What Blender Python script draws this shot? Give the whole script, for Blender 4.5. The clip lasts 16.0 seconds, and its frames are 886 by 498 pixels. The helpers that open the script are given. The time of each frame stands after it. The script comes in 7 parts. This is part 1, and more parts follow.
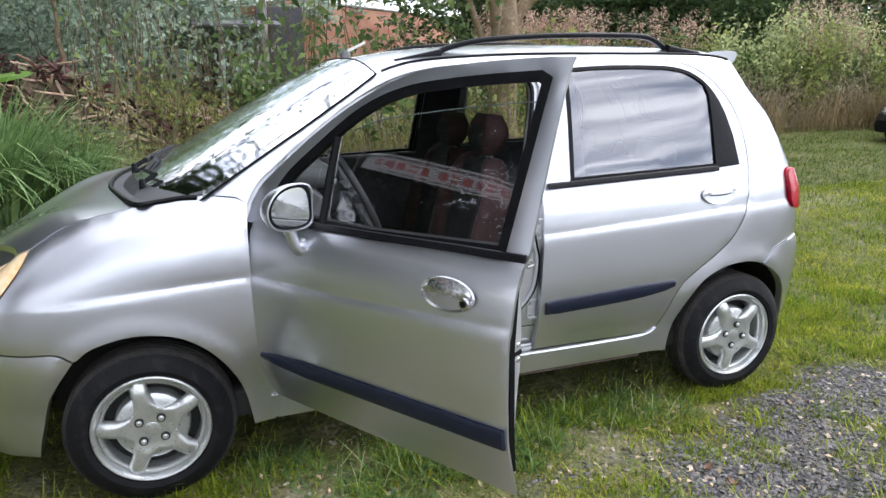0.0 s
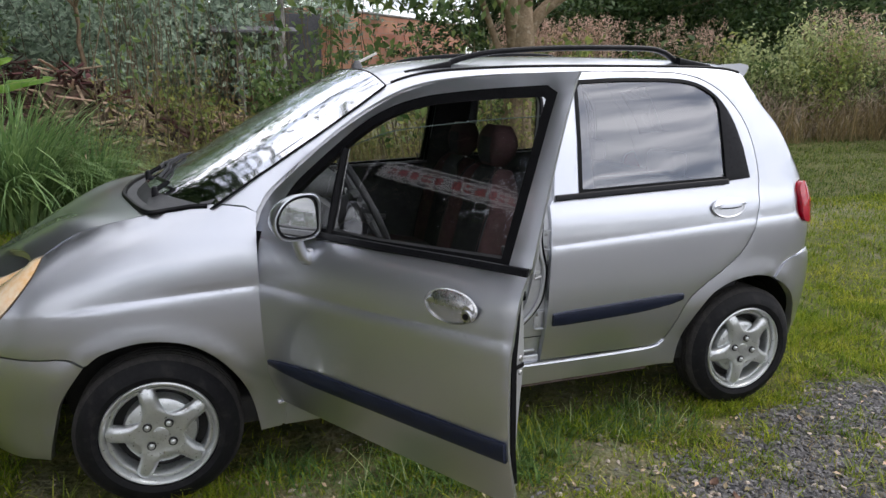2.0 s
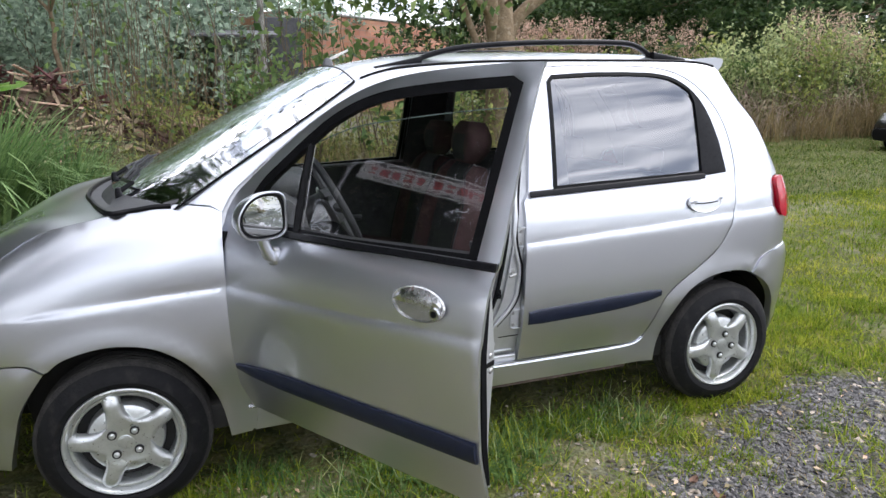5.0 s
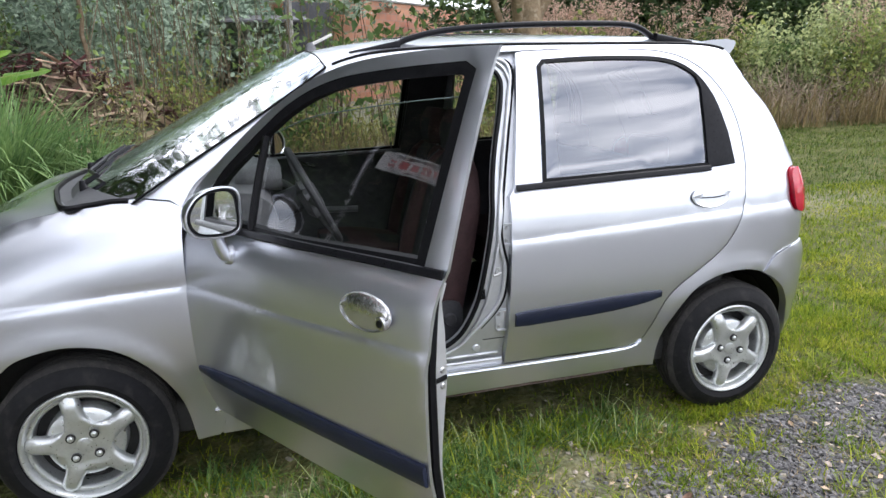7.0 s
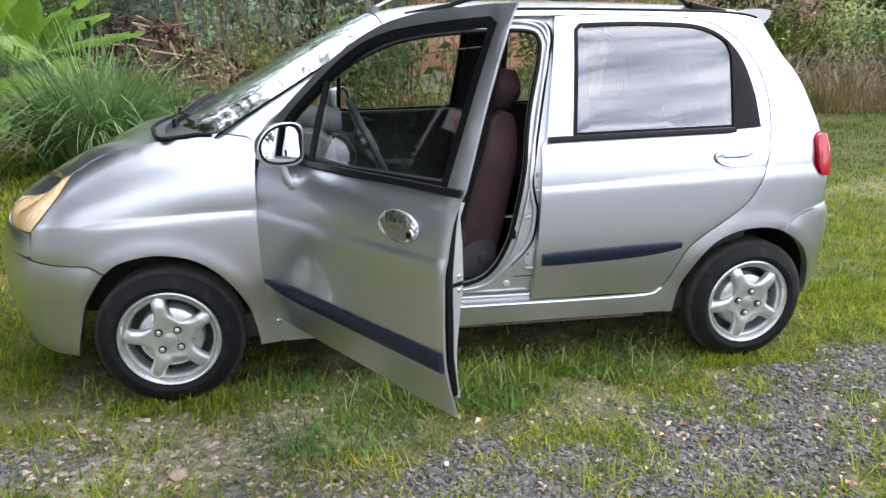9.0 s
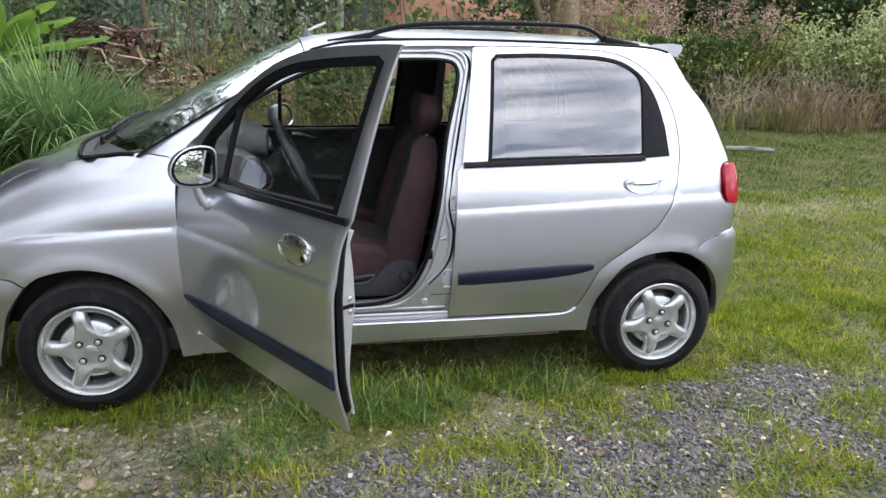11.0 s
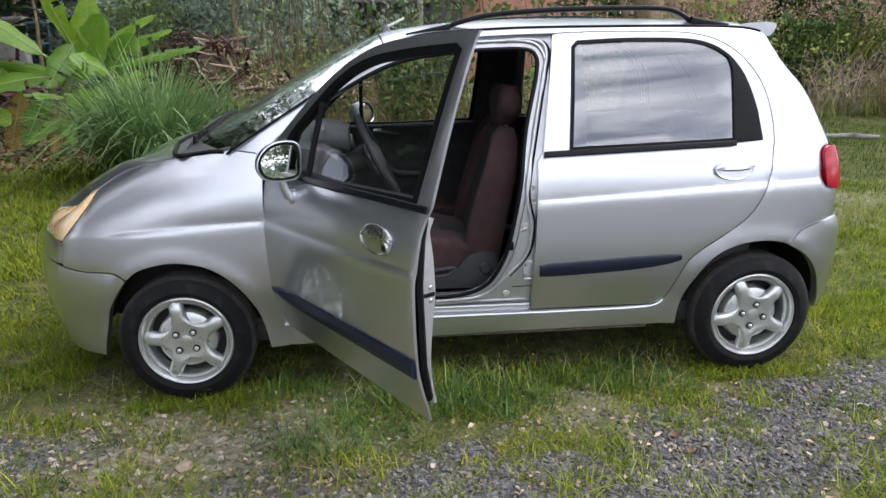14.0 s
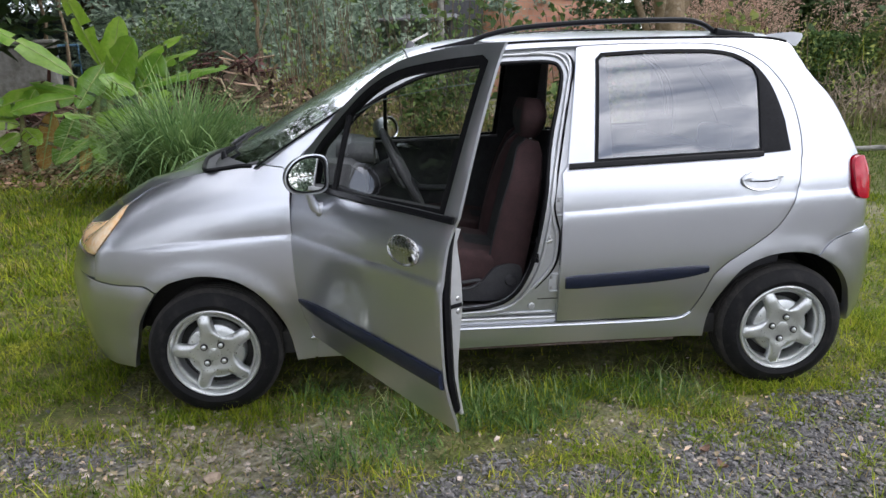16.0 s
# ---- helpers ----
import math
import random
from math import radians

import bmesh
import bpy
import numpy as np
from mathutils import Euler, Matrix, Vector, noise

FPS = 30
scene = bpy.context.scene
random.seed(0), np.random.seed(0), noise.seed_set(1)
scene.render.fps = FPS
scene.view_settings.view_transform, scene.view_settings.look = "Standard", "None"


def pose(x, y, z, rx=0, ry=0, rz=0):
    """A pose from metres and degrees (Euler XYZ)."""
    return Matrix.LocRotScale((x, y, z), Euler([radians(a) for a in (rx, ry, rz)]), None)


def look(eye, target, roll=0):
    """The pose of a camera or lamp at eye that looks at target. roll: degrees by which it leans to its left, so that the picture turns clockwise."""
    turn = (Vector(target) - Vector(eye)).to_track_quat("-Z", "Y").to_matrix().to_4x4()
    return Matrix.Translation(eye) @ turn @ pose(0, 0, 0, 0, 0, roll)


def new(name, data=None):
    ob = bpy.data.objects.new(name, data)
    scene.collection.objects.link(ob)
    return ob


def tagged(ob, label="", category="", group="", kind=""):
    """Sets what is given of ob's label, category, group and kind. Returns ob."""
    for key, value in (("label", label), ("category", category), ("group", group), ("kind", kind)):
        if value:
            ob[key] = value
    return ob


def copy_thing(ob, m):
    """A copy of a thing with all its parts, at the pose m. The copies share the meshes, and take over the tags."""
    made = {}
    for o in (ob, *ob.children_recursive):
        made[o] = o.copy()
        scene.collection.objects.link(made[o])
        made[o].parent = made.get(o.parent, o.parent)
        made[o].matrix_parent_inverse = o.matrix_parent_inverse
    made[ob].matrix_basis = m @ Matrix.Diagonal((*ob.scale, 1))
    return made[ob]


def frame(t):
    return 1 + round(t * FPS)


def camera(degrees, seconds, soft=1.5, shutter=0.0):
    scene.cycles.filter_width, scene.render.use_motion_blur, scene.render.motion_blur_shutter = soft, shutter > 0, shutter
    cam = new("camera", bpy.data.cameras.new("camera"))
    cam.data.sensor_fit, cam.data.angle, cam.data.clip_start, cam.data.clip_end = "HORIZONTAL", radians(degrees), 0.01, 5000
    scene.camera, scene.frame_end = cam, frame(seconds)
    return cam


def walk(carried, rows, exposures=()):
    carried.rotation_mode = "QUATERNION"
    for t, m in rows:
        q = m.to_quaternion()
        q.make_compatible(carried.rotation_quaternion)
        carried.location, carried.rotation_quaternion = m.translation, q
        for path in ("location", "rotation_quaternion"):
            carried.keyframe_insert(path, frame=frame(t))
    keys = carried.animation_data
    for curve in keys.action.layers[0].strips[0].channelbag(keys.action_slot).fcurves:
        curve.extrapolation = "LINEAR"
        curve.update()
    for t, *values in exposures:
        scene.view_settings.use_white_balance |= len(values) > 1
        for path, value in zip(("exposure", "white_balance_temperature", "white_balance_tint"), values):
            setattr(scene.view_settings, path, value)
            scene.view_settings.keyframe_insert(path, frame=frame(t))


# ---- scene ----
from mathutils import geometry
cam = camera(65.3, 16.0)
PATH = [
    (0, (0.224, -2.927, 1.378), (0.872, -1.103, 0.877), -0.6),
    (0.5, (0.241, -2.93, 1.394), (0.874, -1.101, 0.891), -0.2),
    (1, (0.237, -2.929, 1.398), (0.831, -1.085, 0.903), -0.0),
    (1.5, (0.238, -2.939, 1.383), (0.84, -1.096, 0.89), -0.0),
    (2, (0.247, -2.944, 1.396), (0.856, -1.101, 0.912), -0.2),
    (2.5, (0.247, -2.951, 1.388), (0.851, -1.099, 0.935), -0.6),
    (3, (0.245, -2.947, 1.377), (0.835, -1.085, 0.944), -0.9),
    (3.5, (0.25, -2.959, 1.371), (0.858, -1.104, 0.934), -1.0),
    (4, (0.249, -2.964, 1.362), (0.852, -1.103, 0.947), -1.3),
    (4.2, (0.254, -2.968, 1.369), (0.876, -1.12, 0.925), -0.9),
    (6.3, (0.434, -2.787, 1.364), (1.087, -0.964, 0.863), -0.6),
    (6.5, (0.457, -2.779, 1.384), (1.088, -0.953, 0.869), -0.9),
    (7, (0.537, -2.838, 1.368), (1.08, -0.983, 0.854), -1.1),
    (7.5, (0.595, -2.869, 1.406), (0.995, -0.991, 0.844), -1.8),
    (8, (0.587, -2.939, 1.356), (0.757, -1.032, 0.778), -0.2),
    (8.5, (0.583, -3.055, 1.338), (0.761, -1.152, 0.75), 1.4),
    (9, (0.569, -3.177, 1.319), (0.916, -1.294, 0.74), 0.2),
    (9.5, (0.641, -3.244, 1.361), (1.048, -1.362, 0.821), 1.1),
    (9.7, (0.678, -3.273, 1.38), (1.128, -1.401, 0.839), 2.6),
    (12, (0.8, -3.311, 1.403), (1.14, -1.424, 0.834), 0.2),
    (12.5, (0.803, -3.311, 1.373), (1.102, -1.413, 0.817), -0.3),
    (13, (0.797, -3.308, 1.348), (1.059, -1.402, 0.799), -0.4),
    (13.5, (0.81, -3.316, 1.345), (1.013, -1.401, 0.805), -0.9),
    (14, (0.793, -3.304, 1.367), (0.966, -1.392, 0.804), -0.8),
    (14.5, (0.794, -3.307, 1.343), (0.926, -1.39, 0.79), -1.6),
    (15, (0.785, -3.309, 1.341), (0.944, -1.389, 0.804), -1.3),
    (15.5, (0.789, -3.311, 1.349), (0.937, -1.388, 0.821), -1.4),
    (16, (0.776, -3.313, 1.354), (0.89, -1.384, 0.838), -1.5),
]
walk(cam, [(t, look(eye, target, roll)) for t, eye, target, roll in PATH],
     exposures=[(0, 1.03, 6250, 13), (1.5, 0.93, 6300, 13), (2, 0.38, 6450, 13), (2.5, 0.06, 6560, 13), (3, 0.08, 6580, 13), (3.5, 0.1, 6560, 13), (4, 0.5, 6450, 13), (4.2, 0.63, 6400, 13), (6.5, 1.04, 6280, 13), (8, 1.11, 6280, 13), (9, 1.15, 6260, 13), (9.7, 1.06, 6260, 13), (12, 0.86, 6300, 13), (16, 0.66, 6300, 13)])


# ---- world, sun, exposure ----
world = bpy.data.worlds.new("overcast_sky")
scene.world = world
world.use_nodes = True
wn, wl = world.node_tree.nodes, world.node_tree.links
wn.clear()
sky = wn.new("ShaderNodeTexSky")
sky.sky_type, sky.sun_disc = 'NISHITA', False
sky.sun_elevation, sky.sun_rotation = radians(52), radians(96)
coords = wn.new("ShaderNodeTexCoord")
stretch = wn.new("ShaderNodeMapping")
stretch.inputs["Scale"].default_value = (1.0, 1.0, 5.5)
clouds = wn.new("ShaderNodeTexNoise")
clouds.inputs["Scale"].default_value, clouds.inputs["Detail"].default_value = 2.6, 8.0
ramp = wn.new("ShaderNodeValToRGB")
ramp.color_ramp.elements[0].position, ramp.color_ramp.elements[0].color = 0.38, (4.0, 4.4, 5.2, 1)
ramp.color_ramp.elements[1].position, ramp.color_ramp.elements[1].color = 0.62, (13.3, 13.3, 13.4, 1)
blend = wn.new("ShaderNodeMixRGB")
blend.inputs["Fac"].default_value = 0.85
back = wn.new("ShaderNodeBackground")
back.inputs["Strength"].default_value = 0.15
out = wn.new("ShaderNodeOutputWorld")
wl.new(coords.outputs["Generated"], stretch.inputs["Vector"])
wl.new(stretch.outputs["Vector"], clouds.inputs["Vector"])
wl.new(clouds.outputs["Fac"], ramp.inputs["Fac"])
wl.new(sky.outputs["Color"], blend.inputs["Color1"])
wl.new(ramp.outputs["Color"], blend.inputs["Color2"])
wl.new(blend.outputs["Color"], back.inputs["Color"])
wl.new(back.outputs["Background"], out.inputs["Surface"])

sun_data = bpy.data.lights.new("sun", 'SUN')
sun_data.energy, sun_data.angle, sun_data.color = 1.5, radians(40), (1.0, 0.98, 0.95)
sun = new("sun", sun_data)
sun.matrix_world = look((18, -2, 23), (0, 0, 0))


# ---- materials ----
def surface(name, c1, c2, scale=8.0, rough=0.6, metal=0.0, bump=0.2, fine=6.0, coat=0.0, spot=None, spec=0.5,
            per_piece=0.0, space="Object", island=False, translucent=0.0, depth=0.01, vary=0.08):
    """A mottled surface: two colours mixed by coarse and fine noise, with relief; optional third colour in spots."""
    m = bpy.data.materials.new(name)
    m.use_nodes = True
    n, l = m.node_tree.nodes, m.node_tree.links
    p = n["Principled BSDF"]
    tc = n.new("ShaderNodeTexCoord")
    big, small = n.new("ShaderNodeTexNoise"), n.new("ShaderNodeTexNoise")
    big.inputs["Scale"].default_value, big.inputs["Detail"].default_value = scale, 4.0
    small.inputs["Scale"].default_value, small.inputs["Detail"].default_value = scale * fine, 6.0
    for t in (big, small):
        l.new(tc.outputs[space], t.inputs["Vector"])
    add = n.new("ShaderNodeMath")
    add.operation = 'ADD'
    half = n.new("ShaderNodeMath")
    half.operation = 'MULTIPLY'
    half.inputs[1].default_value = 0.5
    l.new(big.outputs["Fac"], add.inputs[0])
    l.new(small.outputs["Fac"], add.inputs[1])
    l.new(add.outputs[0], half.inputs[0])
    r = n.new("ShaderNodeValToRGB")
    r.color_ramp.elements[0].position, r.color_ramp.elements[0].color = 0.36, (*c1, 1)
    r.color_ramp.elements[1].position, r.color_ramp.elements[1].color = 0.64, (*c2, 1)
    l.new(half.outputs[0], r.inputs["Fac"])
    colour = r.outputs["Color"]
    if spot:
        s = n.new("ShaderNodeTexNoise")
        s.inputs["Scale"].default_value, s.inputs["Detail"].default_value = scale * 1.7, 5.0
        l.new(tc.outputs[space], s.inputs["Vector"])
        sr = n.new("ShaderNodeValToRGB")
        sr.color_ramp.elements[0].position, sr.color_ramp.elements[1].position = 0.55, 0.68
        l.new(s.outputs["Fac"], sr.inputs["Fac"])
        mx = n.new("ShaderNodeMixRGB")
        mx.inputs["Color2"].default_value = (*spot, 1)
        l.new(sr.outputs["Color"], mx.inputs["Fac"])
        l.new(colour, mx.inputs["Color1"])
        colour = mx.outputs["Color"]
    if per_piece:
        hsv = n.new("ShaderNodeHueSaturation")
        info = n.new("ShaderNodeNewGeometry" if island else "ShaderNodeObjectInfo")
        rng = n.new("ShaderNodeMapRange")
        rng.inputs["To Min"].default_value, rng.inputs["To Max"].default_value = 1 - per_piece, 1 + per_piece
        l.new(info.outputs["Random Per Island" if island else "Random"], rng.inputs["Value"])
        l.new(rng.outputs["Result"], hsv.inputs["Value"])
        hue = n.new("ShaderNodeMapRange")
        hue.inputs["To Min"].default_value, hue.inputs["To Max"].default_value = 0.5 + 0.05 * per_piece, 0.5 - 0.05 * per_piece
        l.new(info.outputs["Random Per Island" if island else "Random"], hue.inputs["Value"])
        l.new(hue.outputs["Result"], hsv.inputs["Hue"])
        l.new(colour, hsv.inputs["Color"])
        colour = hsv.outputs["Color"]
    l.new(colour, p.inputs["Base Color"])
    p.inputs["Metallic"].default_value = metal
    p.inputs["Specular IOR Level"].default_value = spec
    p.inputs["Coat Weight"].default_value = coat
    p.inputs["Coat Roughness"].default_value = 0.06
    rr = n.new("ShaderNodeMapRange")
    rr.inputs["To Min"].default_value, rr.inputs["To Max"].default_value = max(rough - vary, 0.02), min(rough + vary, 1)
    l.new(small.outputs["Fac"], rr.inputs["Value"])
    l.new(rr.outputs["Result"], p.inputs["Roughness"])
    if bump:
        b = n.new("ShaderNodeBump")
        b.inputs["Strength"].default_value, b.inputs["Distance"].default_value = bump, depth
        l.new(half.outputs[0], b.inputs["Height"])
        l.new(b.outputs["Normal"], p.inputs["Normal"])
    if translucent:
        tr = n.new("ShaderNodeBsdfTranslucent")
        l.new(colour, tr.inputs["Color"])
        mixer = n.new("ShaderNodeMixShader")
        mixer.inputs["Fac"].default_value = translucent
        l.new(p.outputs["BSDF"], mixer.inputs[1])
        l.new(tr.outputs["BSDF"], mixer.inputs[2])
        l.new(mixer.outputs["Shader"], n["Material Output"].inputs["Surface"])
    return m


def pane(name, tint, ior, rough=0.0):
    """A thin sheet of glass: clear or tinted, with a mirror gloss by Fresnel."""
    m = bpy.data.materials.new(name)
    m.use_nodes = True
    n, l = m.node_tree.nodes, m.node_tree.links
    n.remove(n["Principled BSDF"])
    t, g, f, x = (n.new(k) for k in ("ShaderNodeBsdfTransparent", "ShaderNodeBsdfGlossy", "ShaderNodeFresnel", "ShaderNodeMixShader"))
    t.inputs["Color"].default_value = (*tint, 1)
    g.inputs["Color"].default_value, g.inputs["Roughness"].default_value = (0.95, 0.96, 1.0, 1), rough
    f.inputs["IOR"].default_value = ior
    l.new(f.outputs["Fac"], x.inputs["Fac"])
    l.new(t.outputs["BSDF"], x.inputs[1])
    l.new(g.outputs["BSDF"], x.inputs[2])
    l.new(x.outputs["Shader"], n["Material Output"].inputs["Surface"])
    return m


PAINT = surface("silver_metallic_paint", (0.572, 0.588, 0.634), (0.602, 0.618, 0.664), 0.9, 0.335, 0.97, 0.0, 3, coat=1.0, vary=0.02)
PAINT.node_tree.nodes["Principled BSDF"].inputs["Coat Roughness"].default_value = 0.02
PAINT_IN = surface("silver_paint_inside", (0.50, 0.51, 0.525), (0.58, 0.59, 0.605), 5, 0.40, 0.7, 0.03, 8, coat=0.3)
TRIM = surface("black_plastic_trim", (0.005, 0.005, 0.006), (0.010, 0.010, 0.012), 30, 0.30, 0, 0.05, spec=0.15)
MOULD = surface("navy_black_moulding", (0.006, 0.009, 0.022), (0.010, 0.014, 0.032), 25, 0.36, 0, 0.05, spec=0.35)
RUBBER = surface("black_rubber", (0.004, 0.004, 0.005), (0.008, 0.008, 0.009), 20, 0.45, 0, 0.1, spec=0.12)
TYRE = surface("worn_tyre_rubber", (0.006, 0.006, 0.007), (0.011, 0.011, 0.012), 14, 0.66, 0, 0.35, 5, spot=(0.017, 0.016, 0.016), spec=0.15)
TREAD = surface("dusty_tread_rubber", (0.022, 0.021, 0.021), (0.040, 0.038, 0.036), 24, 0.85, 0, 0.6, 5, spot=(0.045, 0.042, 0.038), spec=0.15)
RIM = surface("silver_wheel_paint", (0.52, 0.535, 0.53), (0.62, 0.635, 0.63), 18, 0.30, 0.75, 0.0, 6, coat=0.3)
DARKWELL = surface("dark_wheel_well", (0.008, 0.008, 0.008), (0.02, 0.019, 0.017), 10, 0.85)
DULLCHROME = surface("dulled_chrome", (0.46, 0.46, 0.47), (0.56, 0.56, 0.57), 12, 0.27, 1.0, 0.0)
COWL = surface("grey_cowl_plastic", (0.035, 0.036, 0.039), (0.06, 0.061, 0.064), 12, 0.5, 0, 0.15, 6, spec=0.25)
GLASS_EDGE = surface("pale_green_glass_edge", (0.10, 0.14, 0.13), (0.16, 0.20, 0.19), 10, 0.25, 0, 0.0)
SATIN = surface("satin_silver", (0.55, 0.55, 0.55), (0.62, 0.62, 0.62), 12, 0.22, 0.9, 0.0)
STEEL = surface("bare_steel", (0.35, 0.35, 0.35), (0.48, 0.48, 0.47), 40, 0.38, 0.9, 0.05)
MIRROR = surface("mirror_silver", (0.86, 0.87, 0.88), (0.88, 0.89, 0.90), 3, 0.03, 1.0, 0.0)
MIRROR.node_tree.nodes["Map Range"].inputs["To Min"].default_value = 0.0
MIRROR.node_tree.nodes["Map Range"].inputs["To Max"].default_value = 0.01
GLASS = pane("window_glass", (0.92, 0.94, 0.93), 1.72)
TINTED = pane("tinted_film_glass", (0.50, 0.50, 0.53), 2.7)
SCREEN = pane("windscreen_glass", (0.50, 0.54, 0.52), 1.42, 0.05)
RED_LENS = surface("red_lamp_lens", (0.26, 0.001, 0.010), (0.38, 0.002, 0.016), 20, 0.16, 0, 0.05, coat=0.4, spec=0.3)
AMBER = surface("amber_lamp_lens", (0.82, 0.48, 0.20), (0.92, 0.74, 0.52), 9, 0.15, 0, 0.05, coat=1.0)
LAMP_WHITE = surface("clear_lamp_reflector", (0.75, 0.72, 0.66), (0.9, 0.88, 0.84), 12, 0.12, 0.6, 0.05, coat=1.0)
SEAT = surface("maroon_seat_cloth", (0.025, 0.011, 0.0115), (0.048, 0.021, 0.022), 22, 0.9, 0, 0.3, 8)
SEAT_DARK = surface("charcoal_seat_cloth", (0.008, 0.009, 0.010), (0.018, 0.019, 0.021), 22, 0.92, 0, 0.3, 8)
CABIN = surface("dark_cabin_plastic", (0.024, 0.024, 0.027), (0.044, 0.044, 0.048), 20, 0.55, 0, 0.15, spec=0.4)
CABIN_GREY = surface("grey_cabin_plastic", (0.075, 0.075, 0.08), (0.12, 0.12, 0.126), 20, 0.55, 0, 0.15)
WOOD_DOOR = surface("brown_door_cloth", (0.05, 0.022, 0.015), (0.08, 0.036, 0.025), 14, 0.9, 0, 0.2)


# ---- mesh helpers ----
def pchip(xs, ys):
    """A smooth curve through points that does not overshoot."""
    xs, ys = np.array(xs, float), np.array(ys, float)
    h, dl = np.diff(xs), np.diff(ys) / np.diff(xs)
    d = np.zeros(len(xs))
    for i in range(1, len(xs) - 1):
        if dl[i - 1] * dl[i] > 0:
            w1, w2 = 2 * h[i] + h[i - 1], h[i] + 2 * h[i - 1]
            d[i] = (w1 + w2) / (w1 / dl[i - 1] + w2 / dl[i])
    d[0], d[-1] = dl[0], dl[-1]

    def f(x):
        if x <= xs[0]:
            return float(ys[0])
        if x >= xs[-1]:
            return float(ys[-1])
        i = int(np.searchsorted(xs, x)) - 1
        t = (x - xs[i]) / h[i]
        a, b = ys[i], ys[i + 1]
        return float((1 + 2 * t) * (1 - t) ** 2 * a + t * (1 - t) ** 2 * h[i] * d[i] + t * t * (3 - 2 * t) * b + t * t * (t - 1) * h[i] * d[i + 1])
    return f


def part(name, geo, mat, parent=None, label="", angle=32, smooth=True, at=None):
    """Links a mesh, from (vertices, faces) or an existing mesh, as one object under a thing or a part."""
    if isinstance(geo, bpy.types.Mesh):
        me = geo
    else:
        me = bpy.data.meshes.new(name)
        me.from_pydata([tuple(v) for v in geo[0]], [], [tuple(f) for f in geo[1]])
        if smooth:
            me.polygons.foreach_set("use_smooth", [True] * len(me.polygons))
            me.set_sharp_from_angle(angle=radians(angle))
        for m in (mat if isinstance(mat, (list, tuple)) else [mat]):
            me.materials.append(m)
        me.update()
    ob = new(name, me)
    if parent:
        ob.parent = parent
    if at is not None:
        ob.matrix_basis = at
    if label:
        tagged(ob, label)
    return ob


def fast(name, verts, faces, mat, corners=4, smooth=True):
    """One mesh of many alike faces from arrays."""
    me = bpy.data.meshes.new(name)
    verts, faces = np.asarray(verts, np.float32), np.asarray(faces, np.int32)
    me.vertices.add(len(verts))
    me.vertices.foreach_set("co", verts.ravel())
    me.loops.add(faces.size)
    me.loops.foreach_set("vertex_index", faces.ravel())
    me.polygons.add(len(faces))
    me.polygons.foreach_set("loop_start", np.arange(0, faces.size, corners, dtype=np.int32))
    me.polygons.foreach_set("use_smooth", np.full(len(faces), smooth))
    me.update(calc_edges=True)
    me.validate()
    for m in (mat if isinstance(mat, (list, tuple)) else [mat]):
        me.materials.append(m)
    return me


def join(*geos):
    V, F = [], []
    for v, f in geos:
        o = len(V)
        V += [tuple(p) for p in v]
        F += [tuple(i + o for i in q) for q in f]
    return V, F


def moved(geo, m):
    return [tuple(m @ Vector(v)) for v in geo[0]], geo[1]


def flip(geo):
    """The mirror image across the car's middle."""
    return [(x, -y, z) for x, y, z in geo[0]], [tuple(reversed(f)) for f in geo[1]]


def ring_loft(rings, caps=True, closed=True):
    """Skin over rings of equal count."""
    n, V, F = len(rings[0]), [p for r in rings for p in r], []
    for i in range(len(rings) - 1):
        for j in range(n if closed else n - 1):
            a, b = i * n + j, i * n + (j + 1) % n
            F.append((a, b, b + n, a + n))
    if caps and closed:
        F.append(tuple(reversed(range(n))))
        F.append(tuple(range(len(V) - n, len(V))))
    return V, F


def tube(path, radius, sides=8, caps=True):
    """A round bar along points; radius a number or one per point."""
    pts = [Vector(p) for p in path]
    rad = radius if isinstance(radius, (list, tuple)) else [radius] * len(pts)
    rings, side = [], None
    for i, p in enumerate(pts):
        d = (pts[min(i + 1, len(pts) - 1)] - pts[max(i - 1, 0)]).normalized()
        if side is None:
            side = d.orthogonal().normalized()
        side = (side - d * side.dot(d)).normalized()
        up = d.cross(side)
        rings.append([tuple(p + rad[i] * (side * math.cos(2 * math.pi * k / sides) + up * math.sin(2 * math.pi * k / sides))) for k in range(sides)])
    return ring_loft(rings, caps)


def lathe(profile, steps=48, axis="y"):
    """Turns a profile of (radius, along) round an axis."""
    rings = []
    for k in range(steps):
        a = 2 * math.pi * k / steps
        c, s = math.cos(a), math.sin(a)
        rings.append([(r * c, h, r * s) if axis == "y" else (r * c, r * s, h) for r, h in profile])
    rings.append(rings[0])
    V, F = ring_loft(rings, caps=False, closed=False)
    return V, F


def block(sx, sy, sz, r=0.01, seg=2):
    """A box with rounded edges, centred."""
    bm = bmesh.new()
    bmesh.ops.create_cube(bm, size=1)
    bmesh.ops.scale(bm, vec=(sx, sy, sz), verts=bm.verts)
    if r:
        bmesh.ops.bevel(bm, geom=bm.edges[:], offset=r, segments=seg, affect='EDGES', profile=0.6)
    bm.verts.index_update()
    geo = [tuple(v.co) for v in bm.verts], [tuple(v.index for v in f.verts) for f in bm.faces]
    bm.free()
    return geo


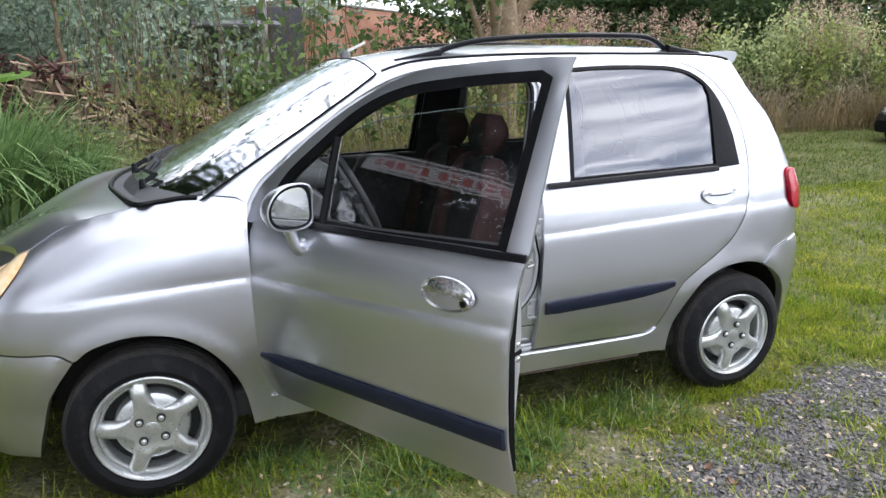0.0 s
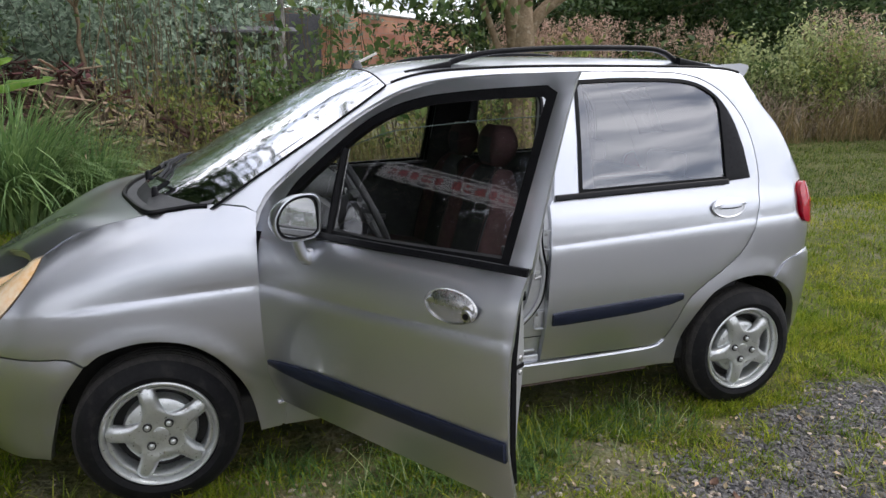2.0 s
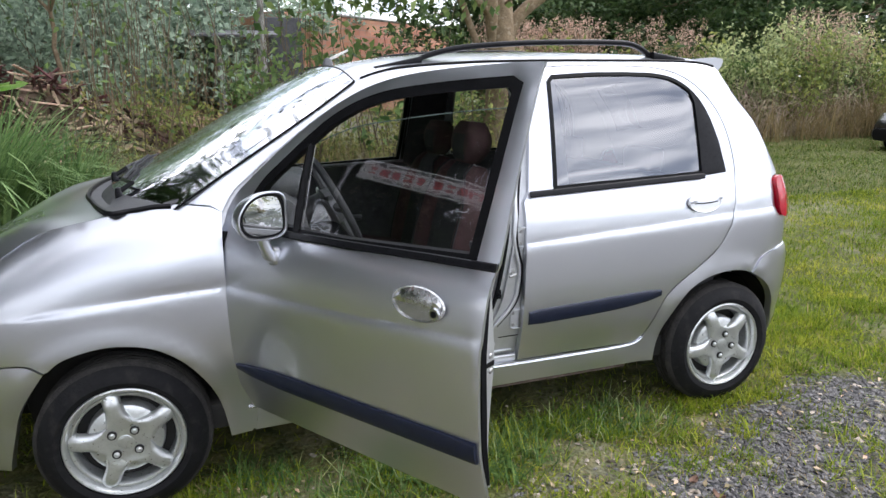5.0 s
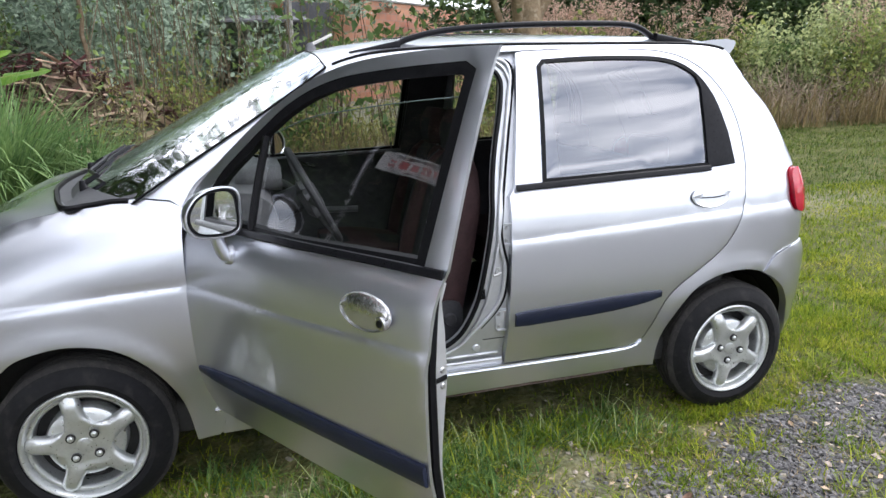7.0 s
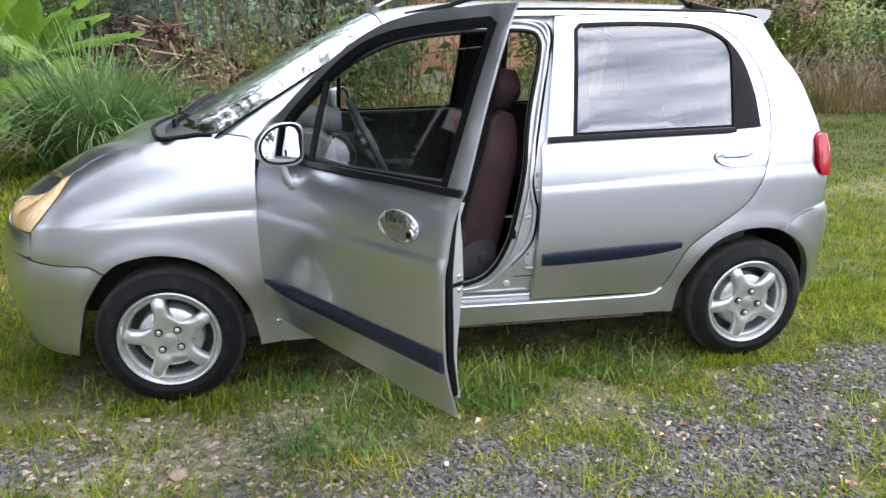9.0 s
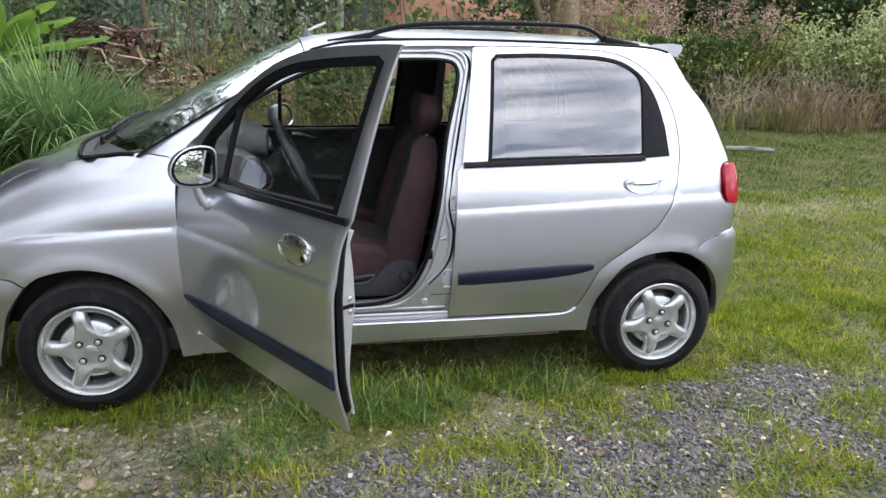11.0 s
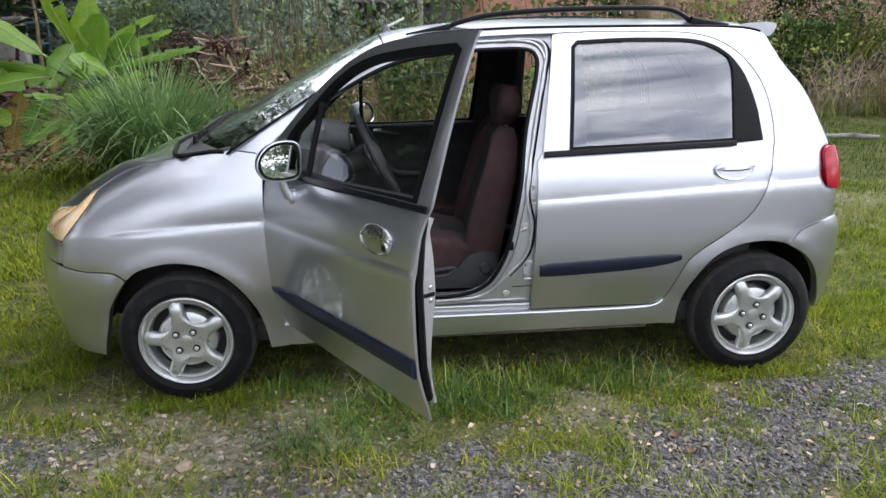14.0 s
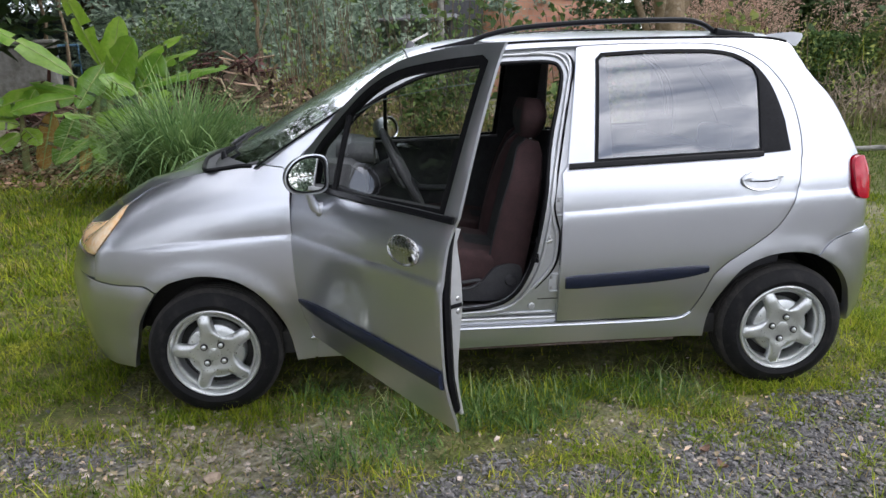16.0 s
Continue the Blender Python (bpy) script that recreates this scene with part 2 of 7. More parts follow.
def rounded(cx, cy, w, h, r, n=6):
    """A rounded rectangle as points."""
    r, pts = min(r, w / 2 - 1e-4, h / 2 - 1e-4), []
    for qx, qy, a0 in ((1, 1, 0), (-1, 1, 90), (-1, -1, 180), (1, -1, 270)):
        for k in range(n + 1):
            a = radians(a0 + 90 * k / n)
            pts.append((cx + qx * (w / 2 - r) + r * math.cos(a), cy + qy * (h / 2 - r) + r * math.sin(a)))
    return pts


def resample(poly, step, closed=True):
    pts = [Vector(p) for p in poly]
    res = []
    for i in range(len(pts) if closed else len(pts) - 1):
        a, b = pts[i], pts[(i + 1) % len(pts)]
        k = max(1, int(math.ceil((b - a).length / step)))
        res += [tuple(a.lerp(b, j / k)) for j in range(k)]
    if not closed:
        res.append(tuple(pts[-1]))
    return res


def smooth_line(pts, per=6, closed=False):
    """A Catmull-Rom line through points."""
    p = [np.array(q, float) for q in pts]
    n, res = len(p), []
    for i in range(n if closed else n - 1):
        a, b, c, d = (p[(i - 1) % n], p[i], p[(i + 1) % n], p[(i + 2) % n]) if closed else (p[max(i - 1, 0)], p[i], p[i + 1], p[min(i + 2, n - 1)])
        for k in range(per):
            t = k / per
            res.append(tuple(0.5 * (2 * b + (c - a) * t + (2 * a - 5 * b + 4 * c - d) * t * t + (3 * b - a - 3 * c + d) * t ** 3)))
    if not closed:
        res.append(tuple(p[-1]))
    return res


def offset(poly, d):
    """Moves a closed line inwards by d."""
    pts = [Vector(p) for p in poly]
    area = sum(a.x * b.y - b.x * a.y for a, b in zip(pts, pts[1:] + pts[:1]))
    sign, res = (1 if area > 0 else -1), []
    for i, p in enumerate(pts):
        e1, e2 = (p - pts[i - 1]).normalized(), (pts[(i + 1) % len(pts)] - p).normalized()
        n1, n2 = Vector((-e1.y, e1.x)) * sign, Vector((-e2.y, e2.x)) * sign
        n = n1 + n2
        res.append(tuple(p + n * (d / max(0.35, 1 + n1.dot(n2)))))
    return res


def inside(poly, x, y):
    """Whether points lie in a polygon, by arrays."""
    res = np.zeros(np.shape(x), bool)
    for (x1, y1), (x2, y2) in zip(poly, list(poly[1:]) + [poly[0]]):
        if y1 != y2:
            res ^= ((y1 > y) != (y2 > y)) & (x < (x2 - x1) * (y - y1) / (y2 - y1) + x1)
    return res


def fill2d(outline, holes=(), step=0.03, lines=()):
    """Triangles over an outline with holes, with points along given lines."""
    loops = [resample(outline, step)] + [resample(h, step) for h in holes]
    pts, edges = [], []
    for lp in loops:
        o = len(pts)
        pts += lp
        edges += [(o + i, o + (i + 1) % len(lp)) for i in range(len(lp))]
    xs, ys = zip(*loops[0])
    gx, gy = np.meshgrid(np.arange(min(xs) + step / 2, max(xs), step), np.arange(min(ys) + step / 2, max(ys), step))
    gx[1::2] += step / 2
    gx, gy = gx.ravel(), gy.ravel()
    for ln in lines:
        lp = np.array(resample(ln, step, False))
        gx, gy = np.r_[gx, lp[:, 0]], np.r_[gy, lp[:, 1]]
    keep = inside(loops[0], gx, gy)
    for h in loops[1:]:
        keep &= ~inside(h, gx, gy)
    gx, gy = gx[keep], gy[keep]
    bp = np.array(pts)
    near = np.array([np.min((bp[:, 0] - x) ** 2 + (bp[:, 1] - y) ** 2) for x, y in zip(gx, gy)]) if len(gx) else np.zeros(0)
    ok = near > (0.4 * step) ** 2
    pts = [Vector(p) for p in pts] + [Vector((x, y)) for x, y in zip(gx[ok], gy[ok])]
    V, _, F = geometry.delaunay_2d_cdt(pts, edges, [], 0, 1e-6)[:3]
    cx = np.array([sum(V[i].x for i in f) / 3 for f in F])
    cy = np.array([sum(V[i].y for i in f) / 3 for f in F])
    keep = inside(loops[0], cx, cy)
    for h in loops[1:]:
        keep &= ~inside(h, cx, cy)
    return [tuple(v) for v in V], [tuple(f) for f, k in zip(F, keep) if k]


def shell(outline, place, holes=(), step=0.03, lines=(), depth=0.02, d0=0.0, back=False, bead=0.002):
    """A sheet of body panel laid by place(a, b, inset), with its edges turned in by depth; back: closed behind."""
    P, T = fill2d(outline, holes, step, lines)
    count = {}
    for f in T:
        for i in range(3):
            e = (f[i], f[(i + 1) % 3])
            count[e] = count.get(e, 0) + 1
    rim = [e for e in count if (e[1], e[0]) not in count]
    on_rim = {i for e in rim for i in e}
    V = [place(a, b, d0 + (bead if i in on_rim else 0)) for i, (a, b) in enumerate(P)]
    F, low = list(T), {}
    if depth:
        for i in on_rim:
            low[i] = len(V)
            V.append(place(P[i][0], P[i][1], d0 + depth))
        F += [(b, a, low[a], low[b]) for a, b in rim]
    if back:
        o = len(V)
        V += [place(a, b, d0 + depth) for a, b in P]
        F += [(c + o, b + o, a + o) for a, b, c in T]
    return V, F


# ---- the car's skin ----
PLAN = smooth_line([(-0.695, 0), (-0.69, -0.15), (-0.665, -0.30), (-0.605, -0.45), (-0.50, -0.60), (-0.38, -0.68), (-0.2, -0.717), (0, -0.731),
                    (0.3, -0.738), (0.8, -0.740), (1.4, -0.740), (1.9, -0.738), (2.3, -0.730), (2.5, -0.714), (2.62, -0.688), (2.705, -0.645),
                    (2.762, -0.555), (2.79, -0.35), (2.80, 0)], 14)
PX, PY = np.array(PLAN).T
PU = np.r_[0, np.cumsum(np.hypot(np.diff(PX), np.diff(PY)))]
PU = PU - np.interp(1.2, PX, PU) + 1.2
TX, TY = np.gradient(PX, PU), np.gradient(PY, PU)
U0, U1 = PU[0], PU[-1]
side_w = pchip([0.12, 0.20, 0.28, 0.35, 0.42, 0.5, 0.65, 0.78, 0.88, 0.95, 1.0, 1.2, 1.38, 1.44], [0.655, 0.674, 0.682, 0.692, 0.713, 0.730, 0.740, 0.742, 0.730, 0.702, 0.688, 0.630, 0.564, 0.533])
front_in = pchip([0.15, 0.25, 0.4, 0.52, 0.58, 0.64, 0.70, 0.76, 0.82, 0.88, 0.95], [0.07, 0.025, 0, 0, 0.012, 0.035, 0.07, 0.115, 0.165, 0.23, 0.32])
rear_in = pchip([0.2, 0.25, 0.33, 0.5, 0.6, 0.65, 0.67, 0.76, 0.95, 1.03, 1.18, 1.29, 1.42], [0.06, 0.03, 0.005, 0, 0.005, 0.025, 0.05, 0.06, 0.085, 0.12, 0.21, 0.32, 0.45])
wing_top = pchip([-0.6, -0.42, -0.3, -0.2, -0.1, 0.06, 0.3], [0.74, 0.82, 0.885, 0.925, 0.953, 0.982, 1.0])
wing_in = pchip([0, 0.3, 0.6, 0.8, 0.92, 1.0, 1.1], [0, 0.014, 0.046, 0.080, 0.112, 0.150, 0.22])
crease_z = pchip([-0.35, -0.1, 0.35, 0.84, 1.30, 1.42, 1.83, 2.32, 2.6], [0.69, 0.72, 0.745, 0.762, 0.787, 0.79, 0.808, 0.83, 0.835])


def smooth(t):
    t = min(max(t, 0.0), 1.0)
    return t * t * (3 - 2 * t)


def u_of(x):
    return float(np.interp(x, PX[(PX > -0.6) & (PX < 2.72)], PU[(PX > -0.6) & (PX < 2.72)]))


def skin(u, z, d=0.0, crease=True):
    """A place on the left of the car's skin: u runs along its plan from nose to tail, z is the height, d the inset."""
    x, y, tx, ty = (float(np.interp(u, PU, k)) for k in (PX, PY, TX, TY))
    k = smooth((u + 0.38) / 0.78)
    body = 0.740 - side_w(z)
    wing = 0.740 - side_w(min(z, 0.70)) + wing_in(max(z - 0.70, 0) / (wing_top(u) - 0.70))
    s = body * k + wing * (1 - k)
    if crease:
        cz = crease_z(u)
        s += (0.008 if z > cz else 0.008 * math.exp((z - cz) / 0.016)) * smooth((u + 0.36) / 0.25)
        if 0.0 < u < 0.362 and z < 0.862 + 0.025 * u / 0.36 and z > cz:
            s -= 0.004 * (1 - math.exp((z - 0.862 - 0.025 * u / 0.36) / 0.03)) * smooth(u / 0.15) * smooth((z - cz) / 0.04)
    for wx in (0.0, 2.34):
        r = math.hypot(u - wx, z - 0.265)
        s -= 0.010 * math.exp(-((r - 0.335) / 0.035) ** 2)
    nx2 = ty * ty
    s = s * (1 - nx2) + (front_in(z) if x < 1 else rear_in(z)) * nx2
    s += d
    return (x - ty * s, y + tx * s, z)


def U(pts):
    return [(u_of(x), z) for x, z in pts]


car = tagged(new("car"), "small silver five-door hatchback with its driver door open, parked on grass", "car")

# outlines in side view: x from the front axle, z
FENDER_REAR = [(0.425, 0.325), (0.40, 0.36), (0.385, 0.42), (0.366, 0.56), (0.357, 0.70), (0.354, 0.80), (0.356, 0.90), (0.362, 0.975)]
PILLAR_LINE = [(0.362, 0.975), (0.40, 1.035), (0.46, 1.085), (0.55, 1.155), (0.65, 1.228), (0.75, 1.290), (0.85, 1.340), (0.95, 1.372), (1.06, 1.390), (1.20, 1.402), (1.35, 1.408), (1.465, 1.410)]
REAR_TOP = [(1.475, 1.411), (1.67, 1.416), (1.96, 1.412), (2.07, 1.402), (2.16, 1.376), (2.24, 1.326), (2.31, 1.246), (2.35, 1.16), (2.37, 1.06), (2.372, 0.98)]
REAR_EDGE = [(2.372, 0.98), (2.345, 0.86), (2.312, 0.77), (2.26, 0.692), (2.17, 0.622), (2.08, 0.562), (2.022, 0.505), (1.987, 0.42), (1.955, 0.348), (1.915, 0.322), (1.85, 0.319)]
FRONT_ARCH = [(-0.18, 0.53), (-0.13, 0.568), (-0.04, 0.592), (0.04, 0.593), (0.13, 0.57), (0.21, 0.512), (0.27, 0.43), (0.308, 0.335), (0.33, 0.21)]
REAR_ARCH = [(2.45, 0.572), (2.35, 0.592), (2.23, 0.58), (2.13, 0.53), (2.06, 0.432), (2.022, 0.33), (2.01, 0.228)]
SCREEN_EDGE = [(0.195, 0.996), (0.262, 1.013), (0.333, 1.060), (0.40, 1.103), (0.50, 1.166), (0.61, 1.231), (0.69, 1.279), (0.765, 1.327), (0.825, 1.368)]
GLASS_SIDE = [(0.228, 0.996), (0.333, 1.061), (0.45, 1.134), (0.57, 1.207), (0.69, 1.279), (0.765, 1.327), (0.825, 1.368)]
ROOF_EDGE = [(0.825, 1.368), (0.90, 1.393), (1.0, 1.412), (1.2, 1.426), (1.45, 1.433), (1.9, 1.433), (2.2, 1.428), (2.33, 1.412), (2.37, 1.385)]
HATCH_EDGE = [(2.37, 1.385), (2.43, 1.29), (2.53, 1.18), (2.62, 1.03), (2.645, 0.965)]
TAIL_EDGE = [(2.645, 0.965), (2.60, 0.95), (2.582, 0.90), (2.582, 0.83), (2.62, 0.79), (2.714, 0.785)]
BONNET_LINE = [(-0.29, 0.868), (-0.2, 0.922), (-0.1, 0.951), (0.0, 0.972), (0.06, 0.983), (0.10, 0.988)]
BELT_STEP = [(1.398, 0.935), (1.42, 0.965)]

sm = lambda p, k=5: smooth_line(p, k)
CREASES = [[(u, crease_z(u) + dz) for u in np.arange(-0.35, 2.62, 0.02)] for dz in (-0.06, -0.04, -0.026, -0.016, -0.009, -0.004, -0.001, 0.002, 0.010, 0.024)]


def both(name, geo, mat, parent, label=""):
    a = part(name, geo, mat, parent, label)
    b = part(name, flip(geo), mat, parent, label)
    return a, b


# wings
wing_outline = sm(FENDER_REAR) + [(0.33, 0.992), (0.25, 1.003), (0.17, 1.0)] + sm(BONNET_LINE[::-1]) \
    + sm([(-0.295, 0.860), (-0.312, 0.812), (-0.36, 0.742), (-0.425, 0.672)]) + [(-0.438, 0.60), (-0.435, 0.577)] + sm([(-0.43, 0.575), (-0.33, 0.562), (-0.23, 0.558), (-0.185, 0.533)]) + sm(FRONT_ARCH)[1:] + [(0.40, 0.212)]
both("front_wing", shell(U(wing_outline), skin, step=0.026, lines=CREASES, depth=0.03), PAINT, car)
both("wing_foot", shell([(0.375, 0.216), (0.375, 0.33), (0.45, 0.33), (0.45, 0.216)], lambda a, b, d: skin(a, b, d + 0.004), step=0.03, depth=0.015), PAINT, car)
# front bumper
bumper = U(sm([(-0.188, 0.527), (-0.233, 0.553), (-0.33, 0.557), (-0.43, 0.570), (-0.50, 0.585)])) + [(u_of(-0.58), 0.60), (U0 + 0.2, 0.61), (U0 + 0.002, 0.61), (U0 + 0.002, 0.2)] \
    + [(u_of(-0.52), 0.2), (u_of(-0.46), 0.195)] + U(sm([(-0.35, 0.19), (-0.315, 0.30), (-0.275, 0.405), (-0.188, 0.527)]))[:-1]
both("front_bumper", shell(bumper, skin, step=0.03, depth=0.03), PAINT, car)
# nose panel under the bonnet
nose = [(U0 + 0.002, 0.615), (U0 + 0.3, 0.612), (u_of(-0.47), 0.585), (u_of(-0.44), 0.585), (u_of(-0.43), 0.668), (u_of(-0.52), 0.665), (U0 + 0.45, 0.668), (U0 + 0.37, 0.70), (U0 + 0.35, 0.735), (U0 + 0.2, 0.735), (U0 + 0.002, 0.73)]
both("nose_panel", shell(nose, skin, step=0.03, depth=0.02), PAINT, car)
# headlamps: bright reflector bowl, amber and clear lens
LAMP_TOP = [(u_of(-0.297), 0.862), (u_of(-0.36), 0.845), (u_of(-0.44), 0.822), (u_of(-0.52), 0.79), (u_of(-0.575), 0.762), (U0 + 0.36, 0.74)]
lamp = U(sm([(-0.297, 0.862), (-0.315, 0.812), (-0.365, 0.742), (-0.43, 0.672)])) + [(u_of(-0.52), 0.668), (U0 + 0.46, 0.672), (U0 + 0.38, 0.70)] + smooth_line(LAMP_TOP, 3)[::-1][:-1]
for geo_side in (0, 1):
    body_geo = shell(offset(lamp, 0.004), lambda a, b, d: skin(a, b, d + 0.012, False), step=0.03, depth=0.03)
    lens_geo = shell(offset(lamp, 0.002), lambda a, b, d: skin(a, b, d - 0.004 + 0.01 * ((b - 0.76) / 0.1) ** 2, False), step=0.02, depth=0.016)
    head = part("headlight", flip(body_geo) if geo_side else body_geo, LAMP_WHITE, car, "headlight with an amber outer lens")
    part("lens", flip(lens_geo) if geo_side else lens_geo, AMBER, head, "amber lens")

# side of the body: pillar, cant rail, rear quarter and sill in one pressing round the doors
ring = U([(0.195, 0.998), *sm(SCREEN_EDGE)[1:], *sm(ROOF_EDGE)[1:], *sm(HATCH_EDGE)[1:], *sm(TAIL_EDGE)[1:], (2.715, 0.67)] + sm([(2.66, 0.668), (2.52, 0.635), (2.45, 0.572)]) + sm(REAR_ARCH)[1:]
         + [(1.4, 0.228), (0.41, 0.214), (0.43, 0.321), (0.9, 0.32), (1.6, 0.318)] + sm(REAR_EDGE)[::-1] + sm(REAR_TOP)[::-1][1:] + sm(PILLAR_LINE)[::-1] + [(0.33, 0.997), (0.25, 1.007)])
both("side_panel", shell(ring, skin, step=0.028, lines=CREASES, depth=0.035), PAINT, car)

# recessed door surround with the front doorway open
doorway = sm([(0.47, 0.40), (0.455, 0.60), (0.46, 0.90), (0.49, 1.04), (0.53, 1.105), (0.60, 1.166), (0.71, 1.237), (0.84, 1.298), (0.95, 1.326), (1.06, 1.340), (1.20, 1.351), (1.37, 1.352), (1.416, 1.323), (1.412, 1.25),
              (1.365, 1.06), (1.335, 0.85), (1.30, 0.65), (1.27, 0.545), (1.21, 0.445), (1.12, 0.40), (0.97, 0.388), (0.6, 0.388)], 5)
surround = [(0.40, 0.30), (0.34, 0.6), (0.33, 0.95), (0.45, 1.10), (0.75, 1.31), (0.95, 1.39), (1.2, 1.418), (1.60, 1.425), (1.62, 0.30)]
step_in = lambda a, b, d: skin(a, b, d + 0.034, False)
frame_geo = shell(U(surround), step_in, [U(doorway)], step=0.03, depth=0.03)
both("door_frame", frame_geo, PAINT_IN, car, "bare silver door surround")
edge = [skin(u_of(x), z, 0.03, False) for x, z in doorway]
for g in (tube(edge + edge[:1], 0.009, 6, False),):
    both("weather_strip", g, RUBBER, car, "black rubber door seal")
raised = [skin(u_of(x), z, 0.028, False) for x, z in offset(doorway, -0.030)]
both("seal_ridge", tube(raised + raised[:1], 0.006, 6, False), PAINT_IN, car)

# roof, bonnet, hatch and screens are lofted from edge to edge
def across(edge_pts, centre_pts, slope=0.35, k=0.45, n=12, lead=0.25):
    """Rows from the left edge over the middle to the right edge."""
    rows = []
    for i, (e, c) in enumerate(zip(edge_pts, centre_pts)):
        sl = slope[i] if isinstance(slope, list) else slope
        P0, P3 = np.array(e), np.array((c[0], 0, c[1]))
        L = abs(e[1])
        P1 = P0 + np.array(((P3[0] - P0[0]) * lead, L * k * 0.6, L * k * 0.6 * sl))
        P2 = P3 - np.array((0, L * k, 0))
        half = [tuple((1 - t) ** 3 * P0 + 3 * t * (1 - t) ** 2 * P1 + 3 * t * t * (1 - t) * P2 + t ** 3 * P3) for t in np.linspace(0, 1, n + 1)]
        rows.append(half + [(x, -y, z) for x, y, z in half[-2::-1]])
    return rows


def line_of(pts, n, centre=False):
    """n places evenly along a line of points."""
    a = np.array(pts, float)
    s = np.r_[0, np.cumsum(np.hypot(*np.diff(a, axis=0)[:, :2].T))] if a.shape[1] == 2 else np.r_[0, np.cumsum(np.linalg.norm(np.diff(a, axis=0), axis=1))]
    q = np.linspace(0, s[-1], n)
    return [tuple(np.interp(v, s, a[:, i]) for i in range(a.shape[1])) for v in q]


def sheet(rows, thick=0.012):
    """A sheet with a turned-down rim from rows of points."""
    n = len(rows[0])
    V = [p for r in rows for p in r]
    F = [(i * n + j, i * n + j + 1, (i + 1) * n + j + 1, (i + 1) * n + j) for i in range(len(rows) - 1) for j in range(n - 1)]
    rim = [j for j in range(n)] + [i * n + n - 1 for i in range(1, len(rows))] + [(len(rows) - 1) * n + j for j in range(n - 2, -1, -1)] + [i * n for i in range(len(rows) - 2, 0, -1)]
    o = len(V)
    V += [(V[i][0], V[i][1] * 0.985, V[i][2] - thick) for i in rim]
    F += [(rim[k], o + k, o + (k + 1) % len(rim), rim[(k + 1) % len(rim)]) for k in range(len(rim))]
    return V, F


roof_left = line_of([skin(u_of(x), z) for x, z in sm(ROOF_EDGE)[:-8]], 26)
roof_mid = line_of(sm([(0.80, 1.425), (0.95, 1.448), (1.15, 1.466), (1.45, 1.476), (1.8, 1.474), (2.1, 1.462), (2.30, 1.446), (2.38, 1.43)]), 26)
part("roof", sheet(across(roof_left, roof_mid, 0.32, 0.5)), PAINT, car)
lining_left = [(x, y * 0.97, z - 0.03) for x, y, z in roof_left]
part("headlining", sheet(across(lining_left, [(x, z - 0.03) for x, z in roof_mid], 0.32, 0.5)), CABIN_GREY, car, "grey headlining")
both("drip_strip", tube([skin(u_of(x), z + 0.001, 0.0) for x, z in sm(ROOF_EDGE)[2:-4]], 0.0045, 6), RUBBER, car, "black roof drip strip")

bonnet_left = line_of([skin(a, b) for a, b in smooth_line(LAMP_TOP, 4)[::-1]], 9)[:-1] + line_of([skin(u_of(x), z) for x, z in sm(BONNET_LINE) if x < 0.045], 18)
bonnet_mid = line_of(sm([(-0.645, 0.70), (-0.59, 0.748), (-0.48, 0.81), (-0.36, 0.870), (-0.25, 0.918), (-0.155, 0.954), (-0.094, 0.971)]), len(bonnet_left))
bonnet_rows = across(bonnet_left, bonnet_mid, [(0.05 + 0.25 * min(1, i / 14)) * (1 - 0.9 * smooth((i - 12) / (len(bonnet_left) - 13))) for i in range(len(bonnet_left))], 0.5)
part("bonnet", sheet(bonnet_rows), PAINT, car)

screen_left = line_of([skin(u_of(x), z, -0.002, False) for x, z in sm(GLASS_SIDE)], 18)
screen_mid = line_of(sm([(-0.005, 1.005), (0.10, 1.062), (0.25, 1.143), (0.42, 1.238), (0.6, 1.335), (0.72, 1.393), (0.80, 1.425)]), 18)
screen_rows = across(screen_left, screen_mid, [0.03 + 0.27 * i / 17 for i in range(18)], 0.55, 16, 0.42)
grid, rows_at = np.array(screen_rows), np.linspace(-1, 1, 18)
for c_ in range(grid.shape[1]):
    for a_ in range(3):
        grid[:, c_, a_] = np.polyval(np.polyfit(rows_at, grid[:, c_, a_], 3), rows_at)
screen_rows = [[tuple(map(float, p)) for p in r] for r in grid]
part("windscreen", sheet(screen_rows, 0.006), SCREEN, car, "windscreen reflecting sky and trees")
band = [screen_rows[0][i] for i in range(len(screen_rows[0]))]
part("windscreen_seal", join(tube([r[0] for r in screen_rows], 0.0045, 6), tube([r[-1] for r in screen_rows], 0.0045, 6), tube(screen_rows[-1], 0.003, 6)), RUBBER, car, "black rubber screen seal")
# cowl tray with louvres under the wipers
side_run = [skin(u_of(x), z, 0.004) for x, z in ((0.215, 0.997), (0.165, 0.9965), (0.12, 0.990), (0.085, 0.986))]
half_run = smooth_line(side_run + [(x, y, 0.973 + 0.011 * (y / 0.66) ** 2) for x, y in ((0.050, -0.646), (0.026, -0.606), (0.006, -0.540), (-0.018, -0.450), (-0.042, -0.340), (-0.076, -0.180), (-0.088, 0.0))], 4)
cowl_front = half_run + [(x, -y, z) for x, y, z in half_run[-2::-1]]
cowl_back = line_of([tuple(p) for p in screen_rows[0]], len(cowl_front))
mid_row = [((a[0] + b[0]) / 2, (a[1] + b[1]) / 2, min(a[2], b[2]) - 0.004) for a, b in zip(cowl_front, cowl_back)]
cowl = part("cowl_tray", sheet([cowl_front, mid_row, cowl_back], 0.010), COWL, car, "grey plastic cowl tray")
part("cowl_edge", tube([(x, y, z + 0.003) for x, y, z in cowl_front], 0.009, 6), RUBBER, car, "black rubber cowl edge")
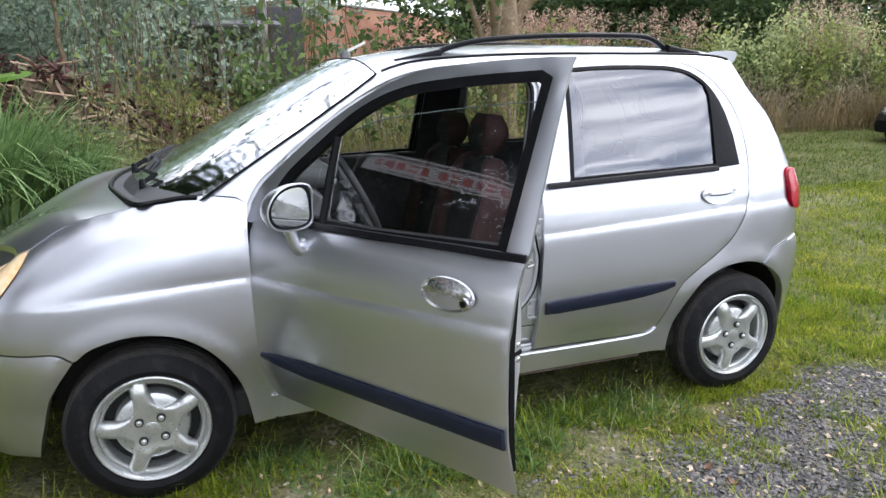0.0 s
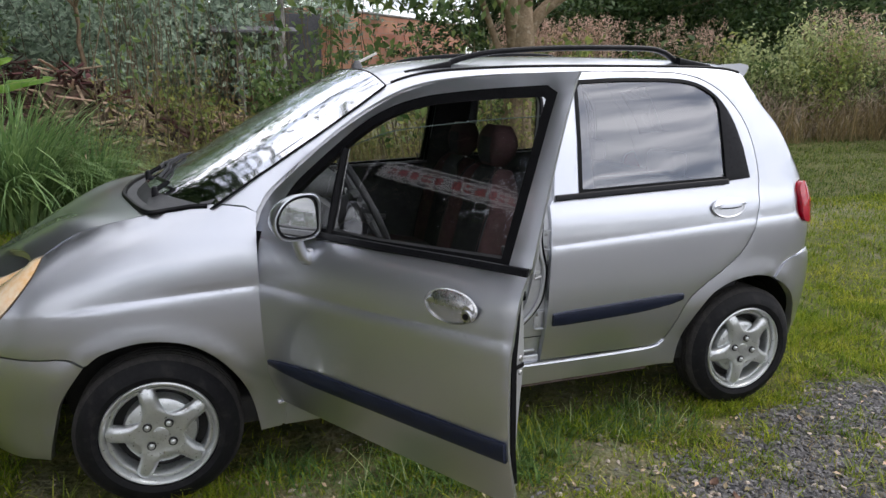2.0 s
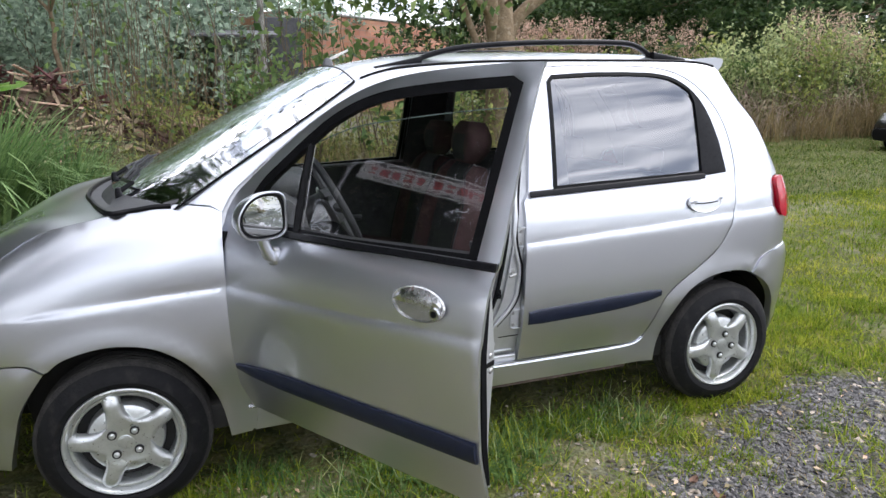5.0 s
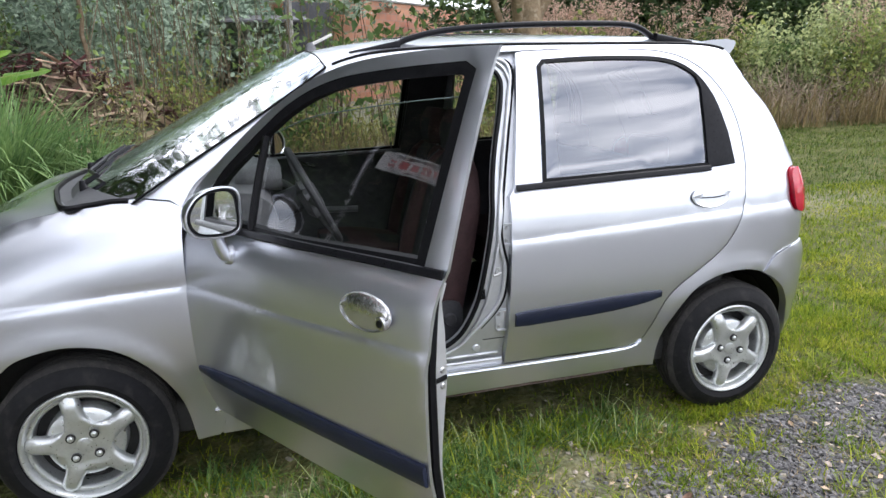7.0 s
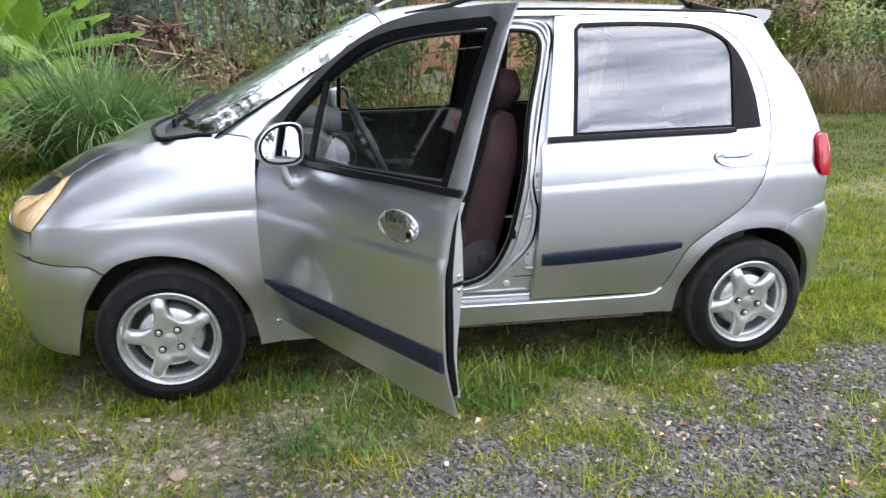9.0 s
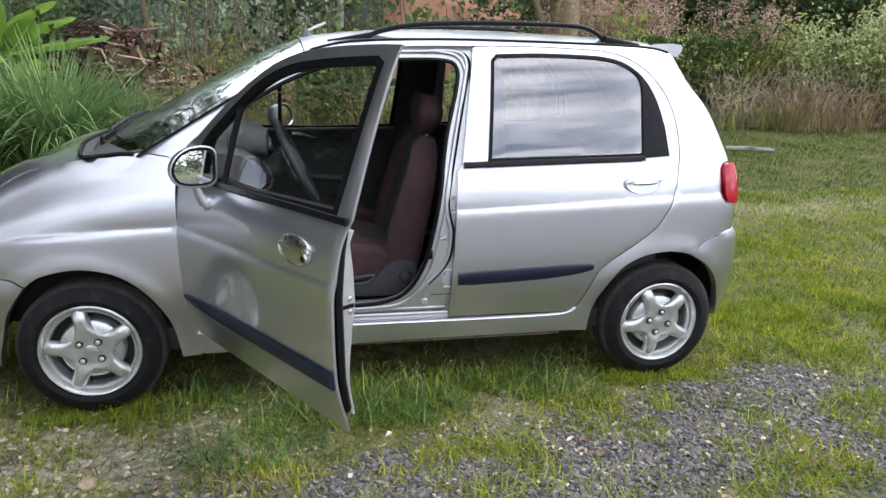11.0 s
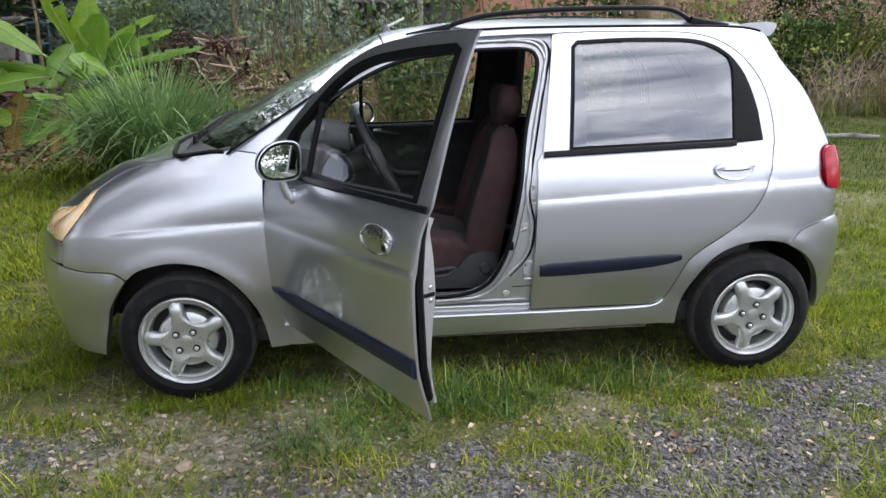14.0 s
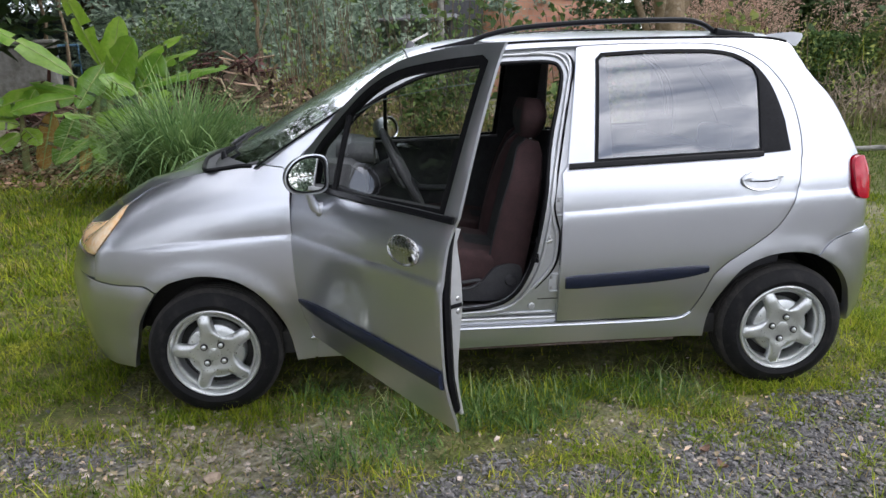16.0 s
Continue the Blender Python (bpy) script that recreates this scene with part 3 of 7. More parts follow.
for y0, reach, tilt in ((-0.36, 0.44, 0.05), (0.10, 0.42, 0.05)):
    ypts = [y0 + reach * t for t in (0, 0.25, 0.5, 0.75, 1)]
    arm = []
    for t, y in zip((0, 0.25, 0.5, 0.75, 1), ypts):
        row = screen_rows[min(int(1 + 2.4 * t), 17)]
        p = min(row, key=lambda q: abs(q[1] - y))
        arm.append((p[0] - 0.014, y, p[2] + 0.012))
    w = part("wiper", tube([(arm[0][0] - 0.045, arm[0][1], arm[0][2] - 0.028)] + arm, [0.010, 0.008, 0.007, 0.006, 0.005, 0.004]), TRIM, car, "black wiper arm")
    blade = [(p[0] + 0.008, p[1] + 0.03, p[2] - 0.008) for p in arm[1:]]
    part("blade", tube(blade, 0.006, 5), RUBBER, w)
    part("pivot", moved(lathe([(0.0, 0.02), (0.010, 0.016), (0.013, 0.0), (0.013, -0.03)], 14, "z"), Matrix.Translation((arm[0][0] - 0.045, arm[0][1], arm[0][2] - 0.03))), TRIM, w)

hatch_left = line_of([skin(u_of(x), z) for x, z in sm(HATCH_EDGE)] + [(2.685, -0.57, 0.80), (2.70, -0.57, 0.66)], 18)
hatch_mid = line_of(sm([(2.40, 1.428), (2.50, 1.33), (2.60, 1.20), (2.69, 1.03), (2.725, 0.94), (2.735, 0.80), (2.735, 0.66)]), 18)
part("tailgate", sheet(across(hatch_left, hatch_mid, 0.2, 0.55)), PAINT, car)
rows = across([(x, y * 0.86, z) for x, y, z in hatch_left[2:9]], hatch_mid[2:9], 0.2, 0.55)
part("rear_window", sheet([[(x + 0.012, y, z + 0.006) for x, y, z in r] for r in rows], 0.006), TINTED, car)
# tail spoiler
rows = []
for y in np.linspace(-0.47, 0.47, 15):
    e = 1 - 0.35 * max(0, (abs(y) - 0.40) / 0.07)
    rows.append([(2.25, y, 1.432), (2.32, y, 1.443), (2.39, y, 1.446), (2.39 + 0.060 * e, y, 1.440), (2.39 + 0.070 * e, y, 1.430), (2.39 + 0.058 * e, y, 1.410), (2.41, y, 1.390), (2.34, y, 1.40)])
part("spoiler", ring_loft(rows), PAINT, car)

rear_bumper = U(sm([(2.45, 0.568), (2.52, 0.631), (2.66, 0.664)])) + [(U1 - 0.3, 0.668), (U1 - 0.002, 0.668), (U1 - 0.002, 0.24), (u_of(2.71), 0.24)] + U(sm([(2.705, 0.25), (2.665, 0.35), (2.61, 0.44), (2.54, 0.515), (2.45, 0.568)]))[:-1]
corner_fill = [(u_of(2.60), 0.655), (u_of(2.60), 0.80), (u_of(2.70) + 0.16, 0.80), (u_of(2.70) + 0.16, 0.655)]
both("rear_corner", shell(corner_fill, lambda a, b, d: skin(a, b, d + 0.004), step=0.03, depth=0.02), PAINT, car)
both("rear_bumper", shell(rear_bumper, lambda a, b, d: skin(a, b, d - 0.005, False), step=0.03, depth=0.03), PAINT, car)
tail = smooth_line([(u_of(2.588), 0.865), (u_of(2.592), 0.92), (u_of(2.615), 0.952), (u_of(2.66), 0.958), (u_of(2.70), 0.935), (u_of(2.715), 0.87), (u_of(2.70), 0.80), (u_of(2.65), 0.787), (u_of(2.603), 0.805)], 4, True)
tl_geo = shell(tail, lambda a, b, d: skin(a, b, d - 0.010, False), step=0.02, depth=0.05)
both("tail_light", tl_geo, RED_LENS, car, "red tail light")


# ---- doors ----
def frame_band(outline, width, d, depth=0.012):
    """A flat band inside an outline."""
    return shell(outline, lambda a, b, dd: skin(a, b, d + dd, False), [offset(outline, width)], step=0.025, depth=depth)


rear_door_line = [(1.386, 0.322)] + [(1.386, 0.50), (1.391, 0.74)] + BELT_STEP + [(1.478, 1.407)] + sm(REAR_TOP)[1:] + sm(REAR_EDGE)[1:] + [(1.6, 0.322)]
rear_hole = sm([(1.528, 0.972), (1.54, 1.15), (1.553, 1.36)], 3) + sm([(1.575, 1.382), (1.77, 1.390), (1.96, 1.388), (2.03, 1.384), (2.09, 1.374), (2.145, 1.354), (2.195, 1.320), (2.237, 1.272), (2.27, 1.208), (2.30, 1.11), (2.318, 0.995)], 7) + [(2.2, 0.99)]
rd_outline, rh = offset(U(rear_door_line), 0.0040), U(rear_hole)
front_door_line = sm(FENDER_REAR) + sm(PILLAR_LINE[:-1])[1:] + [(1.424, 1.408), (1.420, 1.385), (1.412, 1.20), (1.401, 0.962), (1.391, 0.93), (1.379, 0.74), (1.374, 0.5), (1.374, 0.325), (0.9, 0.325)]
front_hole = [(0.465, 0.937)] + sm([(0.475, 1.03), (0.52, 1.085), (0.60, 1.15), (0.68, 1.212), (0.76, 1.268), (0.85, 1.312), (0.95, 1.341), (1.06, 1.356), (1.2, 1.368), (1.345, 1.376)]) + sm([(1.377, 1.360), (1.361, 1.17), (1.334, 0.948)], 3) + [(0.9, 0.932)]
fd_outline, fh = offset(U(front_door_line), 0.0025), U(front_hole)

OPEN, HINGE = 58.0, (0.38, -0.69)
swing = Matrix.Translation((*HINGE, 0)) @ Matrix.Rotation(radians(-OPEN), 4, 'Z') @ Matrix.Translation((-HINGE[0], -HINGE[1], 0))


def strip(points, width, d, out_by, name, mat, parent, label=""):
    """A moulded strip with rounded section along a line of the skin; width one number or one per point."""
    rings = []
    n = len(points)
    for i, (x, z) in enumerate(points):
        w = width[i] if isinstance(width, list) else width
        o = out_by * min(1.0, 0.35 + w / max(width if isinstance(width, list) else [width]))
        prof = [(-0.5, 0.0), (-0.46, 0.7), (-0.3, 1.0), (0.3, 1.0), (0.46, 0.7), (0.5, 0.0)]
        rings.append([skin(u_of(x), z + a * w, d - b * o, False) for a, b in prof])
    g = ring_loft(rings)
    return part(name, g, mat, parent, label) if name else g


def strip_up(points, w):
    """A thin strip that runs up the skin."""
    return ring_loft([[skin(u_of(x) + a * w, z, d) for a, d in ((-0.5, 0.004), (-0.42, -0.004), (0.42, -0.004), (0.5, 0.004))] for x, z in points])


def rear_door(mirrored):
    f = flip if mirrored else (lambda g: g)
    door = part("rear_door", f(shell(rd_outline, skin, [rh], step=0.026, lines=CREASES, depth=0.03)), PAINT, car, "closed rear door in silver paint")
    part("window", f(shell(U([(1.53, 0.972), (1.542, 1.15), (1.556, 1.376), (1.77, 1.387), (1.96, 1.385), (2.03, 1.380), (2.09, 1.369), (2.14, 1.350), (2.178, 1.326), (2.205, 1.296), (2.204, 0.985)]), lambda a, b, d: skin(a, b, d + 0.010, False), step=0.05, depth=0.004)), GLASS if mirrored else TINTED, door, "clear rear window glass" if mirrored else "tinted window glass reflecting cloud")
    part("window_seal", f(frame_band(rh, 0.013, 0.003)), RUBBER, door, "black rubber window seal")
    quarter = [(2.196, 0.985), (2.203, 1.27), (2.185, 1.322), (2.195, 1.318), (2.237, 1.270), (2.27, 1.206), (2.30, 1.11), (2.318, 0.993)]
    part("quarter_trim", f(shell(U(quarter), lambda a, b, d: skin(a, b, d + 0.001, False), step=0.03, depth=0.012)), TRIM, door, "black plastic quarter trim")
    part("belt_strip", f(strip([(1.425, 0.962), (1.6, 0.968), (1.9, 0.977), (2.2, 0.985)], 0.022, 0.0, 0.008, "", None, None)), TRIM, door, "black belt strip")
    pts = [(1.412 + 0.58 * t, 0.502 + 0.022 * t + 0.012 * t ** 4) for t in np.linspace(0, 1, 12)]
    wid = [0.050] + [0.058] * 6 + [0.057, 0.054, 0.049, 0.042, 0.026]
    part("moulding", f(strip(pts, wid, 0.0, 0.012, "", None, None)), MOULD, door, "navy black side moulding")
    part("handle_recess", f(handle_recess(2.185, 0.885, 0.078, 0.036)), PAINT_IN, door, "dished silver handle cup")
    part("handle", f(handle_flap(2.192, 0.889, 0.080, 0.030, 0.018)), PAINT, door, "silver pull handle")
    # thin black tube standing in for the shadow under the flap
    part("handle_gap", f(tube([skin(u_of(2.192) + a, 0.883 + 0.004 * (a > 0.04), 0.0, False) for a in (-0.055, -0.02, 0.02, 0.055)], [0.002, 0.004, 0.0045, 0.003], 6)), RUBBER, door, "black strip for the shadow under the handle")
    part("inner_panel", f(shell(offset(rd_outline, 0.02), lambda a, b, d: skin(a, b, d + 0.045, False), [rh], step=0.06, depth=0.02)), CABIN, door)
    return door


def handle_recess(cx, cz, rx, rz):
    """A dished oval cup let into the skin, with a raised rim."""
    rings = []
    for rr, d in ((1.06, 0.0005), (1.0, -0.003), (0.93, -0.001), (0.8, 0.006), (0.5, 0.010), (0.15, 0.011)):
        rings.append([skin(u_of(cx) + rx * rr * math.cos(a), cz + rz * rr * math.sin(a) * (1 if math.sin(a) > 0 else 1.05), d, False) for a in np.linspace(0, 2 * math.pi, 33)[:-1]])
    return ring_loft(rings)


def handle_flap(cx, cz, half, up, tail=0.0):
    """A pull flap over the upper half of a cup."""
    rings = []
    for t in np.linspace(-1, 1, 17):
        top, bot = up * math.sqrt(max(0, 1 - t * t * 0.97)) + tail * 0.4 * max(0, t), -0.004 + tail * 0.5 * max(0, t) ** 2
        rings.append([skin(u_of(cx) + half * t, cz + q, -0.006 + 0.003 * t * t + dd, False) for q, dd in ((bot, 0.010), (bot, 0.0), ((bot + top) / 2, -0.003), (top, 0.003), (top, 0.012))])
    return ring_loft(rings)


rear_door(False), rear_door(True)


def shut_face(door):
    """The inner pressing at the rear edge of the open door, with its latch."""
    swell = pchip([0.36, 0.50, 0.62, 0.71, 0.80, 0.87, 0.92], [0.012, 0.024, 0.042, 0.054, 0.048, 0.026, 0.006])
    back_x = pchip([0.36, 0.50, 0.74, 0.92], [1.342, 1.352, 1.359, 1.362])
    face = []
    for z in np.linspace(0.36, 0.92, 22):
        w, bx = swell(z), back_x(z)
        face.append([skin(u_of(x), z, d, False) for x, d in ((1.22, 0.045), (bx, 0.045), (bx + 0.002, 0.050), (bx, 0.046 + 0.85 * w), (bx - 0.012, 0.048 + w), (1.22, 0.050 + w))])
    part("shut_face", ring_loft(face), PAINT_IN, door, "silver shut face of the door")
    latch = part("door_latch", ring_loft([[skin(u_of(bx_), z_, d_, False) for z_, d_ in ((0.703, 0.052), (0.703, 0.088), (0.714, 0.088), (0.714, 0.052))] for bx_ in (1.355, 1.3625)]), RUBBER, door, "black latch slot")
    for z_ in (0.690, 0.728):
        bolt_at = skin(u_of(1.3595), z_, 0.076, False)
        part("bolt", moved(lathe([(0, -0.004), (0.005, -0.0035), (0.0075, -0.001), (0.008, 0.003)], 12), Matrix.Translation(bolt_at) @ Matrix.Rotation(radians(90), 4, 'Z')), STEEL, latch)


def front_door(mirrored):
    f = flip if mirrored else (lambda g: g)
    door = part("front_door", f(shell(fd_outline, lambda a, b, d: skin(a, b, d if d < 0.008 else 0.011), [fh], step=0.026, lines=CREASES, depth=0.048)), PAINT, car, "closed front door in silver paint" if mirrored else "open driver door in silver paint")
    if not mirrored:
        door.matrix_basis = swing
    lay = lambda d0: (lambda a, b, d: skin(a, b, d0 + d, False))
    # broad black inner frame round the opening, behind the painted one
    part("window_seal", f(shell(offset(fh, -0.004), lay(0.010), [offset(fh, 0.027)], step=0.025, depth=0.028)), RUBBER, door, "black rubber window channel")
    main = [(0.705, 0.955), (0.706, 1.19), (0.715, 1.20), (0.85, 1.245), (1.0, 1.268), (1.2, 1.292), (1.366, 1.306), (1.336, 0.968)]
    part("window", f(shell(U(main), lay(0.029), step=0.05, depth=0.004)), GLASS, door, "window glass wound part way down")
    part("glass_edge", f(tube([skin(u_of(x), z, 0.031, False) for x, z in sm(main[2:7])], 0.0013, 6)), GLASS_EDGE, door, "pale ground edge of the glass")
    small = [(0.47, 0.955), (0.478, 1.03), (0.52, 1.083), (0.60, 1.148), (0.690, 1.208), (0.702, 0.955)]
    part("quarter_window", f(shell(U(small), lay(0.016), step=0.05, depth=0.004)), GLASS, door)
    part("divider_bar", f(tube([skin(u_of(x), z, 0.012, False) for x, z in ((0.703, 0.945), (0.703, 1.08), (0.709, 1.195))], 0.011, 6)), RUBBER, door, "black divider bar")
    part("belt_strip", f(strip([(0.47, 0.945), (0.7, 0.945), (1.0, 0.950), (1.2, 0.955), (1.398, 0.958)], 0.019, 0.0, 0.008, "", None, None)), TRIM, door, "black belt strip")
    pts = [(0.418 + 0.948 * t, 0.482 + 0.018 * t) for t in np.linspace(0, 1, 14)]
    part("moulding", f(strip(pts, [0.02, 0.040, 0.05] + [0.058] * 11, 0.0, 0.012, "", None, None)), MOULD, door, "navy black side moulding")
    part("inner_panel", f(shell(U([(0.45, 0.35), (0.41, 0.42), (0.39, 0.56), (0.38, 0.70), (0.38, 0.80), (0.385, 0.925), (1.368, 0.925), (1.361, 0.74), (1.356, 0.6), (1.352, 0.5), (1.335, 0.40), (1.28, 0.35)]), lay(0.022), step=0.06, depth=0.034, back=True)), PAINT_IN, door, "silver inner door pressing")
    part("edge_seal", f(tube([skin(u_of(x), z, 0.032, False) for x, z in ((1.30, 0.345), (1.350, 0.39), (1.360, 0.5), (1.365, 0.74), (1.368, 0.87), (1.364, 0.925))], [0.011, 0.013, 0.013, 0.013, 0.012, 0.008], 6)), RUBBER, door, "black door edge seal")
    # black strip in place of the shade where the door meets the wing
    part("front_edge_strip", f(strip_up([(x + 0.027, z) for x, z in sm(FENDER_REAR) if 0.60 < z < 0.935], 0.024)), RUBBER, door, "black strip for the shaded gap along the front edge")
    if not mirrored:
        shut_face(door)
    else:
        inner = lambda pts, d: [skin(u_of(x), z, d, False) for x, z in pts]
        part("inner_handle", f(tube(inner([(0.765, 0.921), (0.80, 0.919), (0.85, 0.910), (0.895, 0.898)], 0.108), [0.010, 0.013, 0.011, 0.006], 8)), SATIN, door, "silver inner door handle")
        part("armrest", f(tube(inner(smooth_line([(0.655, 0.795), (0.70, 0.828), (0.75, 0.815), (0.80, 0.765), (0.855, 0.70), (0.90, 0.675), (1.10, 0.665)], 4), 0.110), 0.017, 8)), CABIN_GREY, door, "grey moulded armrest")
        part("belt_trim", f(tube(inner([(0.47, 0.944), (0.7, 0.946), (1.0, 0.952), (1.33, 0.958)], 0.094), 0.007, 6)), CABIN_GREY, door, "grey trim along the window sill")
    part("lock_knob", f(moved(lathe([(0, 0.02), (0.005, 0.02), (0.006, 0.012), (0.004, 0), (0.004, -0.03)], 10, "z"), Matrix.Translation(skin(1.29, 0.975, 0.05, False)))), CABIN, door, "black lock knob")
    # handle: oval cup with a chrome flap above and a keyhole
    part("handle_recess", f(handle_recess(1.195, 0.845, 0.080, 0.040)), SATIN, door, "satin silver handle cup")
    part("handle", f(handle_flap(1.195, 0.848, 0.074, 0.036)), DULLCHROME, door, "dulled chrome pull handle")
    hub = skin(u_of(1.252), 0.832, -0.006, False)
    turn = Matrix.Translation(hub)
    part("lock_plate", f(moved(lathe([(0, -0.002), (0.014, -0.002), (0.017, 0.002), (0.017, 0.012)], 20), turn)), DULLCHROME, door, "dulled chrome lock plate")
    part("keyhole", f(moved(lathe([(0, -0.0045), (0.0085, -0.0045), (0.009, 0.004)], 14), turn)), RUBBER, door, "black keyhole")
    # mirror: foot, housing and glass
    foot = [[(0.632 + dx, y, 0.878 + dz) for dx, dz in rounded(0, 0, w, h, 0.018, 3)] for y, w, h in ((-0.70, 0.060, 0.056), (-0.728, 0.056, 0.052), (-0.736, 0.044, 0.040))]
    neck = []
    for t in np.linspace(0, 1, 8):
        neck.append([(0.634 - 0.008 * t + dx, -0.728 - 0.024 * t ** 0.6 + dy, 0.868 + 0.080 * t) for dx, dy in rounded(0, 0, 0.046 - 0.006 * t, 0.030, 0.014, 3)])
    part("mirror_foot", f(join(ring_loft(foot), ring_loft(neck))), PAINT, door)
    egg = smooth_line([(0.088, 0.0), (0.087, 0.040), (0.070, 0.062), (0.030, 0.069), (-0.020, 0.064), (-0.062, 0.044), (-0.090, 0.010), (-0.092, -0.026), (-0.068, -0.055), (-0.020, -0.067), (0.040, -0.068), (0.076, -0.058), (0.087, -0.036)], 4, True)
    slant, ahead = (-0.50, 0.07) if mirrored else (0.10, 0.011)
    shape = lambda k, x: [(x + ahead + slant * k * dy, -0.772 + 0.85 * k * dy, 1.006 + k * dz) for dy, dz in egg]
    house = [shape(0.15, 0.572), shape(0.42, 0.577), shape(0.66, 0.592), shape(0.84, 0.614), shape(0.95, 0.636), shape(1.0, 0.652), shape(0.985, 0.660), shape(0.93, 0.661), shape(0.885, 0.655), shape(0.87, 0.640)]
    part("mirror_housing", f(ring_loft(house)), PAINT, door, "silver mirror housing")
    part("mirror_seal", f(ring_loft([shape(0.885, 0.648), shape(0.875, 0.658), shape(0.80, 0.658), shape(0.79, 0.648)], False)), RUBBER, door, "black mirror seal")
    tilt = lambda p: (p[0] + (0 if mirrored else 0.05) * (p[1] + 0.772) - 0.085 * (p[2] - 1.006), p[1], p[2])
    part("mirror_glass", f(ring_loft([[tilt(p) for p in shape(0.81, 0.650)], [tilt(p) for p in shape(0.80, 0.6525)]])), MIRROR, door, "mirror glass")
    return door


front_door(False), front_door(True)

# door hardware on the pillar behind the open door
for hx, z in ((1.388, 0.81), (1.366, 0.498)):
    b = skin(u_of(hx), z, 0.031, False)
    lean = Matrix.Translation(b)
    hinge = part("door_hinge", moved(block(0.032, 0.007, 0.072, 0.003), lean), PAINT_IN, car, "painted door hinge")
    for dz in (-0.022, 0.022):
        part("bolt", moved(lathe([(0, -0.009), (0.005, -0.009), (0.007, -0.005), (0.007, 0.004)], 6), Matrix.Translation((b[0] - 0.005, b[1], z + dz))), STEEL, hinge)
        part("lug", moved(block(0.034, 0.014, 0.006, 0.002), Matrix.Translation((b[0] + 0.006, b[1] - 0.004, z + dz * 1.6))), PAINT_IN, hinge)
s = skin(u_of(1.350), 0.679, 0.030, False)
part("door_striker", join(tube([s, (s[0] - 0.006, s[1] - 0.028, s[2])], 0.006), tube([(s[0] - 0.022, s[1] - 0.028, s[2] - 0.004), (s[0] + 0.006, s[1] - 0.028, s[2] + 0.004)], 0.005), moved(block(0.022, 0.006, 0.034, 0.003), Matrix.Translation(s))), STEEL, car, "steel door striker")
s = skin(u_of(1.296), 0.603, 0.030, False)
part("courtesy_switch", join(moved(block(0.026, 0.006, 0.036, 0.003), Matrix.Translation(s)), moved(lathe([(0, -0.02), (0.006, -0.02), (0.007, 0)], 10), Matrix.Translation(s))), RUBBER, car, "black rubber door switch")
s = skin(u_of(1.286), 0.393, 0.031, False)
part("blanking_plug", moved(lathe([(0, -0.007), (0.011, -0.006), (0.015, -0.002), (0.016, 0.006)], 18), Matrix.Translation(s)), PAINT_IN, car, "round silver blanking plug")
flange = sm([(1.30, 1.386), (1.40, 1.388), (1.446, 1.370), (1.455, 1.325), (1.438, 1.25), (1.41, 1.118), (1.381, 0.97), (1.360, 0.866), (1.357, 0.80), (1.367, 0.744), (1.378, 0.70), (1.376, 0.641), (1.366, 0.583), (1.340, 0.536), (1.304, 0.497), (1.262, 0.452), (1.215, 0.407), (1.15, 0.38), (1.0, 0.372)], 4)
part("pillar_flange", tube([skin(u_of(x), z, 0.027, False) for x, z in flange], 0.007, 8), PAINT_IN, car, "pressed flange of the door opening")
part("pillar_groove", tube([skin(u_of(x + 0.014), z, 0.032, False) for x, z in flange[6:-14]], 0.0045, 6), RUBBER, car, "black sealing groove")
part("pillar_seam", tube([skin(u_of(x), 0.424, 0.0335, False) for x in (1.31, 1.35, 1.395)], 0.0018, 5), RUBBER, car)

# rolled upper edge of the sill and the pinched flange under it
both("sill_edge", tube([skin(u_of(x), z, 0.0015, False) for x, z in sm([(0.43, 0.309), (0.8, 0.309), (1.2, 0.308), (1.6, 0.306), (1.84, 0.308), (1.915, 0.316), (1.95, 0.338)])], 0.0065, 8), PAINT, car, "bright rolled edge of the sill")
both("sill_flange", ring_loft([[skin(u_of(x), z, d, False) for z, d in ((0.235, 0.022), (0.205, 0.024), (0.205, 0.027), (0.235, 0.027))] for x in (0.55, 0.9, 1.3, 1.7, 1.9)]), surface("rusty_underbody_paint", (0.06, 0.035, 0.03), (0.16, 0.12, 0.11), 14, 0.8, 0.1, 0.3, 5), car, "rusty pinched flange under the sill")
# sill tread and floor
part("sill_tread", strip([(0.45, 0.335), (0.9, 0.335), (1.385, 0.332)], 0.030, 0.024, 0.010, "", None, None), PAINT_IN, car)
part("sill_ridge", tube([skin(u_of(x), 0.362, 0.03, False) for x in (0.47, 0.8, 1.1, 1.37)], 0.006, 6), PAINT_IN, car)
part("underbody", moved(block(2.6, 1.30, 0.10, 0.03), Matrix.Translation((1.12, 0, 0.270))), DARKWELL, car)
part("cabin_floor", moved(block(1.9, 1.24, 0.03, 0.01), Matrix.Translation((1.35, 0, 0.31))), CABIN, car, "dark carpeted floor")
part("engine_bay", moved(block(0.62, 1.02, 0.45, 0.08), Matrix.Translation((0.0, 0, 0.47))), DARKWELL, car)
part("bulkhead", moved(block(0.06, 1.26, 0.72, 0.02), Matrix.Translation((0.33, 0, 0.62))), CABIN, car)
part("rear_bulkhead", moved(block(0.05, 1.16, 0.62, 0.02), Matrix.Translation((2.30, 0, 0.62))), CABIN, car)
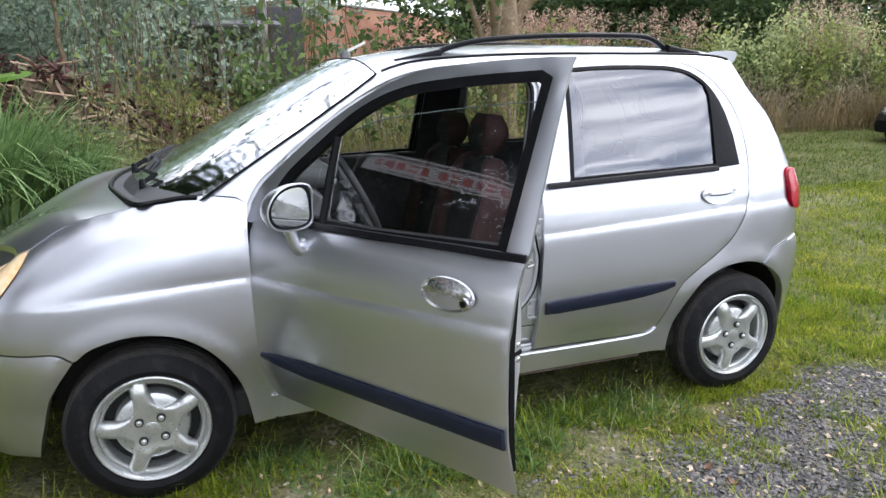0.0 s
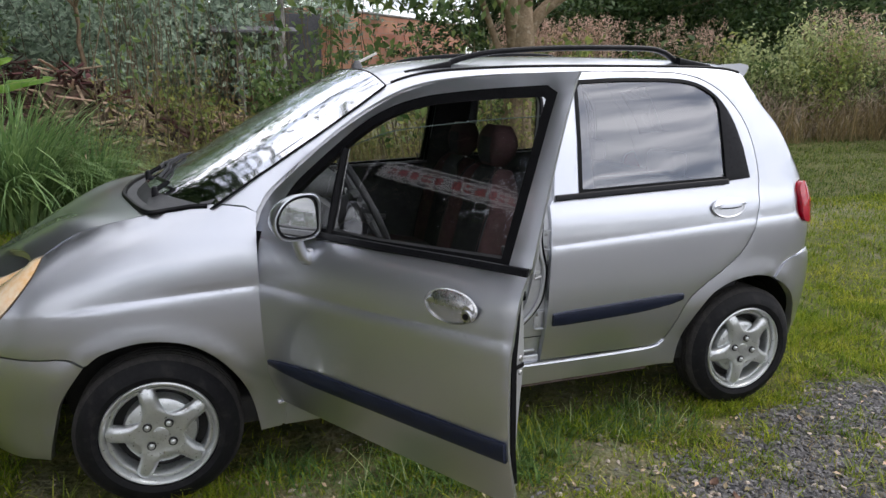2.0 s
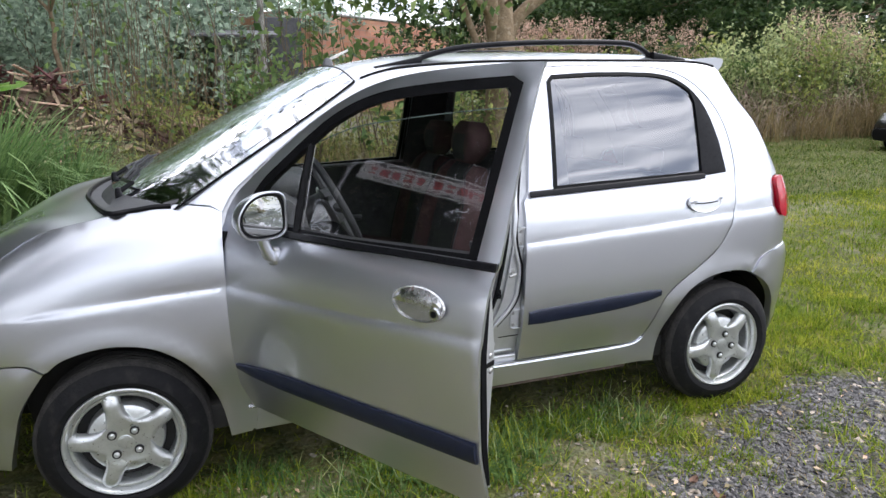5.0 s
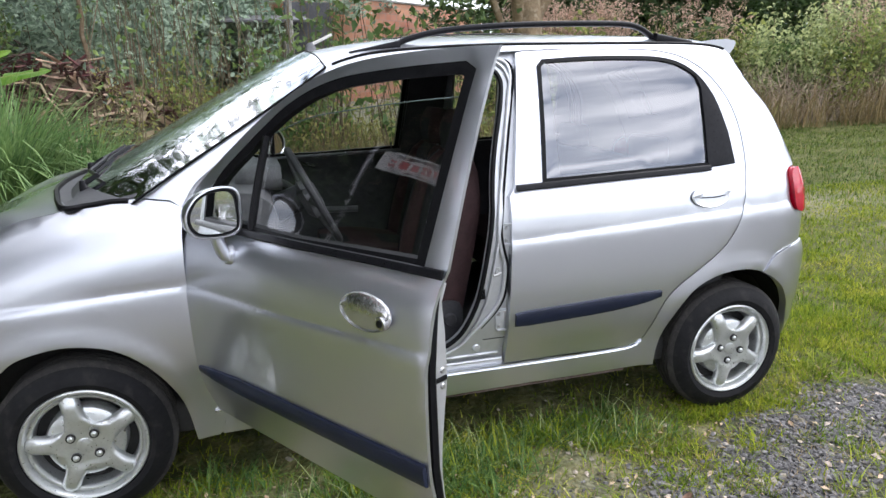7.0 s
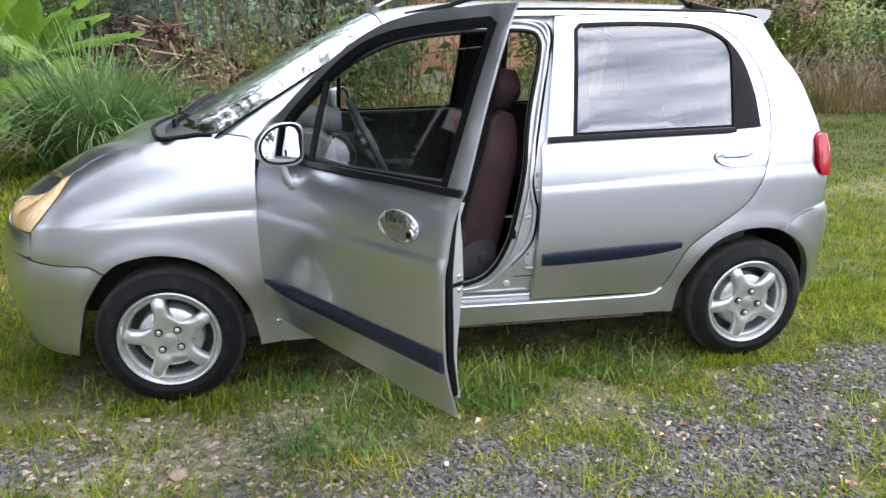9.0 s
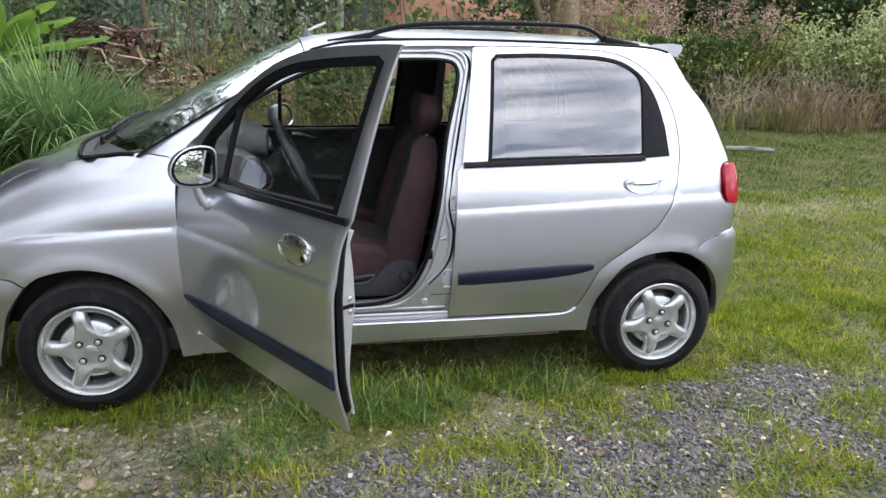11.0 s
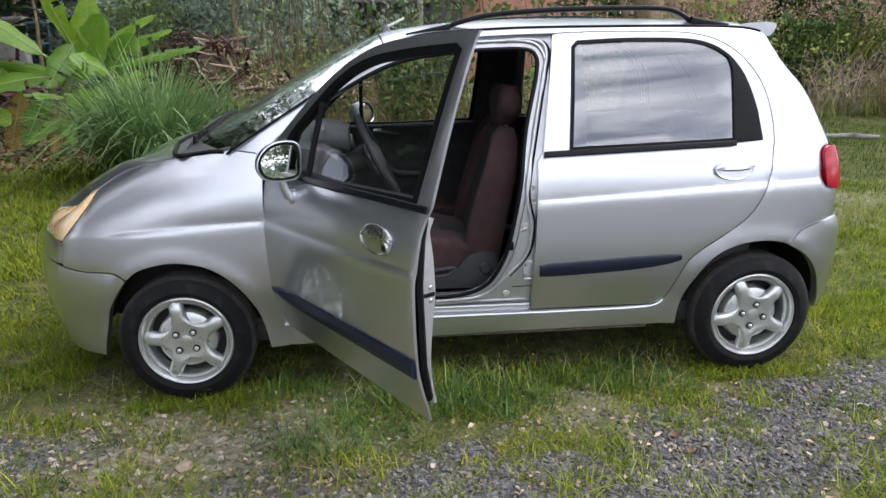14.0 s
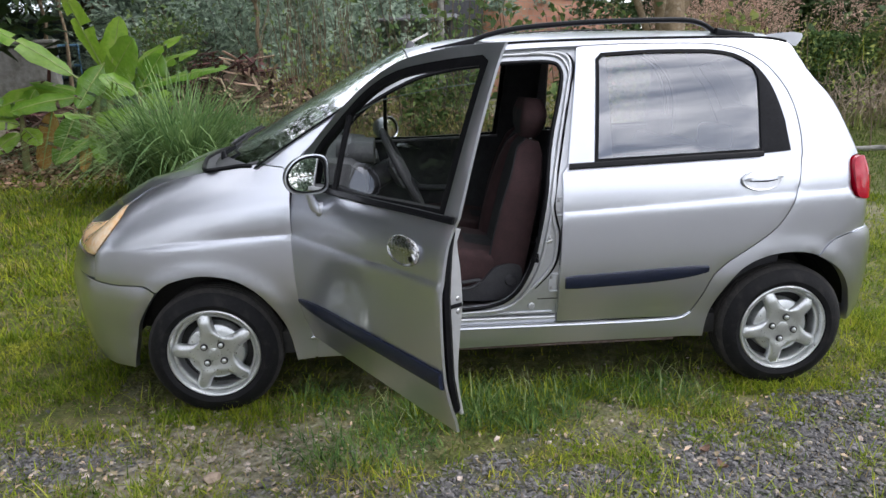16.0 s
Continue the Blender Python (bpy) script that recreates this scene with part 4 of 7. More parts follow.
for cx in (0.0, 2.34):
    for sgn in (-1, 1):
        arch = []
        for k in range(25):
            a = math.pi * (0.03 + 0.94 * k / 24)
            arch.append([(cx + r * math.cos(a), sgn * y, 0.265 + r * math.sin(a)) for r, y in ((0.330, 0.63), (0.340, 0.62), (0.345, 0.44), (0.10, 0.43))])
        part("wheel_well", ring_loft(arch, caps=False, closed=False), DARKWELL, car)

for sgn in (-1, 1):
    line = smooth_line([(2.50, 0.52), (2.555, 0.455), (2.605, 0.375), (2.635, 0.30), (2.648, 0.245)], 3)
    flap = [[(x - 0.02 * (k == 0), sgn * -y, z) for k, y in enumerate((0.50, 0.57, 0.618))] for x, z in line]
    part("mud_flap", sheet(flap, 0.006), RUBBER, car, "black mud flap behind the rear wheel")

b = skin(u_of(0.405), 0.306, -0.003, False)
part("wing_clip", join(moved(block(0.026, 0.012, 0.007, 0.002), Matrix.Translation(b)), moved(block(0.012, 0.010, 0.016, 0.002), Matrix.Translation((b[0] + 0.010, b[1], b[2] + 0.008)))), SATIN, car, "bright metal clip at the foot of the wing")

# ---- cabin ----
lay80 = lambda a, b, d: skin(a, b, d + 0.080, False)
left_trim = U([(1.29, 0.42), (1.318, 0.62), (1.348, 0.85), (1.378, 1.06), (1.42, 1.25), (1.43, 1.33), (1.40, 1.365), (2.1, 1.38), (2.28, 1.2), (2.33, 0.97), (2.33, 0.42)])
right_trim = U([(0.45, 0.42), (0.45, 0.985), (0.52, 1.075), (0.76, 1.262), (0.95, 1.345), (1.2, 1.38), (2.1, 1.39), (2.28, 1.2), (2.33, 0.97), (2.33, 0.42)])
part("pillar_trim", shell(left_trim, lay80, [offset(rh, 0.004)], step=0.05, depth=0.012), CABIN, car, "black pillar and door trim")
part("pillar_trim", flip(shell(right_trim, lay80, [offset(fh, 0.006), offset(rh, 0.004)], step=0.05, depth=0.012)), CABIN, car, "black pillar and door trim")
part("door_card", flip(shell(U([(0.62, 0.62), (0.62, 0.80), (1.28, 0.83), (1.26, 0.62)]), lambda a, b, d: skin(a, b, d + 0.075, False), step=0.06, depth=-0.02)), WOOD_DOOR, car, "brown cloth door card")
both("screen_pillar_trim", tube([skin(u_of(x), z - 0.01, 0.05, False) for x, z in sm(SCREEN_EDGE)], 0.022, 8), CABIN, car)
part("screen_header", tube([(0.88, y, 1.355 + 0.035 * (1 - (y / 0.52) ** 2)) for y in np.linspace(-0.52, 0.52, 11)], 0.022, 8), CABIN, car)

dash_prof = [(0.30, 0.92), (0.40, 0.995), (0.50, 1.015), (0.58, 1.005), (0.63, 0.965), (0.645, 0.90), (0.62, 0.80), (0.58, 0.66), (0.45, 0.62), (0.32, 0.62)]
rings = [[(x, y, z - 0.02 * (abs(y) / 0.6) ** 4) for x, z in dash_prof] for y in np.linspace(-0.60, 0.60, 15)]
dash = part("dashboard", ring_loft(rings), CABIN_GREY, car, "dark grey dashboard")
binn = [[(0.52 + 0.15 * t, -0.34 + dy, 1.02 - 0.012 * t + dz) for dy, dz in rounded(0, 0, 0.30 * (1 - 0.1 * t), 0.085, 0.04, 4)] for t in (0, 0.3, 0.7, 1)]
part("instrument_hood", ring_loft(binn), CABIN_GREY, dash)
for y, z in ((-0.12, 0.955), (0.02, 0.955), (0.56, 0.872)):
    part("air_vent", moved(lathe([(0.0, 0.0), (0.028, 0.004), (0.036, 0.012), (0.040, 0.004), (0.040, -0.01)], 18, "z"), Matrix.Translation((0.645, y, z)) @ Matrix.Rotation(radians(78), 4, 'Y')), STEEL, dash, "round air vent with a bright ring")
# steering wheel
WH = Matrix.Translation((0.785, -0.34, 0.922)) @ Matrix.Rotation(radians(-26), 4, 'Y') @ Matrix.Rotation(radians(90), 4, 'Y')
ringp = [(0.182 * math.cos(a), 0.182 * math.sin(a), 0) for a in np.linspace(0, 2 * math.pi, 41)]
wheel_ob = part("steering_wheel", moved(tube(ringp, 0.0138, 10, False), WH), CABIN, car, "black steering wheel")
part("hub", moved(ring_loft([[(x, y, z) for x, y in rounded(0, 0, w, h, 0.05, 5)] for w, h, z in ((0.10, 0.12, -0.05), (0.14, 0.17, -0.03), (0.13, 0.16, 0.01), (0.08, 0.10, 0.02))]), WH), CABIN_GREY, wheel_ob)
for a in (15, 165, 270):
    part("spoke", moved(tube([(0.05 * math.cos(radians(a)), 0.05 * math.sin(radians(a)), -0.01), (0.12 * math.cos(radians(a)), 0.12 * math.sin(radians(a)), -0.008), (0.178 * math.cos(radians(a)), 0.178 * math.sin(radians(a)), 0)], [0.022, 0.016, 0.012], 8), WH), CABIN_GREY, wheel_ob)
part("column", tube([(0.76, -0.34, 0.93), (0.60, -0.34, 0.86)], [0.045, 0.055], 12), CABIN, wheel_ob)
for y, z in ((-0.47, 0.96), (-0.20, 0.955)):
    part("stalk", tube([(0.72, -0.34, 0.925), (0.735, (y - 0.34) / 2, z - 0.01), (0.745, y, z)], [0.010, 0.007, 0.011], 8), STEEL if y > -0.3 else CABIN, wheel_ob)


def seat(y0, name="front_seat"):
    """A bucket seat: cushion, back with bolsters, headrest, side cover and rail."""
    base = []
    for t in np.linspace(0, 1, 9):
        x = 0.78 + 0.46 * t
        h, w = 0.15 + 0.02 * math.sin(math.pi * t), 0.46 + 0.04 * math.sin(math.pi * min(1, t * 1.3))
        zc = 0.535 - 0.05 * t
        base.append([(x, y0 + a, zc + b + 0.03 * (abs(a) / 0.23) ** 3 * (b > 0)) for a, b in rounded(0, 0, w, h, 0.055, 5)])
    ob = part(name, ring_loft(base), SEAT, car, "maroon and charcoal cloth seat")
    strip_c = []
    for t in np.linspace(0, 1, 9):
        x = 0.775 + 0.45 * t
        strip_c.append([(x, y0 + a, 0.553 - 0.05 * t + b) for a, b in rounded(0, 0, 0.27, 0.15 + 0.02 * math.sin(math.pi * t), 0.05, 4)])
    part("cushion_centre", ring_loft(strip_c), SEAT_DARK, ob, "charcoal cushion centre")
    backr, mid, seams = [], [], ([], [])
    for t in np.linspace(0, 1, 15):
        px, pz = 1.205 + 0.125 * t, 0.47 + 0.57 * t
        w = 0.225 + 0.028 * math.sin(math.pi * min(1.0, 0.15 + t * 0.75)) - 0.095 * smooth((t - 0.72) / 0.28)
        k = (1 - 0.32 * t) * (0.55 + 0.45 * smooth(min(t, 1 - t) / 0.06))
        deep = 0.4 + 0.6 * math.sin(math.pi * min(1, 0.1 + 0.85 * t))
        sec = smooth_line([(-w, 0.025), (-w * 0.985, -0.045), (-w * 0.88, -0.055 - 0.05 * deep), (-w * 0.68, -0.06 - 0.028 * deep), (-w * 0.54, -0.060), (0, -0.056), (w * 0.54, -0.060), (w * 0.68, -0.06 - 0.028 * deep),
                           (w * 0.88, -0.055 - 0.05 * deep), (w * 0.985, -0.045), (w, 0.025), (w * 0.86, 0.068), (0, 0.078), (-w * 0.86, 0.068)], 3, True)
        backr.append([(px + k * b, y0 + a, pz - 0.25 * k * b) for a, b in sec])
        mid.append([(px + k * b, y0 + a * w, pz - 0.25 * k * b) for a, b in ((-0.55, -0.05), (-0.52, -0.066), (-0.25, -0.064), (0, -0.063), (0.25, -0.064), (0.52, -0.066), (0.55, -0.05), (0, -0.02))])
        for q, sg in enumerate((-1, 1)):
            seams[q].append((px - k * (0.055 + 0.05 * deep) - 0.001, y0 + sg * w * 0.89, pz + 0.25 * k * 0.1))
    part("backrest", ring_loft(backr), SEAT, ob)
    part("backrest_centre", ring_loft(mid), SEAT_DARK, ob, "charcoal backrest centre")
    for ln in seams:
        part("piping", tube(ln, 0.0035, 6), SEAT_DARK, ob, "dark piping along the bolster")
    head = []
    for t in np.linspace(0, 1, 12):
        k = math.sin(math.pi * (0.13 + 0.72 * t)) ** 0.5
        head.append([(1.330 + 0.022 * t + b - 0.012 * (1 - k), y0 + a, 1.046 + 0.160 * t - 0.12 * b) for a, b in rounded(0, 0, (0.215 + 0.03 * math.sin(math.pi * t)) * k, 0.104 * k, 0.042, 5)])
    hr = part("headrest", ring_loft(head), SEAT, ob)
    front = [[(1.330 + 0.022 * t - 0.0545 * math.sin(math.pi * (0.13 + 0.72 * t)) ** 0.5, y0 + a, 1.046 + 0.160 * t) for a in (-0.06, -0.03, 0, 0.03, 0.06)] for t in np.linspace(0.12, 0.9, 8)]
    part("face_panel", sheet(front, 0.004), SEAT_DARK, hr, "charcoal headrest front")
    for dy in (-0.06, 0.06):
        part("post", tube([(1.325, y0 + dy, 1.0), (1.335, y0 + dy, 1.06)], 0.006), STEEL, hr)
    out_side = -1 if y0 < 0 else 1
    ys = y0 + out_side * 0.225
    cover = smooth_line([(0.90, 0.405), (1.20, 0.395), (1.256, 0.43), (1.262, 0.525), (1.215, 0.550), (1.148, 0.532), (1.090, 0.475), (1.0, 0.452), (0.90, 0.455)], 4, True)
    part("side_cover", shell(cover, lambda a, b, d: (a, ys + out_side * (0.03 - d), b), step=0.04, depth=0.035), CABIN, ob, "dark plastic side cover")
    part("recliner_knob", moved(lathe([(0, 0.012), (0.02, 0.012), (0.026, 0.0)] if out_side > 0 else [(0, -0.012), (0.02, -0.012), (0.026, 0.0)], 18), Matrix.Translation((1.215, ys + out_side * 0.032, 0.480))), CABIN, ob)
    part("recline_lever", tube(smooth_line([(0.96, ys + out_side * 0.04, 0.478), (1.02, ys + out_side * 0.045, 0.484), (1.085, ys + out_side * 0.045, 0.490), (1.06, ys + out_side * 0.047, 0.462), (1.01, ys + out_side * 0.045, 0.455), (0.97, ys + out_side * 0.04, 0.462)], 4), 0.008, 8), CABIN, ob)
    part("seat_rail", moved(block(0.50, 0.04, 0.035, 0.006), Matrix.Translation((1.02, ys - out_side * 0.01, 0.355))), STEEL, ob, "steel seat rail")
    return ob


seat(-0.335)
seat(0.335).location = (0.10, 0, -0.03)
rings = [[(x, a, b) for a, b in rounded(0, zc, 1.14, h, 0.06, 5)] for x, zc, h in ((1.62, 0.50, 0.14), (1.72, 0.52, 0.18), (2.0, 0.50, 0.18), (2.05, 0.50, 0.14))]
bench = part("rear_seat", ring_loft(rings), SEAT, car, "maroon rear bench seat")
rings = []
for t in np.linspace(0, 1, 8):
    rings.append([(1.98 + 0.17 * t + b, a, 0.55 + 0.42 * t) for a, b in rounded(0, 0, 1.12 - 0.06 * t, 0.13 - 0.03 * t, 0.045, 5)])
part("backrest", ring_loft(rings), SEAT, bench)
for y in (-0.33, 0.33):
    part("headrest", moved(block(0.08, 0.22, 0.11, 0.035, 4), Matrix.Translation((2.16, y, 1.02))), SEAT, bench)
part("gear_lever", join(tube([(0.82, 0, 0.36), (0.80, 0, 0.56)], 0.008), moved(block(0.04, 0.04, 0.06, 0.018, 3), Matrix.Translation((0.80, 0, 0.58)))), CABIN, car)
part("inside_mirror", join(moved(block(0.02, 0.22, 0.06, 0.012, 3), Matrix.Translation((0.72, 0, 1.33))), tube([(0.70, 0, 1.34), (0.74, 0, 1.40)], 0.007)), CABIN, car)

# ---- wheels ----
tyre_prof = [(0.183, -0.055), (0.186, -0.066), (0.203, -0.0725), (0.220, -0.068), (0.237, -0.057), (0.250, -0.046), (0.260, -0.036)]
for g in (-0.020, 0.004, 0.028, 0.052):
    tyre_prof += [(0.2645, g - 0.008), (0.2645, g - 0.0035), (0.258, g - 0.003), (0.258, g + 0.003), (0.2645, g + 0.0035), (0.2645, g + 0.008)]
tyre_prof += [(0.260, 0.066), (0.252, 0.075), (0.239, 0.083), (0.221, 0.088), (0.203, 0.086), (0.186, 0.076)]
side_in, tread_prof, side_out = tyre_prof[:6], tyre_prof[5:-5], tyre_prof[-6:]
rim_prof = [(0.148, 0.010), (0.148, -0.030), (0.150, -0.042), (0.154, -0.047), (0.159, -0.048), (0.161, -0.042), (0.164, -0.042), (0.167, -0.056), (0.172, -0.064), (0.178, -0.066), (0.182, -0.063), (0.184, -0.055), (0.182, -0.045), (0.175, -0.02), (0.172, 0.05)]
star = []
for k in range(5):
    a0 = 72 * k
    for r, w in ((0.074, -36), (0.092, -20.0), (0.115, -13.6), (0.140, -10.8), (0.157, -9.2), (0.164, -5.0), (0.164, 5.0), (0.157, 9.2), (0.140, 10.8), (0.115, 13.6), (0.092, 20.0)):
        star.append((r * math.cos(radians(a0 + w)), r * math.sin(radians(a0 + w))))
star = smooth_line(star, 3, True)


def spoke_place(a, b, d):
    r = math.hypot(a, b)
    ang = (math.degrees(math.atan2(b, a)) + 36) % 72 - 36
    half = float(np.interp(r, [0.07, 0.092, 0.115, 0.14, 0.157, 0.165], [0.044, 0.032, 0.0275, 0.0265, 0.0255, 0.016]))
    q = min(1.0, abs(radians(ang)) * r / half)
    dome = -0.0585 - 0.007 * smooth((r - 0.045) / 0.05) + 0.010 * smooth((r - 0.125) / 0.045) + 0.011 * q ** 4 * smooth((r - 0.070) / 0.035)
    return (a, dome + d, b)


meshes = {}
for cx, cy, spin in ((0.011, -0.6575, 102.0), (2.334, -0.6575, 116.0), (0.011, 0.6575, 40.0), (2.334, 0.6575, 70.0)):
    face = Matrix.Identity(4) if cy < 0 else Matrix.Rotation(math.pi, 4, 'Z')
    at = Matrix.Translation((cx, cy, 0.269 if cx < 1 else 0.262)) @ face
    if not meshes:
        w = part("wheel", lathe([(0.0, 0.012), (0.10, 0.012), (0.150, 0.010), (0.165, 0.015), (0.165, 0.06), (0.0, 0.06)], 40), DARKWELL, car, "wheel with a silver five-spoke cover", at=at)
        t = part("tyre", lathe(side_in, 72), TYRE, w, "worn black tyre")
        td = part("tread", lathe(tread_prof, 72), TREAD, w, "dusty worn tread")
        so = part("sidewall", lathe(side_out, 72), TYRE, w)
        r_ = part("rim", lathe(rim_prof, 64), RIM, w, "silver rim")
        c = part("cover_disc", lathe([(0.0, -0.043), (0.06, -0.044), (0.098, -0.040), (0.112, -0.033), (0.117, -0.022), (0.117, 0.01)], 48), RIM, w, "silver inner disc")
        s = part("spoke_star", shell(star, spoke_place, step=0.0075, depth=0.022, bead=0.002), RIM, w, "silver five-spoke star", angle=50)
        cap = part("centre_cap", lathe([(0.0, -0.0605), (0.021, -0.0603), (0.024, -0.0592), (0.025, -0.056)], 28), RIM, w)
        nutm = lathe([(0.0, -0.009), (0.005, -0.0088), (0.0085, -0.006), (0.0098, -0.002), (0.0105, 0.004)], 14)
        # raised near-black ring paints the shade round each nut
        nut_ring_mesh = part("nut_recess", lathe([(0.009, -0.0640), (0.0130, -0.0650), (0.0140, -0.0645), (0.0145, -0.058)], 18), DARKWELL, w, "dark ring for the shade round a nut").data
        n0 = part("nut", nutm, RIM, w, "wheel nut")
        meshes = dict(wheel=w.data, tyre=t.data, tread=td.data, sidewall=so.data, rim=r_.data, cover_disc=c.data, spoke_star=s.data, centre_cap=cap.data, nut=n0.data)
    else:
        w = part("wheel", meshes["wheel"], None, car, "wheel with a silver five-spoke cover", at=at)
        for nm, lb in (("tyre", "worn black tyre"), ("tread", "dusty worn tread"), ("sidewall", ""), ("rim", "silver rim"), ("cover_disc", "silver inner disc")):
            part(nm, meshes[nm], None, w, lb)
        s = part("spoke_star", meshes["spoke_star"], None, w, "silver five-spoke star")
        part("centre_cap", meshes["centre_cap"], None, w)
        n0 = part("nut", meshes["nut"], None, w, "wheel nut")
    s.matrix_basis = Matrix.Rotation(radians(-spin), 4, 'Y')
    nut_rings = [o for o in w.children if o.name.startswith("nut_recess")]
    nut_rings += [part("nut_recess", nut_ring_mesh, None, w, "dark ring for the shade round a nut") for _ in range(4 - len(nut_rings))]
    for k, o in enumerate(nut_rings):
        a = radians((51 if cx < 1 else 78) + 90 * k)
        o.matrix_basis = Matrix.Translation((0.047 * math.cos(a), -0.0015, 0.047 * math.sin(a)))
    nuts = [n0] + [part("nut", meshes["nut"], None, w, "wheel nut") for _ in range(3)]
    for k, o in enumerate(nuts):
        a = radians((51 if cx < 1 else 78) + 90 * k)
        o.matrix_basis = Matrix.Translation((0.047 * math.cos(a), -0.0640, 0.047 * math.sin(a)))

# ---- roof rails, aerial ----
rail = sm([(1.055, 1.408), (1.075, 1.432), (1.11, 1.452), (1.20, 1.474), (1.31, 1.488), (1.54, 1.500), (1.80, 1.503), (1.94, 1.500), (2.0, 1.488), (2.04, 1.468), (2.075, 1.445)], 5)
def rail_y(x):
    return -0.478 + 0.012 * ((x - 1.55) / 0.6) ** 2
for sgn in (1, -1):
    bar = ring_loft([[(x, sgn * (rail_y(x) + a), z + b) for a, b in rounded(0, 0, 0.030, 0.021, 0.009, 3)] for x, z in rail])
    rr = part("roof_rail", bar, TRIM, car, "black roof rail")
    for x0, x1, za, zb in ((0.915, 1.085, 1.404, 1.424), (2.06, 2.215, 1.440, 1.428)):
        ringsf = []
        for t in np.linspace(0, 1, 7):
            x = x0 + (x1 - x0) * t
            rise = 0.004 + 0.014 * (t if x0 < 1.5 else 1 - t)
            zz = za + (zb - za) * t
            ringsf.append([(x, sgn * (rail_y(x) - 0.016 + a), zz + rise / 2 + b) for a, b in rounded(0, 0, 0.044, rise + 0.018, 0.007, 3)])
        part("rail_foot", ring_loft(ringsf), TRIM, rr, "black rail foot")
ant = part("aerial", join(ring_loft([[(0.845 + dx, dy, z) for dx, dy in rounded(0, 0, w, w * 0.7, w * 0.3, 4)] for w, z in ((0.045, 1.425), (0.04, 1.445), (0.026, 1.458), (0.018, 1.462))])), CABIN_GREY, car, "grey aerial base with a stub mast")
part("mast", tube([(0.85, 0, 1.455), (0.93, 0.0, 1.492)], [0.006, 0.005]), surface("pale_plastic", (0.5, 0.48, 0.44), (0.6, 0.58, 0.54), 20, 0.5), ant)


# ---- ground ----
rng = np.random.default_rng(7)


def value_noise(x, y, s, seed=0):
    """Soft noise between 0 and 1 over arrays."""
    x, y = np.asarray(x, float) / s + 31.7 * seed, np.asarray(y, float) / s - 17.3 * seed
    xi, yi = np.floor(x).astype(np.int64), np.floor(y).astype(np.int64)
    fx, fy = x - xi, y - yi
    fx, fy = fx * fx * (3 - 2 * fx), fy * fy * (3 - 2 * fy)
    h = lambda a, b: (np.abs(np.sin(a * 127.1 + b * 311.7) * 43758.5453) % 1.0)
    return (h(xi, yi) * (1 - fx) + h(xi + 1, yi) * fx) * (1 - fy) + (h(xi, yi + 1) * (1 - fx) + h(xi + 1, yi + 1) * fx) * fy


def gravel_share(x, y):
    """How much of the ground is gravel: the track in front of the car."""
    x, y = np.asarray(x, float), np.asarray(y, float)
    line = np.interp(x, [-6, -2.0, -0.9, -0.2, 0.3, 0.75, 1.1, 1.7, 2.3, 3.0, 5, 9], [-1.1, -1.35, -1.45, -1.70, -1.70, -1.42, -1.14, -0.98, -0.92, -0.76, -0.4, 0.1])
    n = value_noise(x, y, 0.45, 1) * 0.6 + value_noise(x, y, 0.16, 2) * 0.4
    g = np.clip((line - y) / 0.30 + (n - 0.5) * 1.7 + 0.35, 0, 1)
    g *= np.where(x < 0.6, 0.55 + 0.45 * value_noise(x, y, 0.5, 5), 1.0)
    spot = 0.75 * np.exp(-(((x + 0.55) / 0.42) ** 2 + ((y + 1.02) / 0.20) ** 2)) + 0.6 * np.exp(-(((x - 0.35) / 0.35) ** 2 + ((y + 1.35) / 0.15) ** 2))
    g = np.maximum(g, np.clip(spot * 1.5 * n, 0, 1))
    return g * np.clip((n - 0.26) * 3.2, 0, 1)


def dirt_share(x, y):
    """Bare trodden soil by the wheels, under the hedge and at the edge of the weeds."""
    x, y = np.asarray(x, float), np.asarray(y, float)
    n = value_noise(x, y, 0.35, 3) * 0.6 + value_noise(x, y, 0.11, 4) * 0.4
    a = np.maximum(np.exp(-(((x - 0.0) / 0.62) ** 2 + ((y + 1.05) / 0.36) ** 2)) * 1.2, np.exp(-(((x + 0.2) / 1.2) ** 2 + ((y + 1.65) / 0.55) ** 2)) * 0.9)
    a = np.maximum(a, 0.14 * np.exp(-((y + 0.95) / 0.35) ** 2) * (x > 0.4) * (x < 4))
    b = np.exp(-(((x - 5.7) / 1.8) ** 2 + ((y - 2.5) / 0.85) ** 2)) * 0.6
    c = np.clip((y - 5.4 + 0.25 * x * (x < 0)) / 1.5, 0, 1) * (x < 5.5)
    return np.clip(np.maximum(np.maximum(a, b), c) + (n - 0.62) * 0.9, 0, 1)


def land(x, y):
    """Height of the ground."""
    x, y = np.asarray(x, float), np.asarray(y, float)
    near = np.exp(-(np.maximum(np.abs(x - 1.17) - 1.4, 0) ** 2 + np.maximum(np.abs(y) - 0.75, 0) ** 2) / 0.25)
    z = 0.03 * (value_noise(x, y, 0.9, 6) - 0.4) + 0.010 * (value_noise(x, y, 0.22, 7) - 0.5) + 0.035 * np.clip((-0.9 - y) / 0.6, 0, 1)
    far = np.clip((y - 7.0) / 4, 0, 1)
    up, down = np.clip((y - 6.8) / 2.2, 0, 1), np.clip((y - 10.0) / 2.5, 0, 1)
    mound = 0.75 * np.exp(-((x + 1.0) / 2.3) ** 2) * up * up * (3 - 2 * up) * (1 - down * down * (3 - 2 * down))
    z = z * (1 - near) + mound + 0.35 * far * far * (3 - 2 * far) + 0.004 * (value_noise(x, y, 0.1, 8) - 0.5)
    return z


